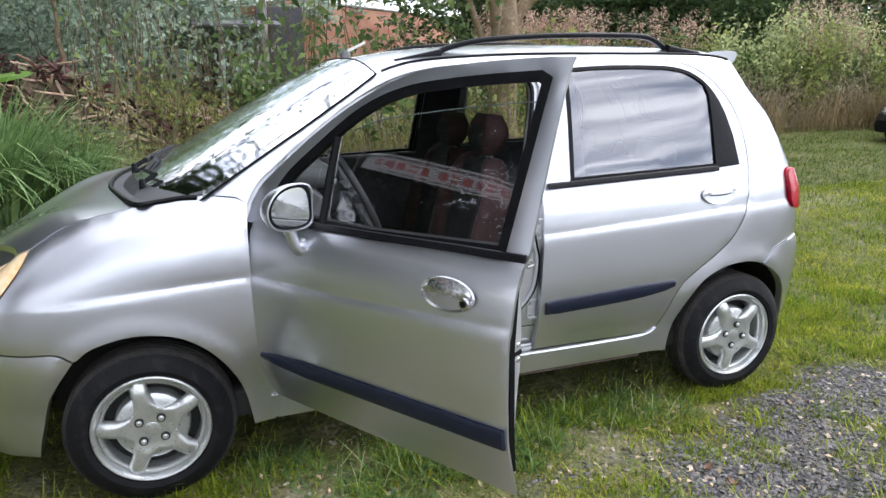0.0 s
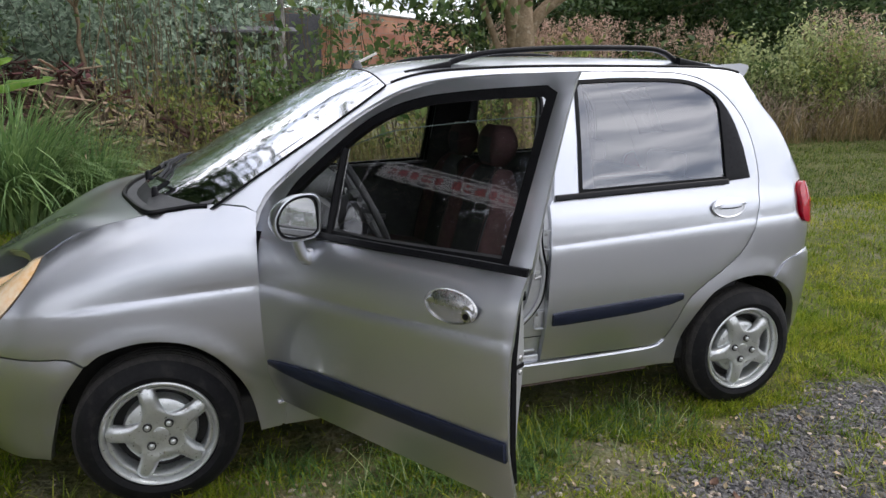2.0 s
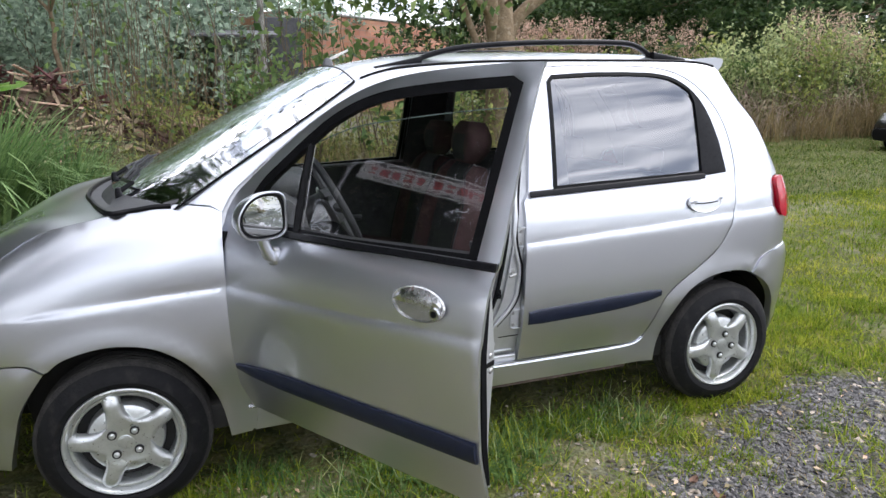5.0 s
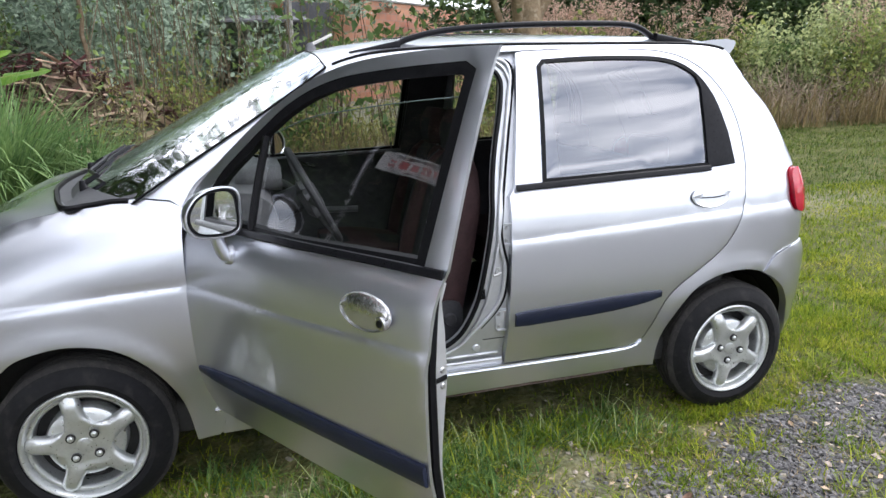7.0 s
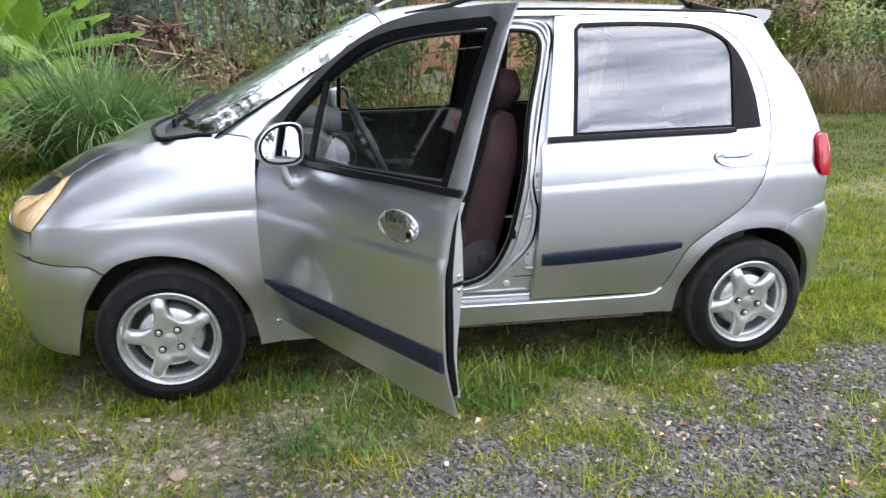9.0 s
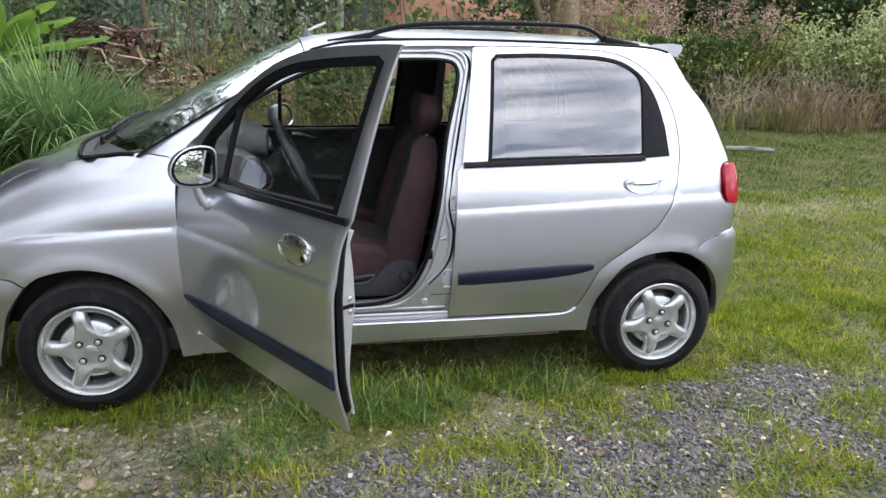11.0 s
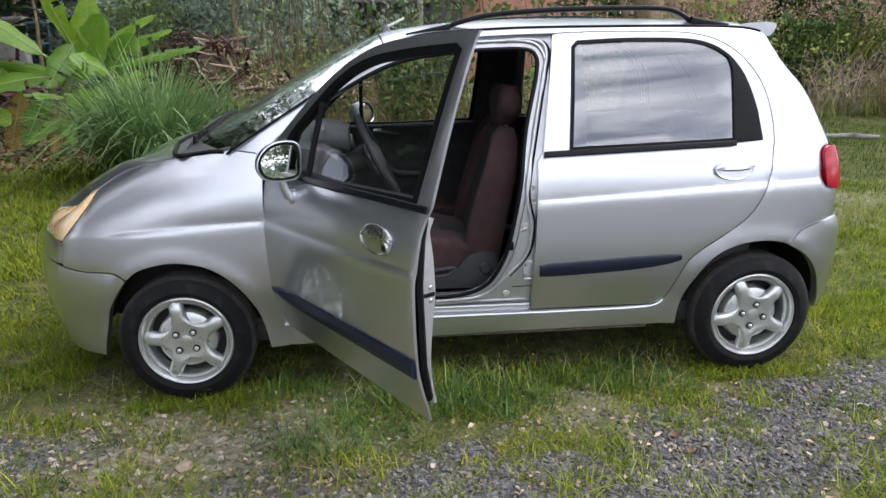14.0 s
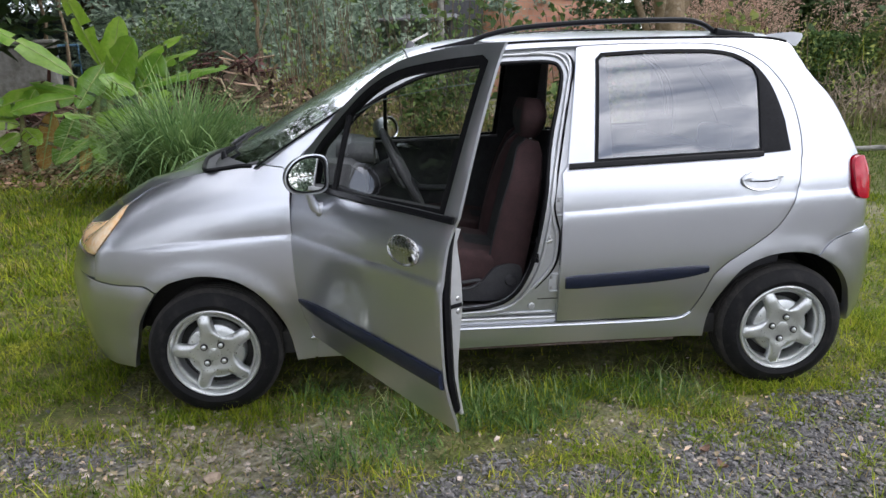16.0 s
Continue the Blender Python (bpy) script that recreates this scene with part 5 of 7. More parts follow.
gx = np.unique(np.concatenate([-np.geomspace(5, 600, 26), np.arange(-5, 6.0, 0.045), np.geomspace(6, 600, 40)]))
gy = np.unique(np.concatenate([-np.geomspace(3, 600, 26), np.arange(-3, 1.2, 0.045), np.arange(1.2, 13, 0.28), np.geomspace(13, 600, 34)]))
mx, my = np.meshgrid(gx, gy)
mz = land(mx, my)
gverts = np.stack([mx.ravel(), my.ravel(), mz.ravel()], 1)
ii = np.arange(len(gy) - 1)[:, None] * len(gx) + np.arange(len(gx) - 1)[None]
gfaces = np.stack([ii, ii + 1, ii + 1 + len(gx), ii + len(gx)], -1).reshape(-1, 4)


def ground_material():
    m = bpy.data.materials.new("grass_soil_and_gravel")
    m.use_nodes = True
    n, l = m.node_tree.nodes, m.node_tree.links
    p = n["Principled BSDF"]
    tc = n.new("ShaderNodeTexCoord")

    def noise_of(scale, detail=6.0):
        t = n.new("ShaderNodeTexNoise")
        t.inputs["Scale"].default_value, t.inputs["Detail"].default_value = scale, detail
        l.new(tc.outputs["Object"], t.inputs["Vector"])
        return t.outputs["Fac"]

    def ramp_of(fac, stops):
        r = n.new("ShaderNodeValToRGB")
        r.color_ramp.elements[0].position, r.color_ramp.elements[0].color = stops[0][0], (*stops[0][1], 1)
        r.color_ramp.elements[1].position, r.color_ramp.elements[1].color = stops[-1][0], (*stops[-1][1], 1)
        for pos, col in stops[1:-1]:
            e = r.color_ramp.elements.new(pos)
            e.color = (*col, 1)
        l.new(fac, r.inputs["Fac"])
        return r.outputs["Color"]

    def mix_of(fac, a, b):
        x = n.new("ShaderNodeMixRGB")
        l.new(fac, x.inputs["Fac"])
        l.new(a, x.inputs["Color1"])
        l.new(b, x.inputs["Color2"])
        return x.outputs["Color"]

    turf = ramp_of(noise_of(9.0), [(0.3, (0.042, 0.052, 0.014)), (0.5, (0.082, 0.09, 0.026)), (0.7, (0.15, 0.135, 0.056))])
    soil = ramp_of(noise_of(22.0, 8.0), [(0.3, (0.11, 0.096, 0.064)), (0.46, (0.225, 0.20, 0.145)), (0.66, (0.43, 0.39, 0.31))])
    vor = n.new("ShaderNodeTexVoronoi")
    vor.inputs["Scale"].default_value = 55.0
    l.new(tc.outputs["Object"], vor.inputs["Vector"])
    sep = n.new("ShaderNodeSeparateColor")
    l.new(vor.outputs["Color"], sep.inputs["Color"])
    chips = ramp_of(sep.outputs["Red"], [(0.0, (0.022, 0.022, 0.025)), (0.5, (0.05, 0.051, 0.056)), (0.85, (0.09, 0.09, 0.095)), (1.0, (0.17, 0.16, 0.15))])
    cover = n.new("ShaderNodeVertexColor")
    cover.layer_name = "cover"
    cs = n.new("ShaderNodeSeparateColor")
    l.new(cover.outputs["Color"], cs.inputs["Color"])
    c1 = mix_of(cs.outputs["Green"], turf, soil)
    c2 = mix_of(cs.outputs["Red"], c1, chips)
    # paler gravel beyond the view, added to brighten the car's lower reflections
    bounce_gravel = ramp_of(sep.outputs["Red"], [(0.0, (0.10, 0.10, 0.103)), (0.5, (0.175, 0.173, 0.17)), (1.0, (0.29, 0.28, 0.26))])
    c2 = mix_of(cs.outputs["Blue"], c2, bounce_gravel)
    l.new(c2, p.inputs["Base Color"])
    p.inputs["Roughness"].default_value = 0.92
    p.inputs["Specular IOR Level"].default_value = 0.25
    hgt = n.new("ShaderNodeMath")
    hgt.operation = 'MULTIPLY_ADD'
    l.new(vor.outputs["Distance"], hgt.inputs[0])
    hgt.inputs[1].default_value = -1.2
    l.new(noise_of(60.0), hgt.inputs[2])
    b = n.new("ShaderNodeBump")
    b.inputs["Strength"].default_value, b.inputs["Distance"].default_value = 0.8, 0.012
    l.new(hgt.outputs[0], b.inputs["Height"])
    l.new(b.outputs["Normal"], p.inputs["Normal"])
    return m


gm = fast("ground", gverts, gfaces, ground_material())
att = gm.color_attributes.new("cover", 'FLOAT_COLOR', 'POINT')
gr, di = gravel_share(gverts[:, 0], gverts[:, 1]), dirt_share(gverts[:, 0], gverts[:, 1])
gr = np.where((np.abs(gverts[:, 0]) > 40) | (np.abs(gverts[:, 1]) > 40), 0, gr)
# blue masks the unseen paler gravel
att.data.foreach_set("color", np.stack([gr, di, np.clip((np.interp(gverts[:, 0], [-3.2, -1.9], [-0.55, -1.55]) - gverts[:, 1]) / 0.7, 0, 1) * (gverts[:, 1] > -9) * (np.abs(gverts[:, 0]) < 60), 0 * gr + 1], 1).astype(np.float32).ravel())
tagged(new("ground", gm), "grassy ground with soil and grey gravel patches", "ground", kind="structure")

# ---- foliage materials ----
GRASS = surface("lawn_grass", (0.092, 0.160, 0.010), (0.225, 0.270, 0.022), 1.2, 0.7, 0, 0, 5, per_piece=0.5, island=True, translucent=0.3, spot=(0.28, 0.30, 0.035), spec=0.12)
LAWN_TUFT = surface("yellow_green_tufts", (0.15, 0.21, 0.022), (0.31, 0.34, 0.06), 6, 0.6, 0, 0, 5, per_piece=0.45, island=True, translucent=0.35, spec=0.15)
# shade on the far lawn is put into this darker green
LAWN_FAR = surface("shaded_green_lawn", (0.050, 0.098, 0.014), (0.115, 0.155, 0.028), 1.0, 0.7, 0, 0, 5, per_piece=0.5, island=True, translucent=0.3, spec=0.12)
OLIVE = surface("olive_weed_leaves", (0.25, 0.26, 0.075), (0.42, 0.40, 0.15), 3, 0.6, 0, 0, 5, per_piece=0.45, island=True, translucent=0.5, spec=0.15)
WEED = surface("deep_green_weeds", (0.045, 0.105, 0.022), (0.12, 0.20, 0.055), 2, 0.6, 0, 0, 5, per_piece=0.5, island=True, translucent=0.3, spec=0.15)
DRYGRASS = surface("dry_straw_grass", (0.20, 0.155, 0.075), (0.32, 0.255, 0.13), 2, 0.7, 0, 0, 5, per_piece=0.35, island=True, translucent=0.25, spec=0.2)
LEMON = surface("lemongrass_blades", (0.11, 0.21, 0.065), (0.25, 0.36, 0.15), 3, 0.5, 0, 0, 5, per_piece=0.4, island=True, translucent=0.3, spec=0.2)
BANANA = surface("banana_leaf", (0.13, 0.27, 0.022), (0.22, 0.37, 0.045), 4, 0.38, 0, 0.15, 6, translucent=0.35, per_piece=0.28, spot=(0.22, 0.33, 0.06))
BANANA_RIB = surface("banana_midrib", (0.20, 0.28, 0.07), (0.30, 0.36, 0.12), 10, 0.5)
BANANA_STEM = surface("banana_stem", (0.10, 0.13, 0.04), (0.20, 0.17, 0.07), 8, 0.6, 0, 0.3, spot=(0.10, 0.05, 0.025))
BANANA_DRY = surface("withered_banana_leaf", (0.30, 0.13, 0.03), (0.38, 0.24, 0.06), 6, 0.8, 0, 0.3)
LEAF = surface("mid_green_leaves", (0.10, 0.175, 0.052), (0.21, 0.29, 0.105), 2.5, 0.5, 0, 0, 5, per_piece=0.5, island=True, translucent=0.35, spec=0.2)
# leaf green darkened in the colour to stand in for backlit crowns
LEAF_BACKLIT = surface("backlit_dark_leaves", (0.014, 0.030, 0.010), (0.036, 0.062, 0.02), 2.5, 0.6, 0, 0, 5, per_piece=0.5, island=True, translucent=0.1, spec=0.2)
# leaves paled in the colour for haze and backlight on the bushes
BUSH_HAZE = surface("haze_paled_leaves", (0.27, 0.34, 0.14), (0.46, 0.50, 0.26), 2.5, 0.6, 0, 0, 5, per_piece=0.45, island=True, translucent=0.5, spec=0.2)
LEAF_HEDGE = surface("hedge_leaves", (0.055, 0.115, 0.032), (0.13, 0.20, 0.07), 2.5, 0.5, 0, 0, 5, per_piece=0.5, island=True, translucent=0.35, spec=0.2)
LEAF_DEEP = surface("deep_green_leaves", (0.035, 0.070, 0.022), (0.085, 0.135, 0.05), 2.5, 0.5, 0, 0, 5, per_piece=0.5, island=True, translucent=0.3, spec=0.2)
# albedo lifted above leaf green to carry the backlight on the lawn bushes
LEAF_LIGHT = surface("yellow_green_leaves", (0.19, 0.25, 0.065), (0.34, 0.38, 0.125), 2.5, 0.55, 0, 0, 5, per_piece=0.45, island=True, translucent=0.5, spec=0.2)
# pale blue-green: the haze of distance is put into the leaf colour
LEAF_HAZE = surface("haze_blue_green_leaves", (0.23, 0.32, 0.24), (0.39, 0.47, 0.37), 2.5, 0.6, 0, 0, 5, per_piece=0.5, island=True, translucent=0.55, spec=0.2)
PLUME = surface("pink_buff_plumes", (0.52, 0.35, 0.27), (0.66, 0.50, 0.39), 4, 0.8, 0, 0, 5, per_piece=0.3, island=True, translucent=0.3)
BARK = surface("pale_brown_bark", (0.16, 0.112, 0.066), (0.32, 0.235, 0.15), 7, 0.85, 0, 0.6, 5, spot=(0.36, 0.29, 0.21))
TWIG = surface("brown_twigs", (0.10, 0.075, 0.045), (0.20, 0.155, 0.095), 9, 0.85, 0, 0.3, per_piece=0.3, island=True)
STONE = surface("blue_grey_gravel", (0.064, 0.060, 0.060), (0.150, 0.144, 0.142), 30, 0.8, 0, 0.3, 4, per_piece=0.55, island=True)
PEBBLE = surface("pale_pebbles", (0.17, 0.145, 0.11), (0.38, 0.335, 0.27), 20, 0.85, 0, 0.3, 4, per_piece=0.6, island=True)


def blades(x, y, z, height, width, lean, az, droop=0.0, segs=2):
    """Bent, tapering blades as triangles."""
    n = len(x)
    dx, dy = np.cos(az), np.sin(az)
    sx, sy = -dy, dx
    levels = np.linspace(0, 1, segs + 1)
    V = []
    for t in levels:
        out_by = height * (lean * t + droop * t * t)
        up = height * (t * np.sqrt(np.maximum(0.05, 1 - lean * lean * 0.6)) - droop * 0.75 * t ** 3)
        w = width * (1 - t) ** 0.7
        c = np.stack([x + dx * out_by, y + dy * out_by, z + up], 1)
        s = np.stack([sx * w / 2, sy * w / 2, 0 * w], 1)
        V += [c - s, c + s] if t < 1 else [c]
    k = len(V)
    verts = np.stack(V, 1).reshape(-1, 3)
    base = np.arange(n)[:, None] * k
    tris = []
    for i in range(segs):
        a = 2 * i
        if i < segs - 1:
            tris += [(a, a + 1, a + 3), (a, a + 3, a + 2)]
        else:
            tris += [(a, a + 1, a + 2)]
    faces = (base[:, :, None] + np.array(tris).reshape(1, -1)[:, None, :]).reshape(-1, 3)
    return verts, faces


def scatter(n, x0, x1, y0, y1):
    return rng.uniform(x0, x1, n), rng.uniform(y0, y1, n)


def grass_patch(name, n, box, h0, h1, width, label, mat, keep):
    x, y = scatter(n, *box)
    ok = rng.random(n) < keep(x, y)
    x, y = x[ok], y[ok]
    m = len(x)
    h = rng.uniform(h0, h1, m) * (0.6 + 0.8 * value_noise(x, y, 0.35, 9))
    v, f = blades(x, y, land(x, y) - 0.004, h, width * rng.uniform(0.7, 1.3, m), rng.uniform(0.1, 1.25, m), rng.uniform(0, 2 * np.pi, m), rng.uniform(0, 0.45, m))
    tagged(new(name, fast(name, v, f, mat, 3)), label, "grass", kind="stuff")


def clump(x, y):
    return np.clip(value_noise(x, y, 0.22, 10) * 2.7 - 0.85, 0.02, 1) * (0.3 + 0.7 * value_noise(x, y, 0.08, 11))


def turf_keep(x, y):
    k = (1 - gravel_share(x, y)) ** 1.5 * (1 - 0.96 * dirt_share(x, y)) ** 1.4 * clump(x, y)
    hub = (np.abs(y) < 0.60) & (x > -0.5) & (x < 2.6)
    tuft = np.clip((value_noise(x, y, 0.17, 14) - 0.52) * 3.5, 0, 1) * 0.6
    return np.where(hub, 0.05, 1) * np.maximum(k, tuft * gravel_share(x, y)) + 0.02


def lush_keep(x, y):
    return (1 - gravel_share(x, y)) * (1 - 0.96 * dirt_share(x, y)) * (0.5 + 0.5 * clump(x, y))


grass_patch("grass", 320000, (-2.0, 4.2, -2.0, 0.6), 0.016, 0.064, 0.0052, "short green grass round the car", GRASS, turf_keep)
grass_patch("grass", 50000, (-1.6, 4.2, -2.0, 0.0), 0.014, 0.055, 0.0035, "dry straw among the short grass", DRYGRASS, turf_keep)
grass_patch("grass", 1700, (0.75, 1.75, -0.88, -0.60), 0.06, 0.15, 0.005, "taller green tufts beside the sill", GRASS, lambda x, y: clump(x, y))
grass_patch("grass", 90000, (-7.0, -0.4, 0.2, 6.5), 0.025, 0.10, 0.010, "long bright green grass", GRASS, lush_keep)
grass_patch("grass", 9000, (-7.0, -0.4, 0.2, 6.5), 0.05, 0.14, 0.008, "dry straw in the long grass", DRYGRASS, lush_keep)
grass_patch("grass", 120000, (2.9, 9.0, -0.7, 3.2), 0.02, 0.085, 0.006, "bright yellow-green lawn grass", GRASS, lush_keep)
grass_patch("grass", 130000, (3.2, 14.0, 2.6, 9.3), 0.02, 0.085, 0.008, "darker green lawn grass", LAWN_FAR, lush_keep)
grass_patch("grass", 5000, (2.9, 13.0, -0.7, 9.5), 0.04, 0.12, 0.008, "dry straw in the lawn", DRYGRASS, lush_keep)
grass_patch("grass", 26000, (-3.0, 3.4, 1.0, 6.5), 0.05, 0.16, 0.010, "grass behind the car", GRASS, lush_keep)


# weeds along the sill and in the tufts by the door, from a stream of their own
lawn_rng, rng = rng, np.random.default_rng(77)


def round_tuft(cx, cy, rx, ry):
    return lambda x, y: np.clip(1.25 - ((x - cx) / rx) ** 2 - ((y - cy) / ry) ** 2, 0, 1) * (0.35 + 0.65 * clump(x, y))


grass_patch("grass", 4600, (0.3, 2.02, -0.86, -0.58), 0.03, 0.13, 0.0050, "deep green weeds along the sill", WEED, lambda x, y: 0.05 + 0.95 * clump(x, y) ** 1.3)
grass_patch("grass", 3800, (0.7, 1.65, -1.1, -0.6), 0.05, 0.15, 0.0060, "tall deep green weed tufts by the doorway", WEED, round_tuft(1.15, -0.84, 0.36, 0.17))
grass_patch("grass", 5200, (0.15, 1.1, -1.35, -0.75), 0.035, 0.095, 0.0055, "deep green weed tuft under the open door", WEED, round_tuft(0.60, -1.04, 0.36, 0.20))
grass_patch("grass", 30000, (-1.6, 4.2, -2.0, -0.5), 0.012, 0.045, 0.0032, "dry straw lying among the gravel and grass", DRYGRASS, lambda x, y: 0.25 + 0.6 * clump(x, y))
grass_patch("grass", 7500, (-1.8, 0.15, -1.9, -0.45), 0.05, 0.12, 0.0055, "longer yellow-green tufts round the front wheel", LAWN_TUFT, lambda x, y: np.clip(value_noise(x, y, 0.13, 21) * 3.2 - 1.75, 0, 1) * (1 - 0.7 * gravel_share(x, y)))
grass_patch("grass", 7000, (1.0, 4.2, -1.7, -0.45), 0.04, 0.10, 0.0050, "scattered yellow-green tufts in the gravel", LAWN_TUFT, lambda x, y: np.clip(value_noise(x, y, 0.14, 22) * 3.2 - 1.9, 0, 1))
grass_patch("grass", 520, (0.5, 2.0, -0.92, -0.58), 0.09, 0.21, 0.0046, "pale seeding grass stems under the doorway", surface("pale_green_stems", (0.16, 0.22, 0.08), (0.30, 0.34, 0.16), 3, 0.6, 0, 0, 5, per_piece=0.4, island=True, translucent=0.2, spec=0.15), lambda x, y: 0.15 + 0.7 * clump(x, y))
for wx, n in ((0.0, 750), (2.34, 1300)):
    grass_patch("grass", n, (wx - 0.24, wx + 0.24, -0.80, -0.705), 0.02, 0.075, 0.0048, "grass blades standing at the foot of the tyre", GRASS, lambda x, y: 0.3 + 0.7 * clump(x, y))
rng = lawn_rng


# ---- gravel ----
def stones(name, n, box, s0, s1, keep, mat, label):
    x, y = scatter(n, *box)
    ok = rng.random(n) < keep(x, y)
    x, y = x[ok], y[ok]
    m = len(x)
    base = np.array([(1, 0, 0), (0.3, 0.85, 0.3), (-0.6, 0.8, -0.2), (-1, 0, 0.3), (-0.35, -0.9, -0.1), (0.65, -0.7, 0.2), (0.3, 0.1, 0.95), (0, 0, -0.5)], float)
    tris = [(i, (i + 1) % 6, 6) for i in range(6)] + [((i + 1) % 6, i, 7) for i in range(6)]
    s = s0 * (s1 / s0) ** rng.random(m)
    v = base[None] * (1 + rng.uniform(-0.32, 0.32, (m, 8, 3))) * s[:, None, None] * np.array([1, 0.78, 0.6])
    a, b = rng.uniform(0, 2 * np.pi, m), rng.normal(0, 0.45, m)
    ca, sa, cb, sb = np.cos(a)[:, None], np.sin(a)[:, None], np.cos(b)[:, None], np.sin(b)[:, None]
    X, Y, Z = v[..., 0], v[..., 1], v[..., 2]
    Y, Z = Y * cb - Z * sb, Y * sb + Z * cb
    X, Y = X * ca - Y * sa, X * sa + Y * ca
    v = np.stack([X + x[:, None], Y + y[:, None], Z + (land(x, y) + 0.18 * s)[:, None]], -1).reshape(-1, 3)
    f = (np.arange(m)[:, None, None] * 8 + np.array(tris)[None]).reshape(-1, 3)
    tagged(new(name, fast(name, v, f, mat, 3, smooth=False)), label, "gravel", kind="stuff")


stones("gravel", 90000, (-1.5, 4.4, -1.9, -0.35), 0.004, 0.0145, lambda x, y: gravel_share(x, y) ** 1.2, STONE, "loose blue-grey crushed gravel")
stones("gravel", 17000, (-1.6, 4.0, -2.2, -0.4), 0.003, 0.017, lambda x, y: np.clip(dirt_share(x, y) + 0.25 * gravel_share(x, y), 0.05, 1) * 0.7, PEBBLE, "pale pebbles pressed into the soil")
stones("gravel", 700, (-1.4, 3.4, -1.9, -0.6), 0.010, 0.024, lambda x, y: np.clip(dirt_share(x, y) + 0.3 * gravel_share(x, y), 0.05, 1) * 0.55, PEBBLE, "larger pale stones lying on the soil")
stones("gravel", 12000, (4.4, 10.0, -2.6, 0.6), 0.009, 0.024, lambda x, y: gravel_share(x, y), STONE, "loose blue-grey crushed gravel")


# ---- plants ----
def leaf_quads(c, size, up=0.35, ratio=0.5, hang=0.0):
    """Folded leaves at places c."""
    n = len(c)
    nrm = rng.normal(0, 1, (n, 3)) + np.array([0, 0, up * 2])
    nrm /= np.linalg.norm(nrm, axis=1, keepdims=True)
    u = np.cross(nrm, rng.normal(0, 1, (n, 3)))
    u[:, 2] -= hang
    u /= np.linalg.norm(u, axis=1, keepdims=True)
    v = np.cross(nrm, u)
    s = (np.asarray(size) * rng.uniform(0.6, 1.25, n))[:, None]
    lift = nrm * s * 0.10
    quad = np.stack([c - u * s * 0.5, c + v * s * ratio * 0.5 + lift - u * s * 0.08, c + u * s * 0.5 - lift, c - v * s * ratio * 0.5 + lift - u * s * 0.08], 1)
    return quad.reshape(-1, 3), np.arange(n * 4).reshape(n, 4)


def crooked(a, b, wobble, k=5):
    """A slightly crooked line from a to b."""
    a, b = np.array(a, float), np.array(b, float)
    return [tuple(a + (b - a) * t + rng.normal(0, wobble, 3) * math.sin(math.pi * t)) for t in np.linspace(0, 1, k)]


def shrub(x, y, h, r, stems, leaves, size, mat, label, low=0.25, name="shrub", stem_r=0.012, hang=0.2, spread=0.16, group="", category="shrub", ratio=0.5):
    z0 = float(land(x, y)) - 0.03
    lines, cs = [], []
    for _ in range(stems):
        a, q = rng.uniform(0, 2 * np.pi), r * math.sqrt(rng.random())
        top = (q * math.cos(a), q * math.sin(a), h * rng.uniform(0.65, 1.0))
        p = crooked((q * 0.25 * math.cos(a), q * 0.25 * math.sin(a), 0), top, 0.05 * h)
        lines.append(p)
        m = max(3, leaves // stems)
        t = low + (1 - low) * rng.random(m) ** 0.8
        pa = np.array(p)
        cs.append(np.stack([np.interp(t, np.linspace(0, 1, len(p)), pa[:, i]) for i in range(3)], 1) + rng.normal(0, spread * h * 0.5, (m, 3)) * (0.4 + 0.6 * t[:, None]))
    c = np.concatenate(cs)
    c[:, 2] = np.maximum(c[:, 2], 0.03)
    root = tagged(new(name), label, category, group)
    root.location = (x, y, z0)
    part("stem", join(*[tube(p, [stem_r * (1 - 0.7 * i / 4) for i in range(5)], 5) for p in lines]), TWIG, root)
    v, f = leaf_quads(c, size, up=0.7, hang=hang, ratio=ratio)
    part("foliage", fast("leaves", v, f, mat), None, root)
    return root


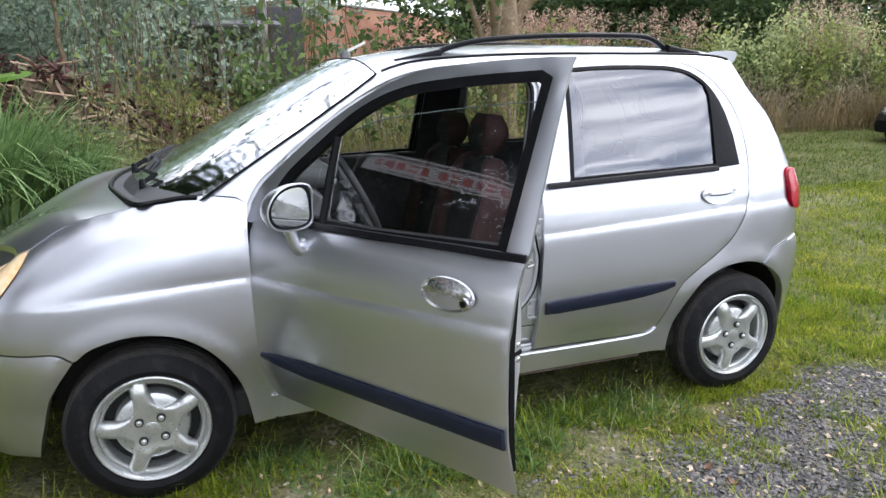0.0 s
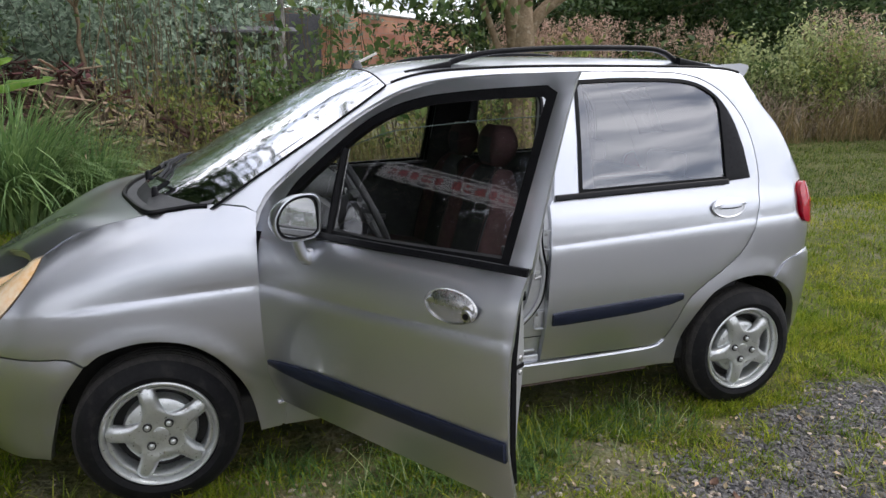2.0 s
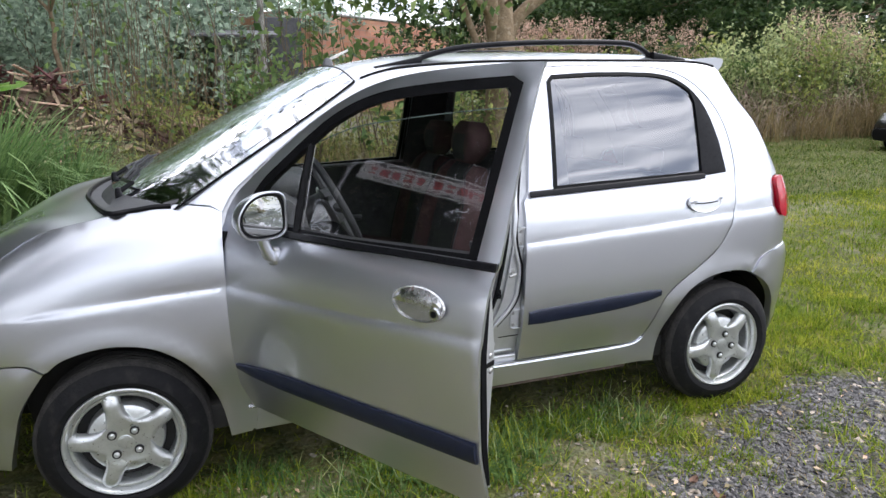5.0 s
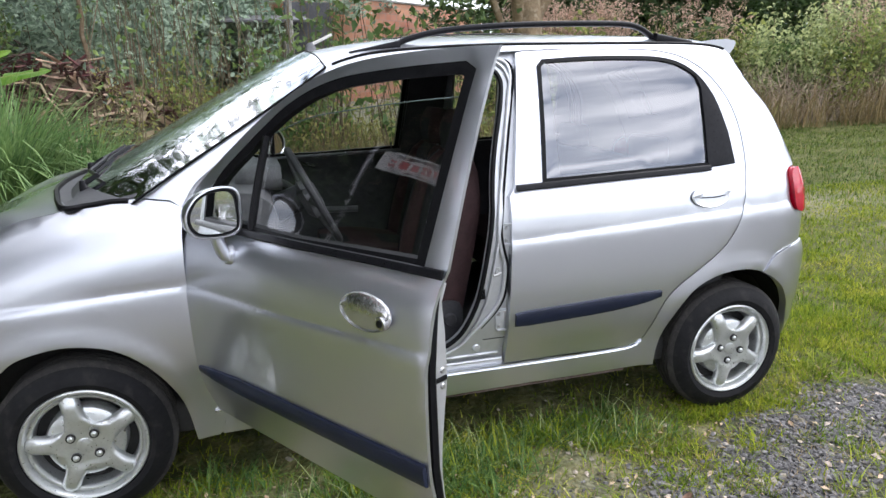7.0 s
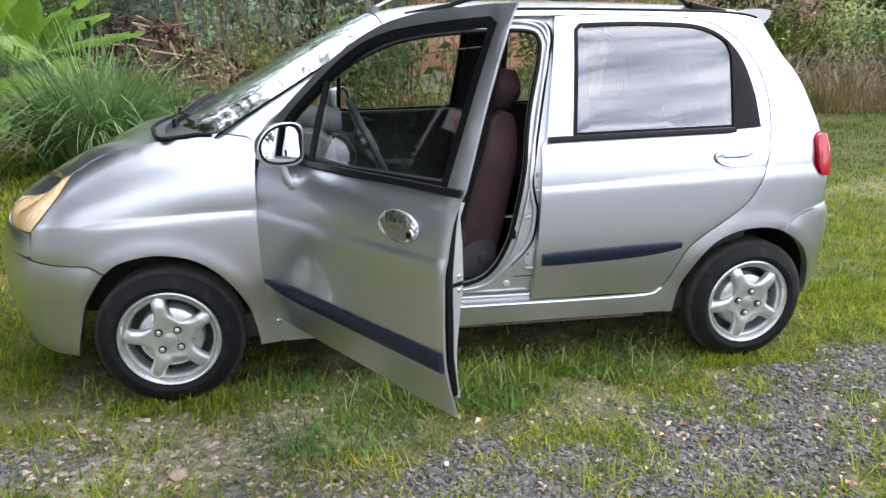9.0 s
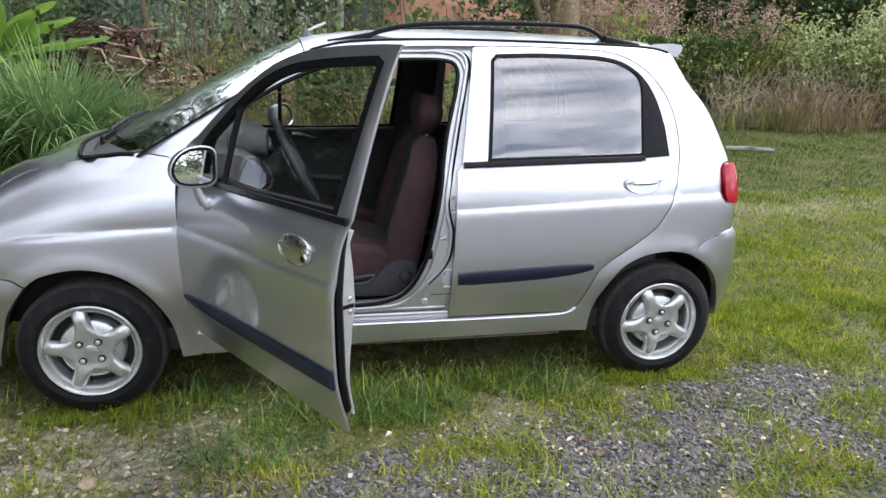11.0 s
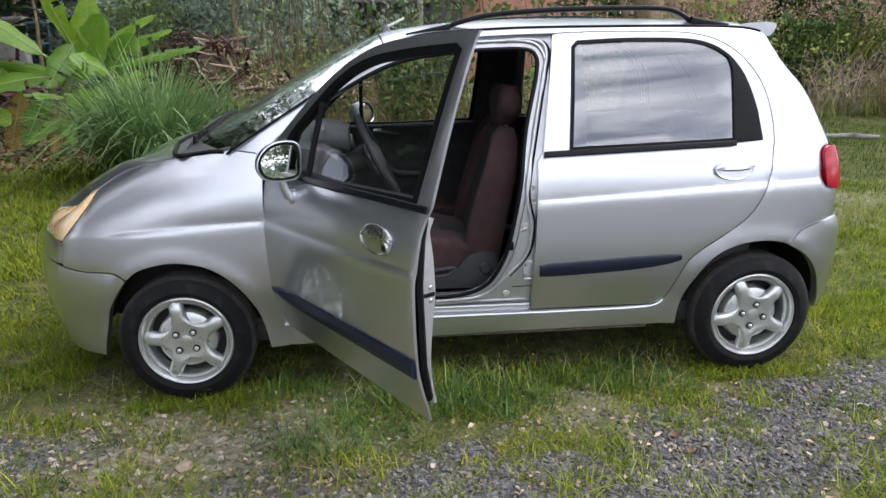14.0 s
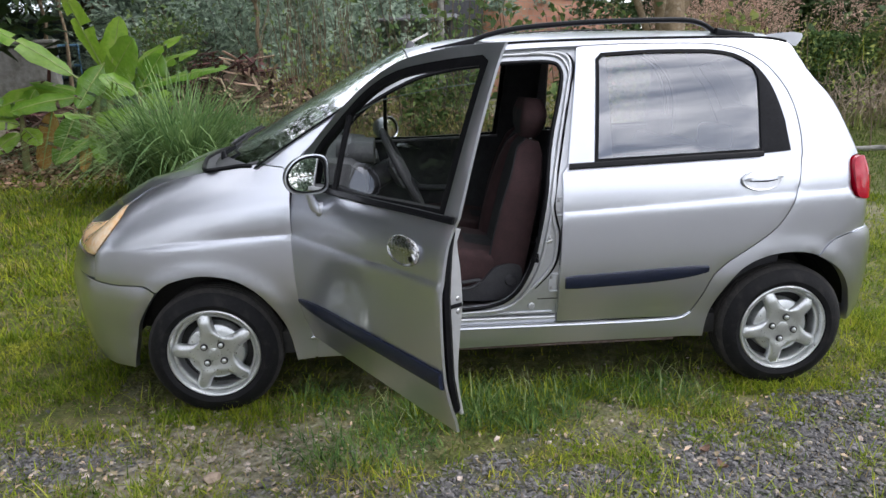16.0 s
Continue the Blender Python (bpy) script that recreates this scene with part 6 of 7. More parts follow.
def tree(x, y, h, trunk_r, crown_low, crown_r, clusters, leaves, size, mat, label, forks=4, lean=(0, 0), name="tree"):
    root = tagged(new(name), label, "tree")
    root.location = (x, y, float(land(x, y)) - 0.05)
    fork = h * crown_low * 0.75
    top = (lean[0], lean[1], fork)
    trunk = crooked((0, 0, 0), top, 0.04 * h * 0.3, 7)
    geos = [tube(trunk, [trunk_r * (1.35 if i == 0 else 1 - 0.06 * i) for i in range(7)], 10)]
    ends = []
    for k in range(forks):
        a = 2 * np.pi * k / forks + rng.uniform(-0.5, 0.5)
        e = (top[0] + crown_r * 0.6 * math.cos(a), top[1] + crown_r * 0.6 * math.sin(a), h * rng.uniform(0.62, 0.92))
        ln = crooked(top, e, 0.05 * h * 0.4, 6)
        geos.append(tube(ln, [trunk_r * 0.62 * (1 - 0.13 * i) for i in range(6)], 7))
        for j in range(3):
            q = ln[rng.integers(2, 6)]
            e2 = (q[0] + rng.normal(0, crown_r * 0.5), q[1] + rng.normal(0, crown_r * 0.5), q[2] + rng.uniform(-0.1, 0.3) * h * 0.5)
            l2 = crooked(q, e2, 0.08, 4)
            geos.append(tube(l2, [trunk_r * 0.25, trunk_r * 0.2, trunk_r * 0.14, trunk_r * 0.06], 5))
            ends.append(e2)
        ends.append(e)
    part("trunk", join(*geos), BARK, root, "brown trunk with limbs")
    ends = np.array(ends)
    cc = ends[rng.integers(0, len(ends), clusters)] + rng.normal(0, 1, (clusters, 3)) * np.array([crown_r * 0.42, crown_r * 0.42, h * (1 - crown_low) * 0.30])
    cc[:, 2] = np.maximum(cc[:, 2], h * crown_low * rng.uniform(0.8, 1.2, clusters))
    per = leaves // clusters
    c = np.repeat(cc, per, 0) + rng.normal(0, 1, (clusters * per, 3)) * np.array([0.34, 0.34, 0.24]) * max(0.8, h / 7)
    v, f = leaf_quads(c, size, up=0.9, hang=0.3)
    part("crown", fast("crown", v, f, mat), None, root, "crown of many small leaves")
    return root


# lemongrass behind the bonnet
def grass_clump(x, y, n, h, spread, mat, label, name="grass_clump", width=0.022, tufts=7):
    root = tagged(new(name), label, "grass clump")
    root.location = (x, y, float(land(x, y)) - 0.02)
    for k in range(tufts):
        m, tilt = n // tufts, 2 * np.pi * k / tufts
        r = spread * 0.13 * np.sqrt(rng.random(m))
        a = rng.uniform(0, 2 * np.pi, m)
        bx, by = r * np.cos(a) + 0.10 * spread * math.cos(tilt) * (k > 0), r * np.sin(a) + 0.10 * spread * math.sin(tilt) * (k > 0)
        out_a = np.where(rng.random(m) < 0.6, tilt + rng.normal(0, 0.7, m), a)
        hh = h * rng.uniform(0.55, 1.12, m)
        v, f = blades(bx, by, 0 * r, hh, width * rng.uniform(0.6, 1.3, m), rng.uniform(0.02, 0.40, m), out_a, 0.12 + 0.95 * rng.random(m) ** 1.3, segs=7)
        part("tuft", fast("tuft", v, f, mat, 3), None, root)
    return root


grass_clump(-1.60, 4.55, 1050, 1.66, 1.6, LEMON, "tall arching clump of green lemongrass", width=0.027)
grass_clump(-2.0, 4.9, 560, 1.35, 1.5, LEMON, "tall arching clump of green lemongrass", width=0.026)
grass_clump(-1.0, 5.0, 600, 1.25, 1.4, LEMON, "lower clump of green lemongrass", width=0.018)


# bananas
def banana_leaf(base, tip, width, arch, face, torn=2):
    """A broad leaf from base to tip: arched midrib, two blade halves folded up along it, wavy torn margins."""
    n = 20
    base, tip = Vector(base), Vector(tip)
    axis = tip - base
    L = axis.length
    side = axis.cross(Vector(face)).normalized()
    nrm = side.cross(axis).normalized()
    rib = [tuple(base + axis * t + Vector((0, 0, 2.0 * arch * L * t * (1 - t)))) for t in np.linspace(0, 1, n)]
    V, F = [], []
    tears = set(rng.integers(4, n - 3, torn).tolist())
    ph = rng.uniform(0, 6)
    for sgn in (-1, 1):
        o = len(V)
        for i, p in enumerate(rib):
            t = i / (n - 1)
            w = 0.5 * width * (max(0.0, math.sin(math.pi * min(1, (t - 0.08) / 0.92) ** 0.85)) ** 0.5 if t > 0.08 else 0.02)
            w *= 1 + 0.06 * math.sin(9 * t + ph) + 0.05 * math.sin(23 * t + 2 * ph)
            for k in range(5):
                q = k / 4
                d = side * (sgn * w * q) + nrm * (0.26 * w * q - 0.40 * w * q * q + 0.010 * q * math.sin(16 * t + ph + sgn))
                V.append((p[0] + d.x, p[1] + d.y, p[2] + d.z))
        for i in range(n - 1):
            if i in tears and sgn == (1 if i % 2 else -1):
                continue
            for k in range(4):
                a = o + i * 5 + k
                F.append((a, a + 1, a + 6, a + 5) if sgn > 0 else (a, a + 5, a + 6, a + 1))
    return (V, F), rib


def banana_plant(x, y, stems, leaves, label):
    """Stems as (foot x, foot y, top x, top y, top z, radius); leaves as (base, tip, width, arch, face, withered)."""
    root = tagged(new("banana_plant"), label, "banana plant")
    root.location = (x, y, float(land(x, y)) - 0.02)
    for ax, ay, bx, by, bz, r in stems:
        part("stem", tube([(ax, ay, -0.05), (ax + 0.3 * (bx - ax), ay + 0.3 * (by - ay), bz * 0.35), (ax + 0.7 * (bx - ax), ay + 0.7 * (by - ay), bz * 0.75), (bx, by, bz)], [r * 1.3, r, r * 0.75, r * 0.4], 12), BANANA_STEM, root, "layered green-brown stem")
    for base, tip, width, arch, face, dry in leaves:
        geo, rib = banana_leaf(base, tip, width, arch, face)
        lf = part("leaf", geo, BANANA_DRY if dry else BANANA, root, "withered brown leaf" if dry else "broad green leaf", angle=80)
        part("midrib", tube(rib, [0.014 * (1 - 0.9 * i / 19) + 0.002 for i in range(20)], 6), BANANA_RIB, lf)
    return root


UPF, FRONT, OVER, AWAY = (0.1, -0.8, 0.6), (0.2, -1.0, 0.15), (0.0, -0.45, 0.9), (-0.5, -0.7, 0.3)
banana_plant(-3.45, 6.6, [(-0.10, -0.1, 0.20, 0.0, 1.15, 0.075), (0.14, 0.1, 0.33, 0.1, 1.30, 0.06)], [
    ((0.30, 0.0, 1.40), (-0.08, -0.10, 2.48), 0.36, 0.00, AWAY, 0), ((0.27, 0.10, 1.15), (0.56, 0.10, 2.10), 0.38, 0.00, FRONT, 0),
    ((0.18, 0.0, 1.00), (0.84, -0.30, 1.80), 0.58, 0.02, UPF, 0), ((0.32, 0.0, 1.50), (0.02, -0.35, 0.92), 0.32, 0.03, FRONT, 0),
    ((0.50, 0.1, 1.35), (1.36, 0.10, 1.83), 0.34, 0.07, OVER, 0), ((0.45, 0.2, 1.20), (1.48, 0.35, 1.64), 0.32, 0.08, OVER, 0)],
    "banana plant with broad arching green leaves")
banana_plant(-3.70, 6.7, [(0.0, 0.0, 0.20, 0.0, 1.20, 0.065)], [
    ((0.15, 0.0, 1.30), (-0.85, -0.15, 2.00), 0.36, 0.06, OVER, 0), ((0.18, -0.1, 1.05), (-0.62, -0.40, 0.90), 0.28, 0.09, UPF, 0),
    ((0.25, 0.0, 1.08), (-0.55, 0.10, 1.27), 0.22, 0.05, OVER, 0), ((-0.10, 0.1, 1.10), (-1.10, -0.10, 0.88), 0.42, 0.12, UPF, 0),
    ((0.10, -0.1, 0.86), (-0.24, -0.22, 0.16), 0.30, 0.02, FRONT, 0), ((-0.25, 0.0, 0.92), (-0.54, 0.0, 0.06), 0.27, 0.02, FRONT, 1)],
    "banana plant with a withered leaf hanging down")
banana_plant(-3.30, 6.2, [(0.0, 0.0, 0.10, 0.0, 0.75, 0.045)], [
    ((0.08, 0.0, 0.80), (-0.32, -0.20, 0.86), 0.16, 0.06, OVER, 0), ((0.10, 0.0, 0.84), (0.56, -0.25, 0.72), 0.30, 0.10, UPF, 0),
    ((0.05, 0.0, 0.55), (-0.36, -0.25, 0.25), 0.17, 0.08, UPF, 0), ((0.05, 0.0, 0.60), (0.22, -0.25, 0.22), 0.20, 0.08, UPF, 0), ((0.02, 0.0, 0.62), (-0.12, -0.1, 0.10), 0.18, 0.02, FRONT, 1)],
    "young banana shoot among its parents")
banana_plant(-2.65, 6.35, [(0.0, 0.0, 0.02, 0.0, 1.10, 0.065)], [
    ((0.02, 0.0, 1.15), (1.22, -0.05, 1.40), 0.28, 0.05, OVER, 0), ((-0.05, 0.05, 1.05), (0.36, 0.0, 1.58), 0.42, 0.02, UPF, 0),
    ((0.0, 0.0, 1.08), (-0.35, -0.35, 1.30), 0.30, 0.10, UPF, 0), ((0.02, 0.0, 1.0), (0.55, -0.4, 0.95), 0.34, 0.14, UPF, 0), ((0.0, 0.0, 0.9), (-0.45, -0.3, 0.60), 0.28, 0.10, UPF, 0)],
    "young banana plant with a leaf held level")
banana_plant(-4.42, 6.7, [(-0.02, 0.0, 0.04, 0.0, 0.85, 0.05)], [
    ((0.02, 0.0, 0.70), (-0.45, -0.2, 0.80), 0.24, 0.10, UPF, 0), ((0.02, 0.0, 0.66), (0.35, -0.25, 0.45), 0.24, 0.10, UPF, 0), ((0.03, 0.0, 0.8), (-0.35, -0.1, 1.10), 0.26, 0.05, UPF, 0),
    ((0.03, 0.0, 0.82), (0.28, 0.0, 1.18), 0.24, 0.04, FRONT, 0), ((0.0, 0.0, 0.6), (-0.40, -0.2, 0.30), 0.26, 0.10, UPF, 0)],
    "small banana sucker with green leaves")

# weeds and thin saplings in a thicket
def thicket(n, box, h0, h1, per, size, leaf_mat, label):
    x, y = scatter(n, *box)
    geos, cs = [], []
    for a, b in zip(x, y):
        h = rng.uniform(h0, h1)
        z = float(land(a, b)) - 0.03
        p = crooked((a, b, z), (a + rng.normal(0, 0.12 * h), b + rng.normal(0, 0.12 * h), z + h), 0.03 * h)
        geos.append(tube(p, [0.011, 0.010, 0.008, 0.006, 0.003], 4, False))
        pa = np.array(p)
        t = 0.42 + 0.58 * rng.random(per) ** 0.7
        cs.append(np.stack([np.interp(t, np.linspace(0, 1, 5), pa[:, i]) for i in range(3)], 1) + rng.normal(0, 0.13, (per, 3)))
    stems = part("weed_stems", join(*geos), TWIG)
    tagged(stems, "thin bare stems of a weed thicket", "weeds", kind="stuff")
    v, f = leaf_quads(np.concatenate(cs), size, hang=0.4)
    tagged(new("weed_leaves", fast("weed_leaves", v, f, leaf_mat)), label, "weeds", kind="stuff")


thicket(75, (-1.1, 2.0, 5.7, 9.0), 1.3, 3.2, 7, 0.10, LEAF, "sparse yellow-green weed leaves")
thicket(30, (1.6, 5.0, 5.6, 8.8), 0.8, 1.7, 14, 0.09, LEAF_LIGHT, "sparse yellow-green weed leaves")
thicket(130, (-1.3, 4.6, 5.8, 8.4), 0.35, 1.15, 26, 0.075, OLIVE, "low yellow-green ferny weeds")
thicket(22, (-1.2, 1.5, 7.5, 10.5), 1.4, 2.6, 22, 0.13, LEAF_HAZE, "weed leaves tinted with haze blue-green")
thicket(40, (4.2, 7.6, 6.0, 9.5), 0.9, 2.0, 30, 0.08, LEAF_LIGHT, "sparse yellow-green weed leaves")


def tall_grass(n, box, h0, h1, width, mat, label):
    x, y = scatter(n, *box)
    k = rng.random(n) < np.clip(value_noise(x, y, 0.8, 12) * 1.6 - 0.2, 0.05, 1)
    x, y = x[k], y[k]
    m = len(x)
    v, f = blades(x, y, land(x, y) - 0.02, rng.uniform(h0, h1, m), width * rng.uniform(0.6, 1.4, m), rng.uniform(0.05, 0.6, m), rng.uniform(0, 2 * np.pi, m), rng.uniform(0, 0.5, m), segs=3)
    tagged(new("tall_grass", fast("tall_grass", v, f, mat, 3)), label, "grass", kind="stuff")


tall_grass(8000, (-0.6, 6.0, 5.2, 7.6), 0.3, 0.85, 0.012, DRYGRASS, "tall dry grass behind the car")
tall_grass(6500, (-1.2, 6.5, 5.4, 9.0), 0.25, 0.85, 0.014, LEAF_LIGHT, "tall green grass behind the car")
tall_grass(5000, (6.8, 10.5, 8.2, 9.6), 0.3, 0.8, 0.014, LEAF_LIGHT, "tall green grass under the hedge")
tall_grass(6000, (9.5, 16.0, 8.0, 9.4), 0.4, 1.2, 0.016, DRYGRASS, "tall dry stalks under the bushes")

# shrubs in front of the brick building and round the tree
for sx, sy, sh, sr, st, lv, sz, mt, lb in (
        (1.25, 6.2, 1.75, 0.55, 9, 900, 0.12, LEAF, "leafy green shrub among weeds"),
        (1.85, 6.6, 2.4, 0.6, 7, 190, 0.15, LEAF, "open shrub with broad leaves"),
        (2.6, 6.4, 2.7, 0.7, 6, 150, 0.16, LEAF, "open shrub with broad leaves"),
        (3.4, 6.8, 2.5, 0.6, 7, 190, 0.14, LEAF, "open shrub with broad leaves"),
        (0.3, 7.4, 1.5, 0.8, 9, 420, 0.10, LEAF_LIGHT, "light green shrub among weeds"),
        (-0.5, 9.8, 2.4, 0.8, 9, 900, 0.13, LEAF_HAZE, "green shrub among weeds"),
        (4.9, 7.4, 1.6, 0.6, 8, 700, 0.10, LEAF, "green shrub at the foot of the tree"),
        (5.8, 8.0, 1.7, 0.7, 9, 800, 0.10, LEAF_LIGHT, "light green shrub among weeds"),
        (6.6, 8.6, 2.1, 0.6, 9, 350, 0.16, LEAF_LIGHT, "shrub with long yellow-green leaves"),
        (-2.0, 10.4, 2.6, 0.9, 9, 900, 0.14, LEAF_HAZE, "green shrub behind the wood pile"),
        (-3.1, 9.9, 2.0, 0.8, 9, 900, 0.12, LEAF, "leafy green shrub among weeds")):
    shrub(sx, sy, sh, sr, st, lv, sz, mt, lb, hang=0.5, group="shrubs of the thicket", ratio=0.62 if sz > 0.14 else 0.5)

# hedge with dry vines, and the bushes beyond it
def hedge(x0, x1, y, depth, h, n, mat, label):
    root = tagged(new("hedge"), label, "hedge")
    root.location = ((x0 + x1) / 2, y, float(land((x0 + x1) / 2, y)))
    L = x1 - x0
    u = rng.uniform(-L / 2, L / 2, n)
    face = rng.random(n)
    yy = np.where(face < 0.6, -depth / 2 + rng.exponential(0.08, n), rng.uniform(-depth / 2, depth / 2, n))
    top = h * (0.92 + 0.12 * value_noise(u, yy, 0.5, 13))
    zz = np.where(face < 0.6, top * rng.random(n) ** 0.8, top - rng.exponential(0.07, n))
    c = np.stack([u, yy + rng.normal(0, 0.03, n), np.maximum(zz, 0.05)], 1)
    v, f = leaf_quads(c, 0.075, ratio=0.6, hang=0.4)
    part("foliage", fast("hedge_leaves", v, f, mat), None, root)
    stems = [tube(crooked((a, rng.uniform(-0.2, 0.2) * depth, 0), (a + rng.normal(0, 0.2), rng.uniform(-0.3, 0.3) * depth, h * 0.9), 0.08), [0.02, 0.018, 0.014, 0.01, 0.006], 5) for a in np.linspace(-L / 2, L / 2, int(L * 7))]
    part("stem", join(*stems), TWIG, root)
    return root


hedge(6.9, 9.1, 9.0, 0.8, 1.55, 9000, LEAF_HEDGE, "clipped green garden hedge")
hedge(9.0, 15.0, 9.1, 0.7, 1.5, 3800, LEAF, "thin hedge with bare dry vines")
vines = []
for _ in range(520):
    a = 8.45 + 6.5 * rng.random() ** 1.4
    vines.append(tube(crooked((a, 8.55 + rng.normal(0, 0.06), float(land(a, 8.6))), (a + rng.normal(0, 0.5), 8.6 + rng.normal(0, 0.08), rng.uniform(0.4, 1.35)), 0.14, 6), [0.012, 0.010, 0.009, 0.008, 0.006, 0.003], 4, False))
tagged(part("dry_vines", join(*vines), surface("dry_vine", (0.26, 0.20, 0.14), (0.44, 0.36, 0.27), 6, 0.9, per_piece=0.3, island=True)), "tangle of dry brown vines on the hedge", "vines", kind="stuff")
for sx, sy, sh, sr, lv, mt in ((9.6, 9.6, 2.0, 0.8, 2000, LEAF_LIGHT), (10.6, 9.2, 2.1, 0.8, 2000, BUSH_HAZE), (11.6, 9.4, 2.4, 0.9, 2400, BUSH_HAZE), (12.5, 9.0, 2.1, 0.8, 2000, LEAF_LIGHT), (13.6, 9.4, 2.4, 0.9, 2200, BUSH_HAZE), (14.8, 9.2, 2.1, 0.9, 2000, LEAF_LIGHT)):
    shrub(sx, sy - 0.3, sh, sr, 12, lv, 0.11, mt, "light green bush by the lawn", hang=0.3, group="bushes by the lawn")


def plumes(n, box, h0, h1, label):
    x, y = scatter(n, *box)
    stalk, cs = [], []
    for a, b in zip(x, y):
        h, z = rng.uniform(h0, h1), float(land(a, b))
        p = crooked((a, b, z), (a + rng.normal(0, 0.15), b + rng.normal(0, 0.15), z + h), 0.03, 5)
        stalk.append(tube(p, [0.006, 0.005, 0.004, 0.004, 0.002], 3, False))
        t = rng.random(46)
        pa = np.array(p)
        c = np.stack([np.interp(0.68 + 0.36 * t, np.linspace(0, 1, 5), pa[:, i]) for i in range(3)], 1) + rng.normal(0, 1, (46, 3)) * (0.11 * (1 - t) + 0.02)[:, None]
        cs.append(c)
    v, f = leaf_quads(np.concatenate(cs), 0.06, ratio=0.3)
    tagged(new("grass_plumes", fast("grass_plumes", v, f, PLUME)), label, "plumes", kind="stuff")
    tagged(part("plume_stalks", join(*stalk), TWIG), "dry stalks of plume grass", "stalks", kind="stuff")


tall_grass(520, (7.5, 9.9, 9.15, 9.75), 1.65, 2.15, 0.030, LAWN_TUFT, "bright yellow-green grass blades over the hedge")
for sx, sy, sh in ((7.6, 11.4, 2.9), (9.6, 11.8, 3.2), (11.2, 11.6, 3.0), (12.8, 11.9, 3.2), (14.6, 11.7, 3.1)):
    shrub(sx, sy, sh, 1.1, 12, 2600, 0.17, LEAF_DEEP, "dense dark green bush behind the hedge", low=0.05, hang=0.3, group="bushes behind the hedge")
plumes(210, (5.4, 7.7, 8.85, 9.5), 1.75, 2.3, "pinkish buff grass plumes over the hedge")
plumes(70, (8.6, 10.0, 8.7, 9.6), 1.6, 2.3, "pinkish buff grass plumes among the bushes")
plumes(90, (12.6, 14.6, 8.6, 9.6), 1.6, 2.6, "pinkish buff grass plumes among the bushes")

# trees
def forked_tree(x, y):
    root = tagged(new("tree"), "broad-leaved tree with a forked pale brown trunk", "tree")
    root.location = (x, y, float(land(x, y)) - 0.05)
    limbs = [([(0, 0, 0), (-0.02, 0.02, 0.7), (0.01, 0, 1.5), (0.02, 0, 2.15), (0.04, 0.03, 2.7), (0.15, 0.1, 4.4), (0.3, 0.3, 6.6)], [0.30, 0.235, 0.21, 0.205, 0.15, 0.10, 0.04]),
             ([(-0.09, -0.03, 1.7), (-0.15, -0.05, 2.2), (-0.20, -0.05, 2.8), (-0.35, 0.1, 4.3), (-0.8, 0.2, 6.0)], [0.10, 0.105, 0.095, 0.07, 0.03]),
             ([(0.08, -0.02, 2.0), (0.30, -0.08, 2.38), (0.78, -0.18, 2.76), (1.5, -0.4, 3.5), (2.2, -0.5, 4.8)], [0.11, 0.095, 0.085, 0.06, 0.025]),
             ([(-0.18, -0.05, 2.35), (-0.8, -0.15, 2.85), (-1.5, -0.2, 2.95), (-2.2, -0.3, 2.85), (-2.9, -0.4, 2.65)], [0.06, 0.04, 0.03, 0.02, 0.008]),
             ([(-0.12, 0.05, 1.35), (-0.44, 0.05, 2.15), (-0.68, 0.05, 2.7), (-1.2, 0.15, 3.7), (-1.7, 0.1, 4.6)], [0.055, 0.05, 0.045, 0.035, 0.015])]
    geos, ends = [], []
    for pts, rad in limbs:
        line = smooth_line(pts, 4)
        geos.append(tube(line, [float(np.interp(i / 4, range(len(rad)), rad)) for i in range(len(line))], 12))
        for _ in range(6):
            q = np.array(line[rng.integers(len(line) * 3 // 5, len(line))])
            if q[2] < 2.4:
                continue
            e = q + np.array([rng.normal(0, 0.8), rng.normal(0, 0.8), rng.uniform(-0.2, 1.0)])
            geos.append(tube(crooked(q, e, 0.06, 5), [0.035, 0.028, 0.02, 0.014, 0.006], 6))
            ends.append(e)
    part("trunk", join(*geos), BARK, root, "pale brown trunk with forking limbs", angle=60)
    ends = np.array(ends)
    cc = ends[rng.integers(0, len(ends), 60)] + rng.normal(0, 1, (60, 3)) * np.array([0.7, 0.7, 0.5])
    cc[:, 2] = np.maximum(cc[:, 2], rng.uniform(2.75, 3.4, 60))
    c = np.repeat(cc, 70, 0) + rng.normal(0, 1, (4200, 3)) * np.array([0.36, 0.36, 0.26])
    t = rng.random(330)
    low = np.stack([-0.5 - 2.4 * t, -0.15 - 0.25 * t, 2.92 - 0.25 * t], 1) + rng.normal(0, 1, (330, 3)) * np.array([0.12, 0.25, 0.20])
    c = np.concatenate([c, low])
    v, f = leaf_quads(c, 0.18, hang=0.8, ratio=0.55)
    part("crown", fast("crown", v, f, LEAF), None, root, "crown of many small leaves")


forked_tree(4.76, 7.0)
tree(-1.55, 9.2, 3.5, 0.045, 0.6, 0.8, 24, 1400, 0.12, LEAF, "slender tree behind the wood pile", forks=4)
back = [tree(-3.4, 16.0, 4.4, 0.16, 0.20, 2.3, 120, 8000, 0.25, LEAF_HAZE, "dense leafy tree tinted with haze blue-green"),
        tree(-1.0, 15.0, 4.2, 0.14, 0.22, 2.2, 120, 8000, 0.24, LEAF_HAZE, "dense leafy tree tinted with haze blue-green"),
        tree(8.6, 13.5, 6.0, 0.18, 0.16, 2.6, 130, 8500, 0.25, LEAF_DEEP, "dense green leafy tree")]
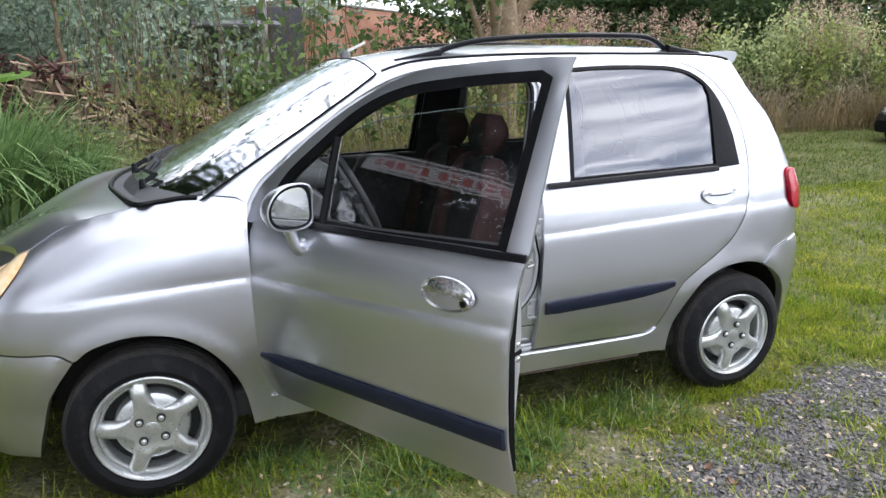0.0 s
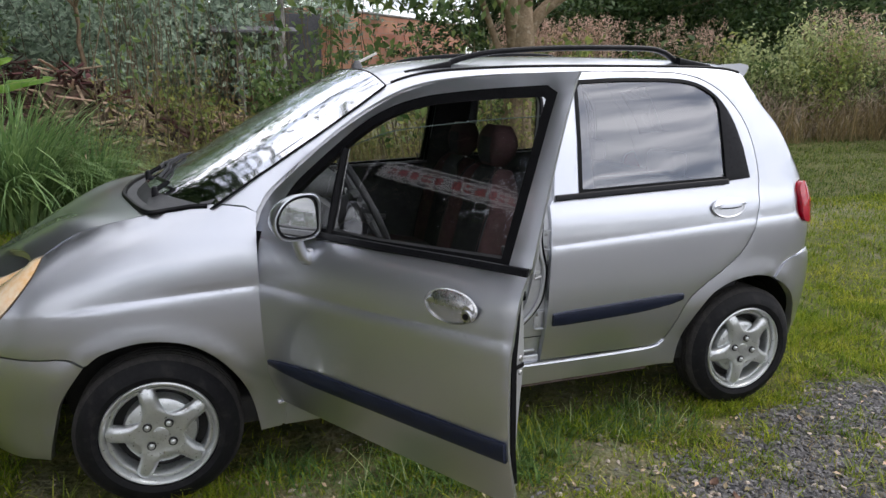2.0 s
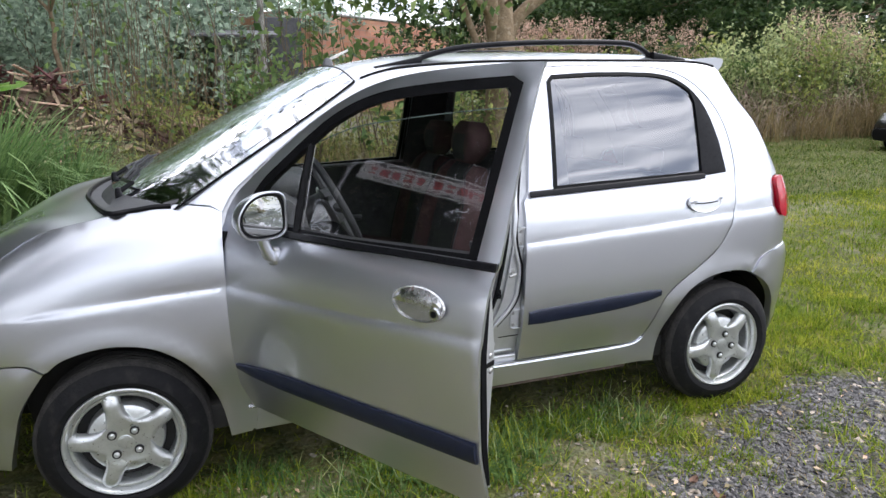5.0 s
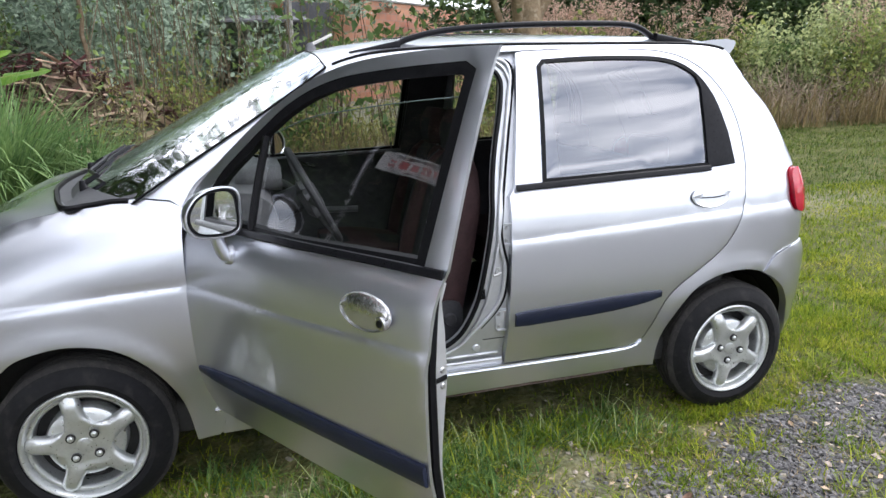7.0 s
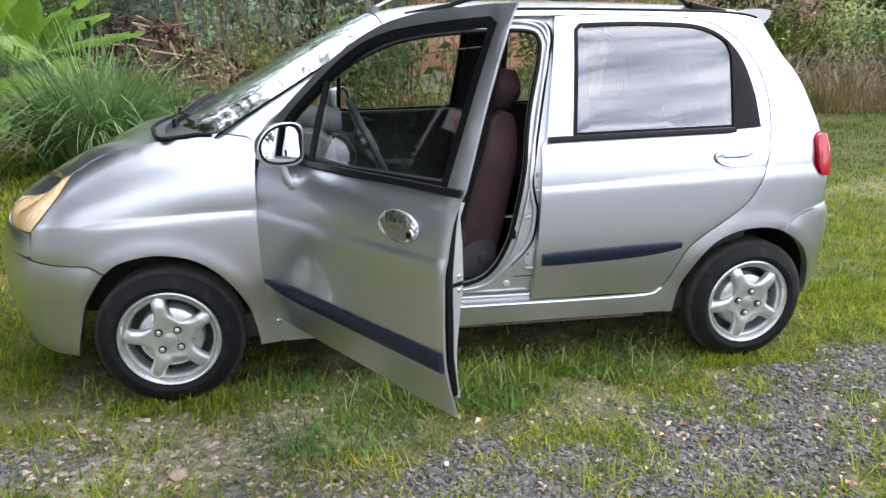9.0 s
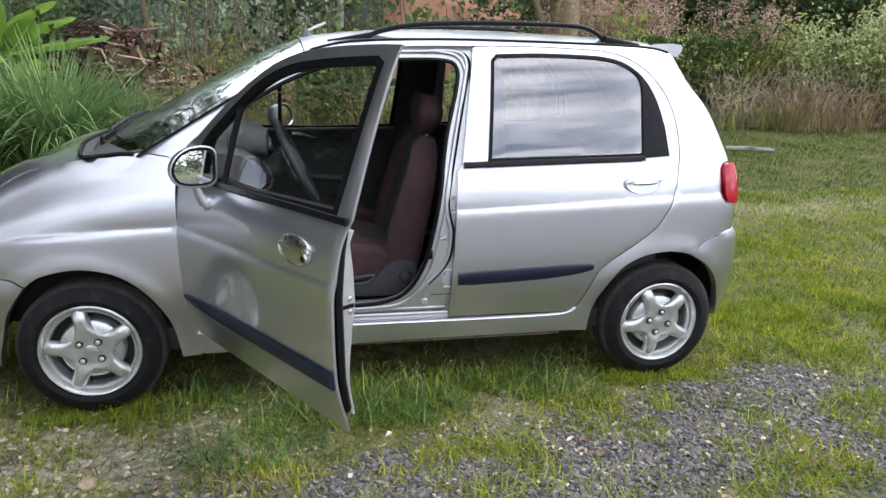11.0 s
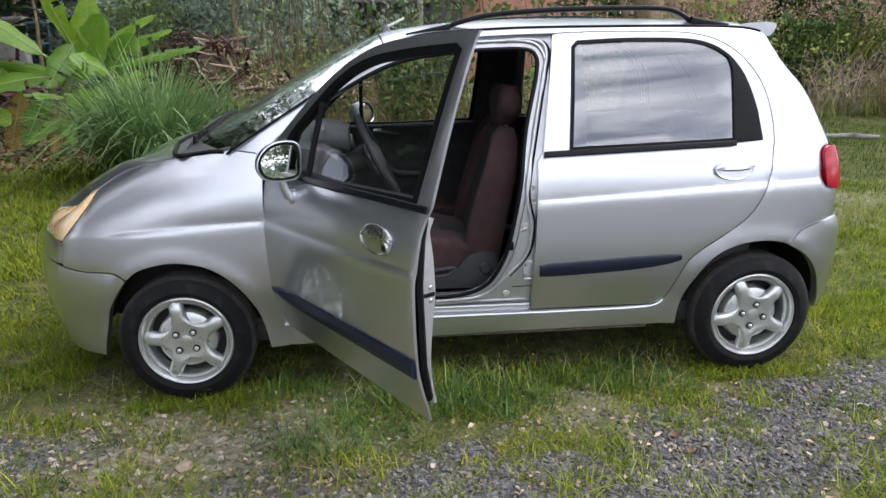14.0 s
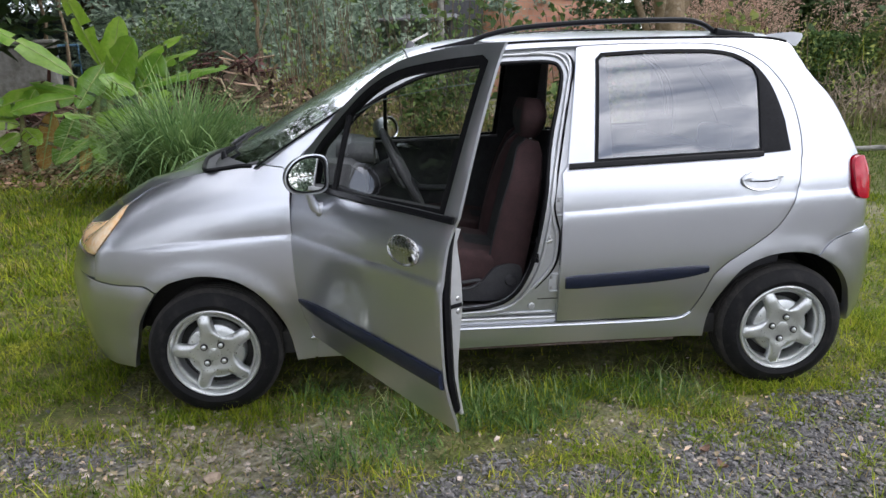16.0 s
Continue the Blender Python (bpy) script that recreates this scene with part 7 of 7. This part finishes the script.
for k, (bx, by, rot, s) in enumerate(((-13.5, 17.0, 50, 1.05), (-1.2, 21.5, 120, 0.95), (12.0, 14.5, 200, 1.1), (15.5, 13.0, 20, 1.0), (19.0, 14.0, 310, 1.1), (-13.0, 12.0, 160, 1.1), (26.0, 18.0, 80, 1.2), (23.0, 13.0, 95, 1.1),
                                   (0.6, 18.0, 40, 1.0), (-3.5, 20.0, 190, 1.1), (2.2, 22.0, 100, 1.1), (-6.0, 18.5, 330, 1.0), (10.4, 18.0, 240, 1.2), (16.5, 19.0, 330, 1.3), (-9.0, 25.5, 15, 1.3), (-3.6, 12.4, 260, 0.7), (6.9, 12.3, 280, 0.72))):
    src = back[2] if bx > 6 else back[k % 2]
    m = pose(bx, by, float(land(bx, by)) - 0.05, 0, 0, rot)
    cp = copy_thing(src, m)
    cp.scale = (s, s, s * 0.68)
# tall trees behind; crowns out of view, added to darken the windscreen's reflection
high = tree(-7.5, 17.5, 9.0, 0.24, 0.34, 2.8, 120, 8000, 0.32, LEAF_HAZE, "tall haze-tinted tree with its crown out of view", forks=6)
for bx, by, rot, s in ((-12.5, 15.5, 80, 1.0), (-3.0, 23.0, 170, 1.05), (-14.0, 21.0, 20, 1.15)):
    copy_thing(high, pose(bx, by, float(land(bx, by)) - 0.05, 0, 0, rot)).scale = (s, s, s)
# unseen trees and bushes added ahead of the car to darken its reflections
tall = tree(-9.5, 8.5, 12.5, 0.30, 0.20, 3.3, 150, 12000, 0.34, LEAF_BACKLIT, "unseen tall tree that darkens the car's reflections", forks=6)
for bx, by, rot, s in ((-9.0, 4.6, 60, 0.95), (-10.5, 0.6, 130, 0.9), (-14.0, 6.0, 300, 1.15), (-13.5, 12.5, 250, 1.1), (-9.5, -7.5, 110, 0.8), (-9.0, -11.0, 10, 0.75), (-10.6, 6.6, 35, 0.9), (-8.8, 2.4, 280, 0.85), (-11.5, 3.0, 15, 1.1), (-11.0, 10.5, 75, 1.1)):
    copy_thing(tall, pose(bx, by, float(land(bx, by)) - 0.05, 0, 0, rot)).scale = (s, s, s)
for bx, by, s in ((-7.0, 2.4, 0.9), (-7.1, 4.0, 0.95), (-7.3, 5.4, 0.95), (-7.6, 0.9, 0.9), (-8.2, 1.5, 1.0), (-8.4, -0.6, 0.95), (-8.3, 3.6, 1.1), (-8.0, 5.6, 1.0), (-8.6, 7.6, 1.1), (-9.0, 9.6, 1.05)):
    shrub(bx, by, 3.4 * s, 1.25, 14, 2800, 0.32, LEAF_BACKLIT, "unseen tall bush that darkens the car's reflections", low=0.02, hang=0.3, group="dark bushes")
tree(-6.5, 12.3, 6.0, 0.06, 0.55, 1.2, 30, 1800, 0.15, LEAF_HAZE, "slender tree beside the garden wall", forks=3)
tree(-6.0, 12.0, 5.6, 0.05, 0.55, 1.0, 26, 1500, 0.15, LEAF_HAZE, "slender tree beside the garden wall", forks=3)
# trees across the track
for k, (bx, by, rot, s) in enumerate(((-15.0, 8.0, 70, 1.2), (-8.0, -31.0, 10, 0.9), (-3.0, -32.0, 200, 0.95), (2.0, -31.0, 300, 0.9), (7.0, -32.0, 90, 1.0), (12.0, -31.0, 170, 0.9), (17.0, -31.0, 60, 1.0), (22.0, -28.0, 20, 0.95), (27.0, -24.0, 170, 1.0), (30.0, -18.0, 220, 1.0), (32.0, -11.0, 80, 0.95), (30.0, 2.0, 130, 1.1), (-22.0, -30.0, 60, 1.0))):
    src = back[k % 3]
    cp = copy_thing(src, pose(bx, by, float(land(bx, by)) - 0.05, 0, 0, rot))
    cp.scale = (s, s, s)

# ---- wood piles, walls, buildings ----
PLANKS = surface("rough_red_brown_wood", (0.040, 0.018, 0.015), (0.115, 0.055, 0.042), 9, 0.85, 0, 0.5, 5, per_piece=0.7)
PALEWOOD = surface("pale_pinkish_offcuts", (0.30, 0.21, 0.14), (0.54, 0.41, 0.29), 9, 0.85, 0, 0.5, 5, per_piece=0.45)


def wood_pile(cx, cy, rx, ry, h, n, mats, label, long_by=1.0):
    root = tagged(new("wood_pile"), label, "wood pile")
    root.location = (cx, cy, float(land(cx, cy)))
    protos = []
    for m in mats:
        for L, w, t, cup in ((0.50, 0.055, 0.016, 0.3), (0.34, 0.035, 0.026, 0.0), (0.66, 0.028, 0.022, 0.1), (0.26, 0.080, 0.012, 0.5), (0.42, 0.045, 0.010, 0.6)):
            b1, b2 = rng.uniform(-0.06, 0.06, 2)
            rings = []
            for k in range(6):
                u = k / 5 - 0.5
                ww = w * (1 - 0.5 * abs(u) * rng.random()) / 2
                rings.append([(u * L * long_by, yy + b1 * (0.25 - u * u) * 2, zz + cup * yy * yy / w + b2 * (0.25 - u * u) * 2) for yy, zz in ((-ww, 0), (ww, 0), (ww * 0.95, t), (-ww * 0.95, t * rng.uniform(0.5, 1)))])
            p0 = part("plank", ring_loft(rings), m, root, smooth=False)
            protos.append(p0.data)
            p0.matrix_basis = pose(rng.uniform(-rx, rx) * 0.6, rng.uniform(-ry, ry) * 0.6, 0.05, rng.uniform(-20, 20), rng.uniform(-15, 15), rng.uniform(0, 180))
    for _ in range(n):
        a, q = rng.uniform(0, 2 * np.pi), math.sqrt(rng.random())
        x, y = rx * q * math.cos(a), ry * q * math.sin(a)
        z = h * (1 - q) ** 0.8 * rng.uniform(0.7, 1.0) + 0.03
        o = part("plank", protos[rng.integers(0, len(protos))], None, root)
        o.matrix_basis = pose(x, y, z, rng.normal(0, 30), rng.normal(0, 25), rng.uniform(0, 360))
    core = [[((rx * 0.8) * k * math.cos(a), (ry * 0.8) * k * math.sin(a), h * 0.72 * zz) for a in np.linspace(0, 2 * np.pi, 17)[:-1]] for k, zz in ((1.0, 0.0), (0.8, 0.35), (0.5, 0.7), (0.15, 0.95))]
    part("litter", ring_loft(core), surface("leaf_litter", (0.07, 0.045, 0.03), (0.17, 0.12, 0.08), 12, 0.95, 0, 0.8, 5), root, "heap of bark and litter")
    return root


wood_pile(-2.35, 8.75, 0.42, 0.4, 1.25, 190, [PLANKS], "dark red-brown heap of bark slabs", 0.7)
wood_pile(-1.75, 8.45, 1.1, 0.8, 1.0, 290, [PLANKS, PLANKS, PALEWOOD], "heap of red-brown timber offcuts")
wood_pile(-4.75, 8.5, 0.8, 0.6, 1.15, 110, [PLANKS], "heap of dark red-brown timber offcuts", 1.2)
wood_pile(-0.5, 7.7, 1.4, 0.7, 0.75, 280, [PALEWOOD, PLANKS], "low heap of pale timber offcuts", 0.8)
wood_pile(0.9, 7.6, 1.2, 0.6, 0.55, 200, [PALEWOOD], "low heap of pale timber offcuts", 0.8)

# bark and timber chips over the rising ground behind
x, y = scatter(7500, -3.6, 2.6, 6.6, 9.8)
m = len(x)
c = np.stack([x, y, land(x, y) + 0.02 + 0.10 * rng.random(m) ** 2], 1)
v, f = leaf_quads(c, 0.15, up=0.8, ratio=0.28)
tagged(new("timber_chips", fast("timber_chips", v, f, surface("pinkish_timber_chips", (0.26, 0.16, 0.105), (0.50, 0.36, 0.26), 5, 0.85, 0, 0, 5, per_piece=0.6, island=True, spec=0.2))), "pinkish timber chips strewn over the ground", "chips", kind="stuff")

x, y = scatter(4200, -7.0, -1.9, 5.3, 8.6)
c = np.stack([x, y, land(x, y) + 0.012 + 0.05 * rng.random(len(x)) ** 2], 1)
v, f = leaf_quads(c, 0.11, up=1.2, ratio=0.45)
tagged(new("leaf_litter", fast("leaf_litter", v, f, surface("brown_leaf_litter", (0.11, 0.07, 0.042), (0.26, 0.18, 0.11), 5, 0.9, 0, 0, 5, per_piece=0.6, island=True, spec=0.15))), "brown dry leaf litter under the banana plants", "leaf litter", kind="stuff")

x, y = scatter(2600, -1.6, 3.2, -2.0, -0.55)
ok = rng.random(len(x)) < 0.25 + 0.75 * dirt_share(x, y)
x, y = x[ok], y[ok]
c = np.stack([x, y, land(x, y) + 0.006 + 0.012 * rng.random(len(x)) ** 2], 1)
v, f = leaf_quads(c, 0.026, up=1.4, ratio=0.5)
tagged(new("leaf_litter", fast("leaf_flakes", v, f, surface("tan_leaf_flakes", (0.20, 0.15, 0.09), (0.42, 0.34, 0.22), 9, 0.9, 0, 0, 5, per_piece=0.6, island=True, spec=0.15))), "tan dead leaf flakes on the bare soil", "leaf litter", kind="stuff")

ROCK = surface("dark_brown_rock", (0.035, 0.025, 0.02), (0.08, 0.06, 0.05), 6, 0.85, 0, 0.8)
def rock(x, y, s):
    bm = bmesh.new()
    bmesh.ops.create_icosphere(bm, subdivisions=3, radius=s)
    for v in bm.verts:
        k = 1 + 0.35 * noise.noise(v.co * (1.6 / s))
        v.co = Vector((v.co.x * 1.2 * k, v.co.y * k, v.co.z * 0.75 * k))
    bm.verts.index_update()
    g = [tuple(v.co) for v in bm.verts], [tuple(v.index for v in f.verts) for f in bm.faces]
    bm.free()
    ob = tagged(part("rock", g, ROCK, angle=60), "dark brown rock at the edge of the weeds", "rock")
    ob.location = (x, y, float(land(x, y)) + s * 0.35)
    return ob


rock(-0.75, 5.55, 0.30), rock(0.35, 6.0, 0.22)
stone = rock(0.10, -1.20, 0.026)
stone.data.materials[0] = surface("pale_brown_stone", (0.24, 0.18, 0.13), (0.36, 0.28, 0.21), 20, 0.85, 0, 0.5)
tagged(stone, "small pale brown stone sunk in the gravel", "stone")

CONCRETE = surface("stained_concrete", (0.20, 0.19, 0.17), (0.36, 0.35, 0.33), 1.6, 0.9, 0, 0.4, 8, spot=(0.10, 0.10, 0.085))


def slab(name, x0, x1, y0, y1, z0, z1, mat, parent=None, label="", r=0.012):
    return part(name, moved(block(x1 - x0, y1 - y0, z1 - z0, r, 1), Matrix.Translation(((x0 + x1) / 2, (y0 + y1) / 2, (z0 + z1) / 2))), mat, parent, label)


wall = tagged(slab("garden_wall", -13.0, -5.75, 10.9, 11.1, 0, 1.93, CONCRETE), "low stained grey concrete garden wall", "wall")
slab("coping", -13.05, -5.70, 10.85, 11.15, 1.934, 2.0, CONCRETE, wall)

PLASTER = surface("teal_grey_plaster", (0.10, 0.145, 0.155), (0.15, 0.20, 0.21), 1.2, 0.9, 0, 0.2, 8)
ROOFING = surface("white_sheet_roof", (0.62, 0.63, 0.64), (0.78, 0.78, 0.78), 2, 0.6, 0, 0.2)
BLUE = surface("light_blue_paint", (0.16, 0.34, 0.55), (0.24, 0.44, 0.64), 8, 0.5)
house = tagged(new("house"), "teal-grey house with a white sheet roof", "house")
slab("wall", -13.0, -8.0, 20.0, 23.0, 0.3, 2.9, PLASTER, house)
r0 = slab("roof", -13.6, -7.4, 19.0, 23.5, 2.95, 3.13, ROOFING, house, "white sheet roof")
for wx in (-12.0, -10.4, -9.0):
    wnd = slab("window", wx, wx + 0.9, 19.955, 20.0, 1.3, 2.3, TINTED, house)
    slab("frame", wx - 0.05, wx + 0.95, 19.93, 19.958, 1.22, 1.296, BLUE, wnd)
fence = tagged(new("railing"), "light blue metal railing beyond the wall", "railing")
for z in (1.55, 2.0):
    part("rail", tube([(-9.0, 14.0, z), (-6.6, 14.0, z)], 0.03, 6), BLUE, fence)
for fx in np.arange(-9.0, -6.5, 0.24):
    part("bar", tube([(fx, 14.0, 0.3), (fx, 14.0, 2.0)], 0.018, 6), BLUE, fence)


def brickwork():
    m = bpy.data.materials.new("orange_brickwork")
    m.use_nodes = True
    n, l = m.node_tree.nodes, m.node_tree.links
    p = n["Principled BSDF"]
    tc, mp, bt = n.new("ShaderNodeTexCoord"), n.new("ShaderNodeMapping"), n.new("ShaderNodeTexBrick")
    mp.inputs["Rotation"].default_value = (radians(90), 0, 0)
    bt.inputs["Scale"].default_value = 1.0
    bt.inputs["Brick Width"].default_value, bt.inputs["Row Height"].default_value, bt.inputs["Mortar Size"].default_value = 0.30, 0.20, 0.012
    bt.inputs["Color1"].default_value, bt.inputs["Color2"].default_value, bt.inputs["Mortar"].default_value = (0.62, 0.28, 0.18, 1), (0.70, 0.36, 0.25, 1), (0.52, 0.36, 0.29, 1)
    nz = n.new("ShaderNodeTexNoise")
    nz.inputs["Scale"].default_value, nz.inputs["Detail"].default_value = 1.3, 6.0
    mx_ = n.new("ShaderNodeMixRGB")
    mx_.blend_type = 'MULTIPLY'
    mx_.inputs["Fac"].default_value = 0.35
    l.new(tc.outputs["Object"], mp.inputs["Vector"])
    l.new(mp.outputs["Vector"], bt.inputs["Vector"])
    l.new(tc.outputs["Object"], nz.inputs["Vector"])
    l.new(bt.outputs["Color"], mx_.inputs["Color1"])
    l.new(nz.outputs["Color"], mx_.inputs["Color2"])
    l.new(mx_.outputs["Color"], p.inputs["Base Color"])
    p.inputs["Roughness"].default_value = 0.9
    b = n.new("ShaderNodeBump")
    b.inputs["Strength"].default_value, b.inputs["Distance"].default_value = 0.6, 0.01
    l.new(bt.outputs["Fac"], b.inputs["Height"])
    l.new(b.outputs["Normal"], p.inputs["Normal"])
    return m


BRICK = brickwork()
brick = tagged(new("brick_building"), "unplastered orange brick building behind the trees", "building")
brick.matrix_basis = pose(3.0, 18.0, 0, 0, 0, 41.0)
slab("wall", 0, 9.6, 0, 0.2, 0.1, 3.35, BRICK, brick)
slab("side_wall", 0.0, 0.2, 0.204, 6, 0.1, 3.35, BRICK, brick)
slab("coping", -0.03, 9.63, -0.03, 0.23, 3.354, 3.42, CONCRETE, brick, "grey concrete coping")

shed = tagged(new("shed"), "open shed with pale posts and a dark sheet roof", "shed")
for px, py in ((1.0, 14.0), (1.9, 14.0), (1.0, 15.5), (1.9, 15.5)):
    part("post", tube([(px, py, 0.2), (px, py, 2.45)], 0.06, 8), CONCRETE, shed, "pale post")
part("roof", moved(block(2.0, 2.4, 0.06, 0.01, 1), Matrix.Translation((1.4, 14.7, 2.5)) @ Matrix.Rotation(radians(6), 4, 'X')), surface("dark_sheet_roof", (0.09, 0.09, 0.10), (0.16, 0.16, 0.17), 3, 0.7, 0.2, 0.3), shed, "dark sheet roof")
slab("back_wall", 1.95, 3.1, 15.6, 15.7, 0.2, 2.95, surface("dark_grey_boards", (0.06, 0.06, 0.07), (0.12, 0.12, 0.13), 3, 0.8, 0, 0.3), shed, "dark grey board wall")
pole = tagged(part("pole", tube([(1.75, 12.0, 0.2), (1.78, 12.0, 5.5)], [0.07, 0.06], 8), CONCRETE), "slim grey pole among the trees", "pole")
log = tagged(part("log", tube(crooked((7.25, 6.22, 0.045), (7.85, 5.90, 0.05), 0.012, 5), [0.032, 0.04, 0.038, 0.036, 0.028], 10), CONCRETE, angle=50), "grey weathered log lying on the lawn", "log")

# the banner that shows in the driver's window
sign = tagged(new("banner"), "white banner with red and black lettering strung between poles", "banner")
BX = -6.0
WHITE = surface("white_vinyl", (0.72, 0.72, 0.72), (0.80, 0.80, 0.79), 4, 0.6)
part("sheet", moved(block(0.012, 2.95, 0.44, 0.002, 1), Matrix.Translation((BX, -0.72, 3.20))), WHITE, sign, "white vinyl sheet")
REDINK, BLACKINK = surface("red_ink", (0.50, 0.08, 0.08), (0.58, 0.12, 0.12), 6, 0.6), surface("black_ink", (0.02, 0.02, 0.02), (0.03, 0.03, 0.03), 6, 0.6)
yy = 0.62
for k in range(15):
    w = (0.09, 0.12, 0.10, 0.13)[k % 4]
    for dz, hh in ((0.0, 0.15),) if k % 3 else ((0.05, 0.05), (-0.05, 0.05)):
        part("red_bar", moved(block(0.006, w, hh, 0.002, 1), Matrix.Translation((BX + 0.011, yy - w / 2, 3.18 + dz))), REDINK, sign)
    yy -= w + (0.055 if k % 5 != 4 else 0.14)
yy = 0.55
for k in range(14):
    w = 0.11 + 0.05 * (k % 3)
    part("black_bar", moved(block(0.006, w, 0.05, 0.002, 1), Matrix.Translation((BX + 0.011, yy - w / 2, 3.345))), BLACKINK, sign)
    part("black_bar", moved(block(0.006, w * 0.8, 0.03, 0.002, 1), Matrix.Translation((BX + 0.011, yy - w / 2, 3.03))), BLACKINK, sign)
    yy -= w + 0.035
for y in (-2.35, 0.9):
    part("pole", tube([(BX, y, 0), (BX, y, 3.6)], 0.04, 8), STEEL, sign)

# fallen leaves on the gravel
for lx, ly, rot in ((1.795, -1.225, 20), (1.805, -1.335, 110)):
    V, F = [], []
    for i in range(7):
        t = i / 6
        half = 0.014 * math.sin(math.pi * min(1, 0.06 + 0.9 * t)) ** 0.8
        for s in (-1, -0.5, 0, 0.5, 1):
            V.append((0.046 * (t - 0.5), half * s, 0.010 * s * s + 0.012 * (t - 0.5) ** 2 * 4 + 0.002 * math.sin(9 * t + s)))
    for i in range(6):
        for k in range(4):
            F.append((5 * i + k, 5 * i + k + 1, 5 * i + k + 6, 5 * i + k + 5))
    lf = tagged(part("fallen_leaf", (V, F), surface("brown_dead_leaf", (0.13, 0.075, 0.05), (0.24, 0.145, 0.10), 12, 0.8)), "curled brown fallen leaf on gravel", "leaf", "fallen leaves")
    lf.matrix_basis = pose(lx, ly, float(land(lx, ly)) + 0.011, 4, -3, rot)

# a dark car standing beyond the lawn, of which the nose comes into view
BLACKPAINT = surface("black_car_paint", (0.012, 0.012, 0.014), (0.02, 0.02, 0.022), 2, 0.25, 0.2, 0.0, 3, coat=0.8, vary=0.02)
other = tagged(new("car"), "dark car parked beyond the lawn", "car")
other.matrix_basis = pose(12.22, 5.9, -0.06, 0, 0, 8)
prof = [(0.0, 0.62, 0.40, 0.55), (0.03, 0.72, 0.28, 0.62), (0.25, 0.80, 0.22, 0.74), (0.9, 0.84, 0.2, 0.86), (1.2, 0.84, 0.2, 0.93), (1.9, 0.82, 0.2, 0.95), (3.4, 0.82, 0.2, 0.95), (4.1, 0.76, 0.25, 0.92), (4.2, 0.68, 0.35, 0.85)]
part("body", ring_loft([[(x, a, b) for a, b in rounded(0, (zl + zh) / 2, 2 * w, zh - zl, 0.14, 4)] for x, w, zl, zh in prof]), BLACKPAINT, other)
part("cabin", ring_loft([[(x, a, b) for a, b in rounded(0, 0.93 + h / 2, 2 * w, h + 0.05, 0.12, 4)] for x, w, h in ((1.15, 0.68, 0.06), (1.75, 0.62, 0.5), (2.6, 0.62, 0.55), (3.3, 0.62, 0.48), (3.9, 0.66, 0.06))]), TINTED, other, "dark glass cabin")
part("bumper", ring_loft([[(x, a, b) for a, b in rounded(0, 0.36, 2 * w, 0.22, 0.08, 4)] for x, w in ((-0.06, 0.5), (-0.02, 0.70), (0.12, 0.80), (0.35, 0.83))]), TRIM, other, "black bumper")
for wx in (0.75, 3.35):
    for wy in (-0.74, 0.74):
        t = part("wheel", meshes["wheel"], None, other, at=pose(wx, wy, 0.29, 0, 0, 0 if wy < 0 else 180) @ Matrix.Scale(1.1, 4))
        part("tyre", meshes["tyre"], None, t)
        part("rim", meshes["rim"], None, t)
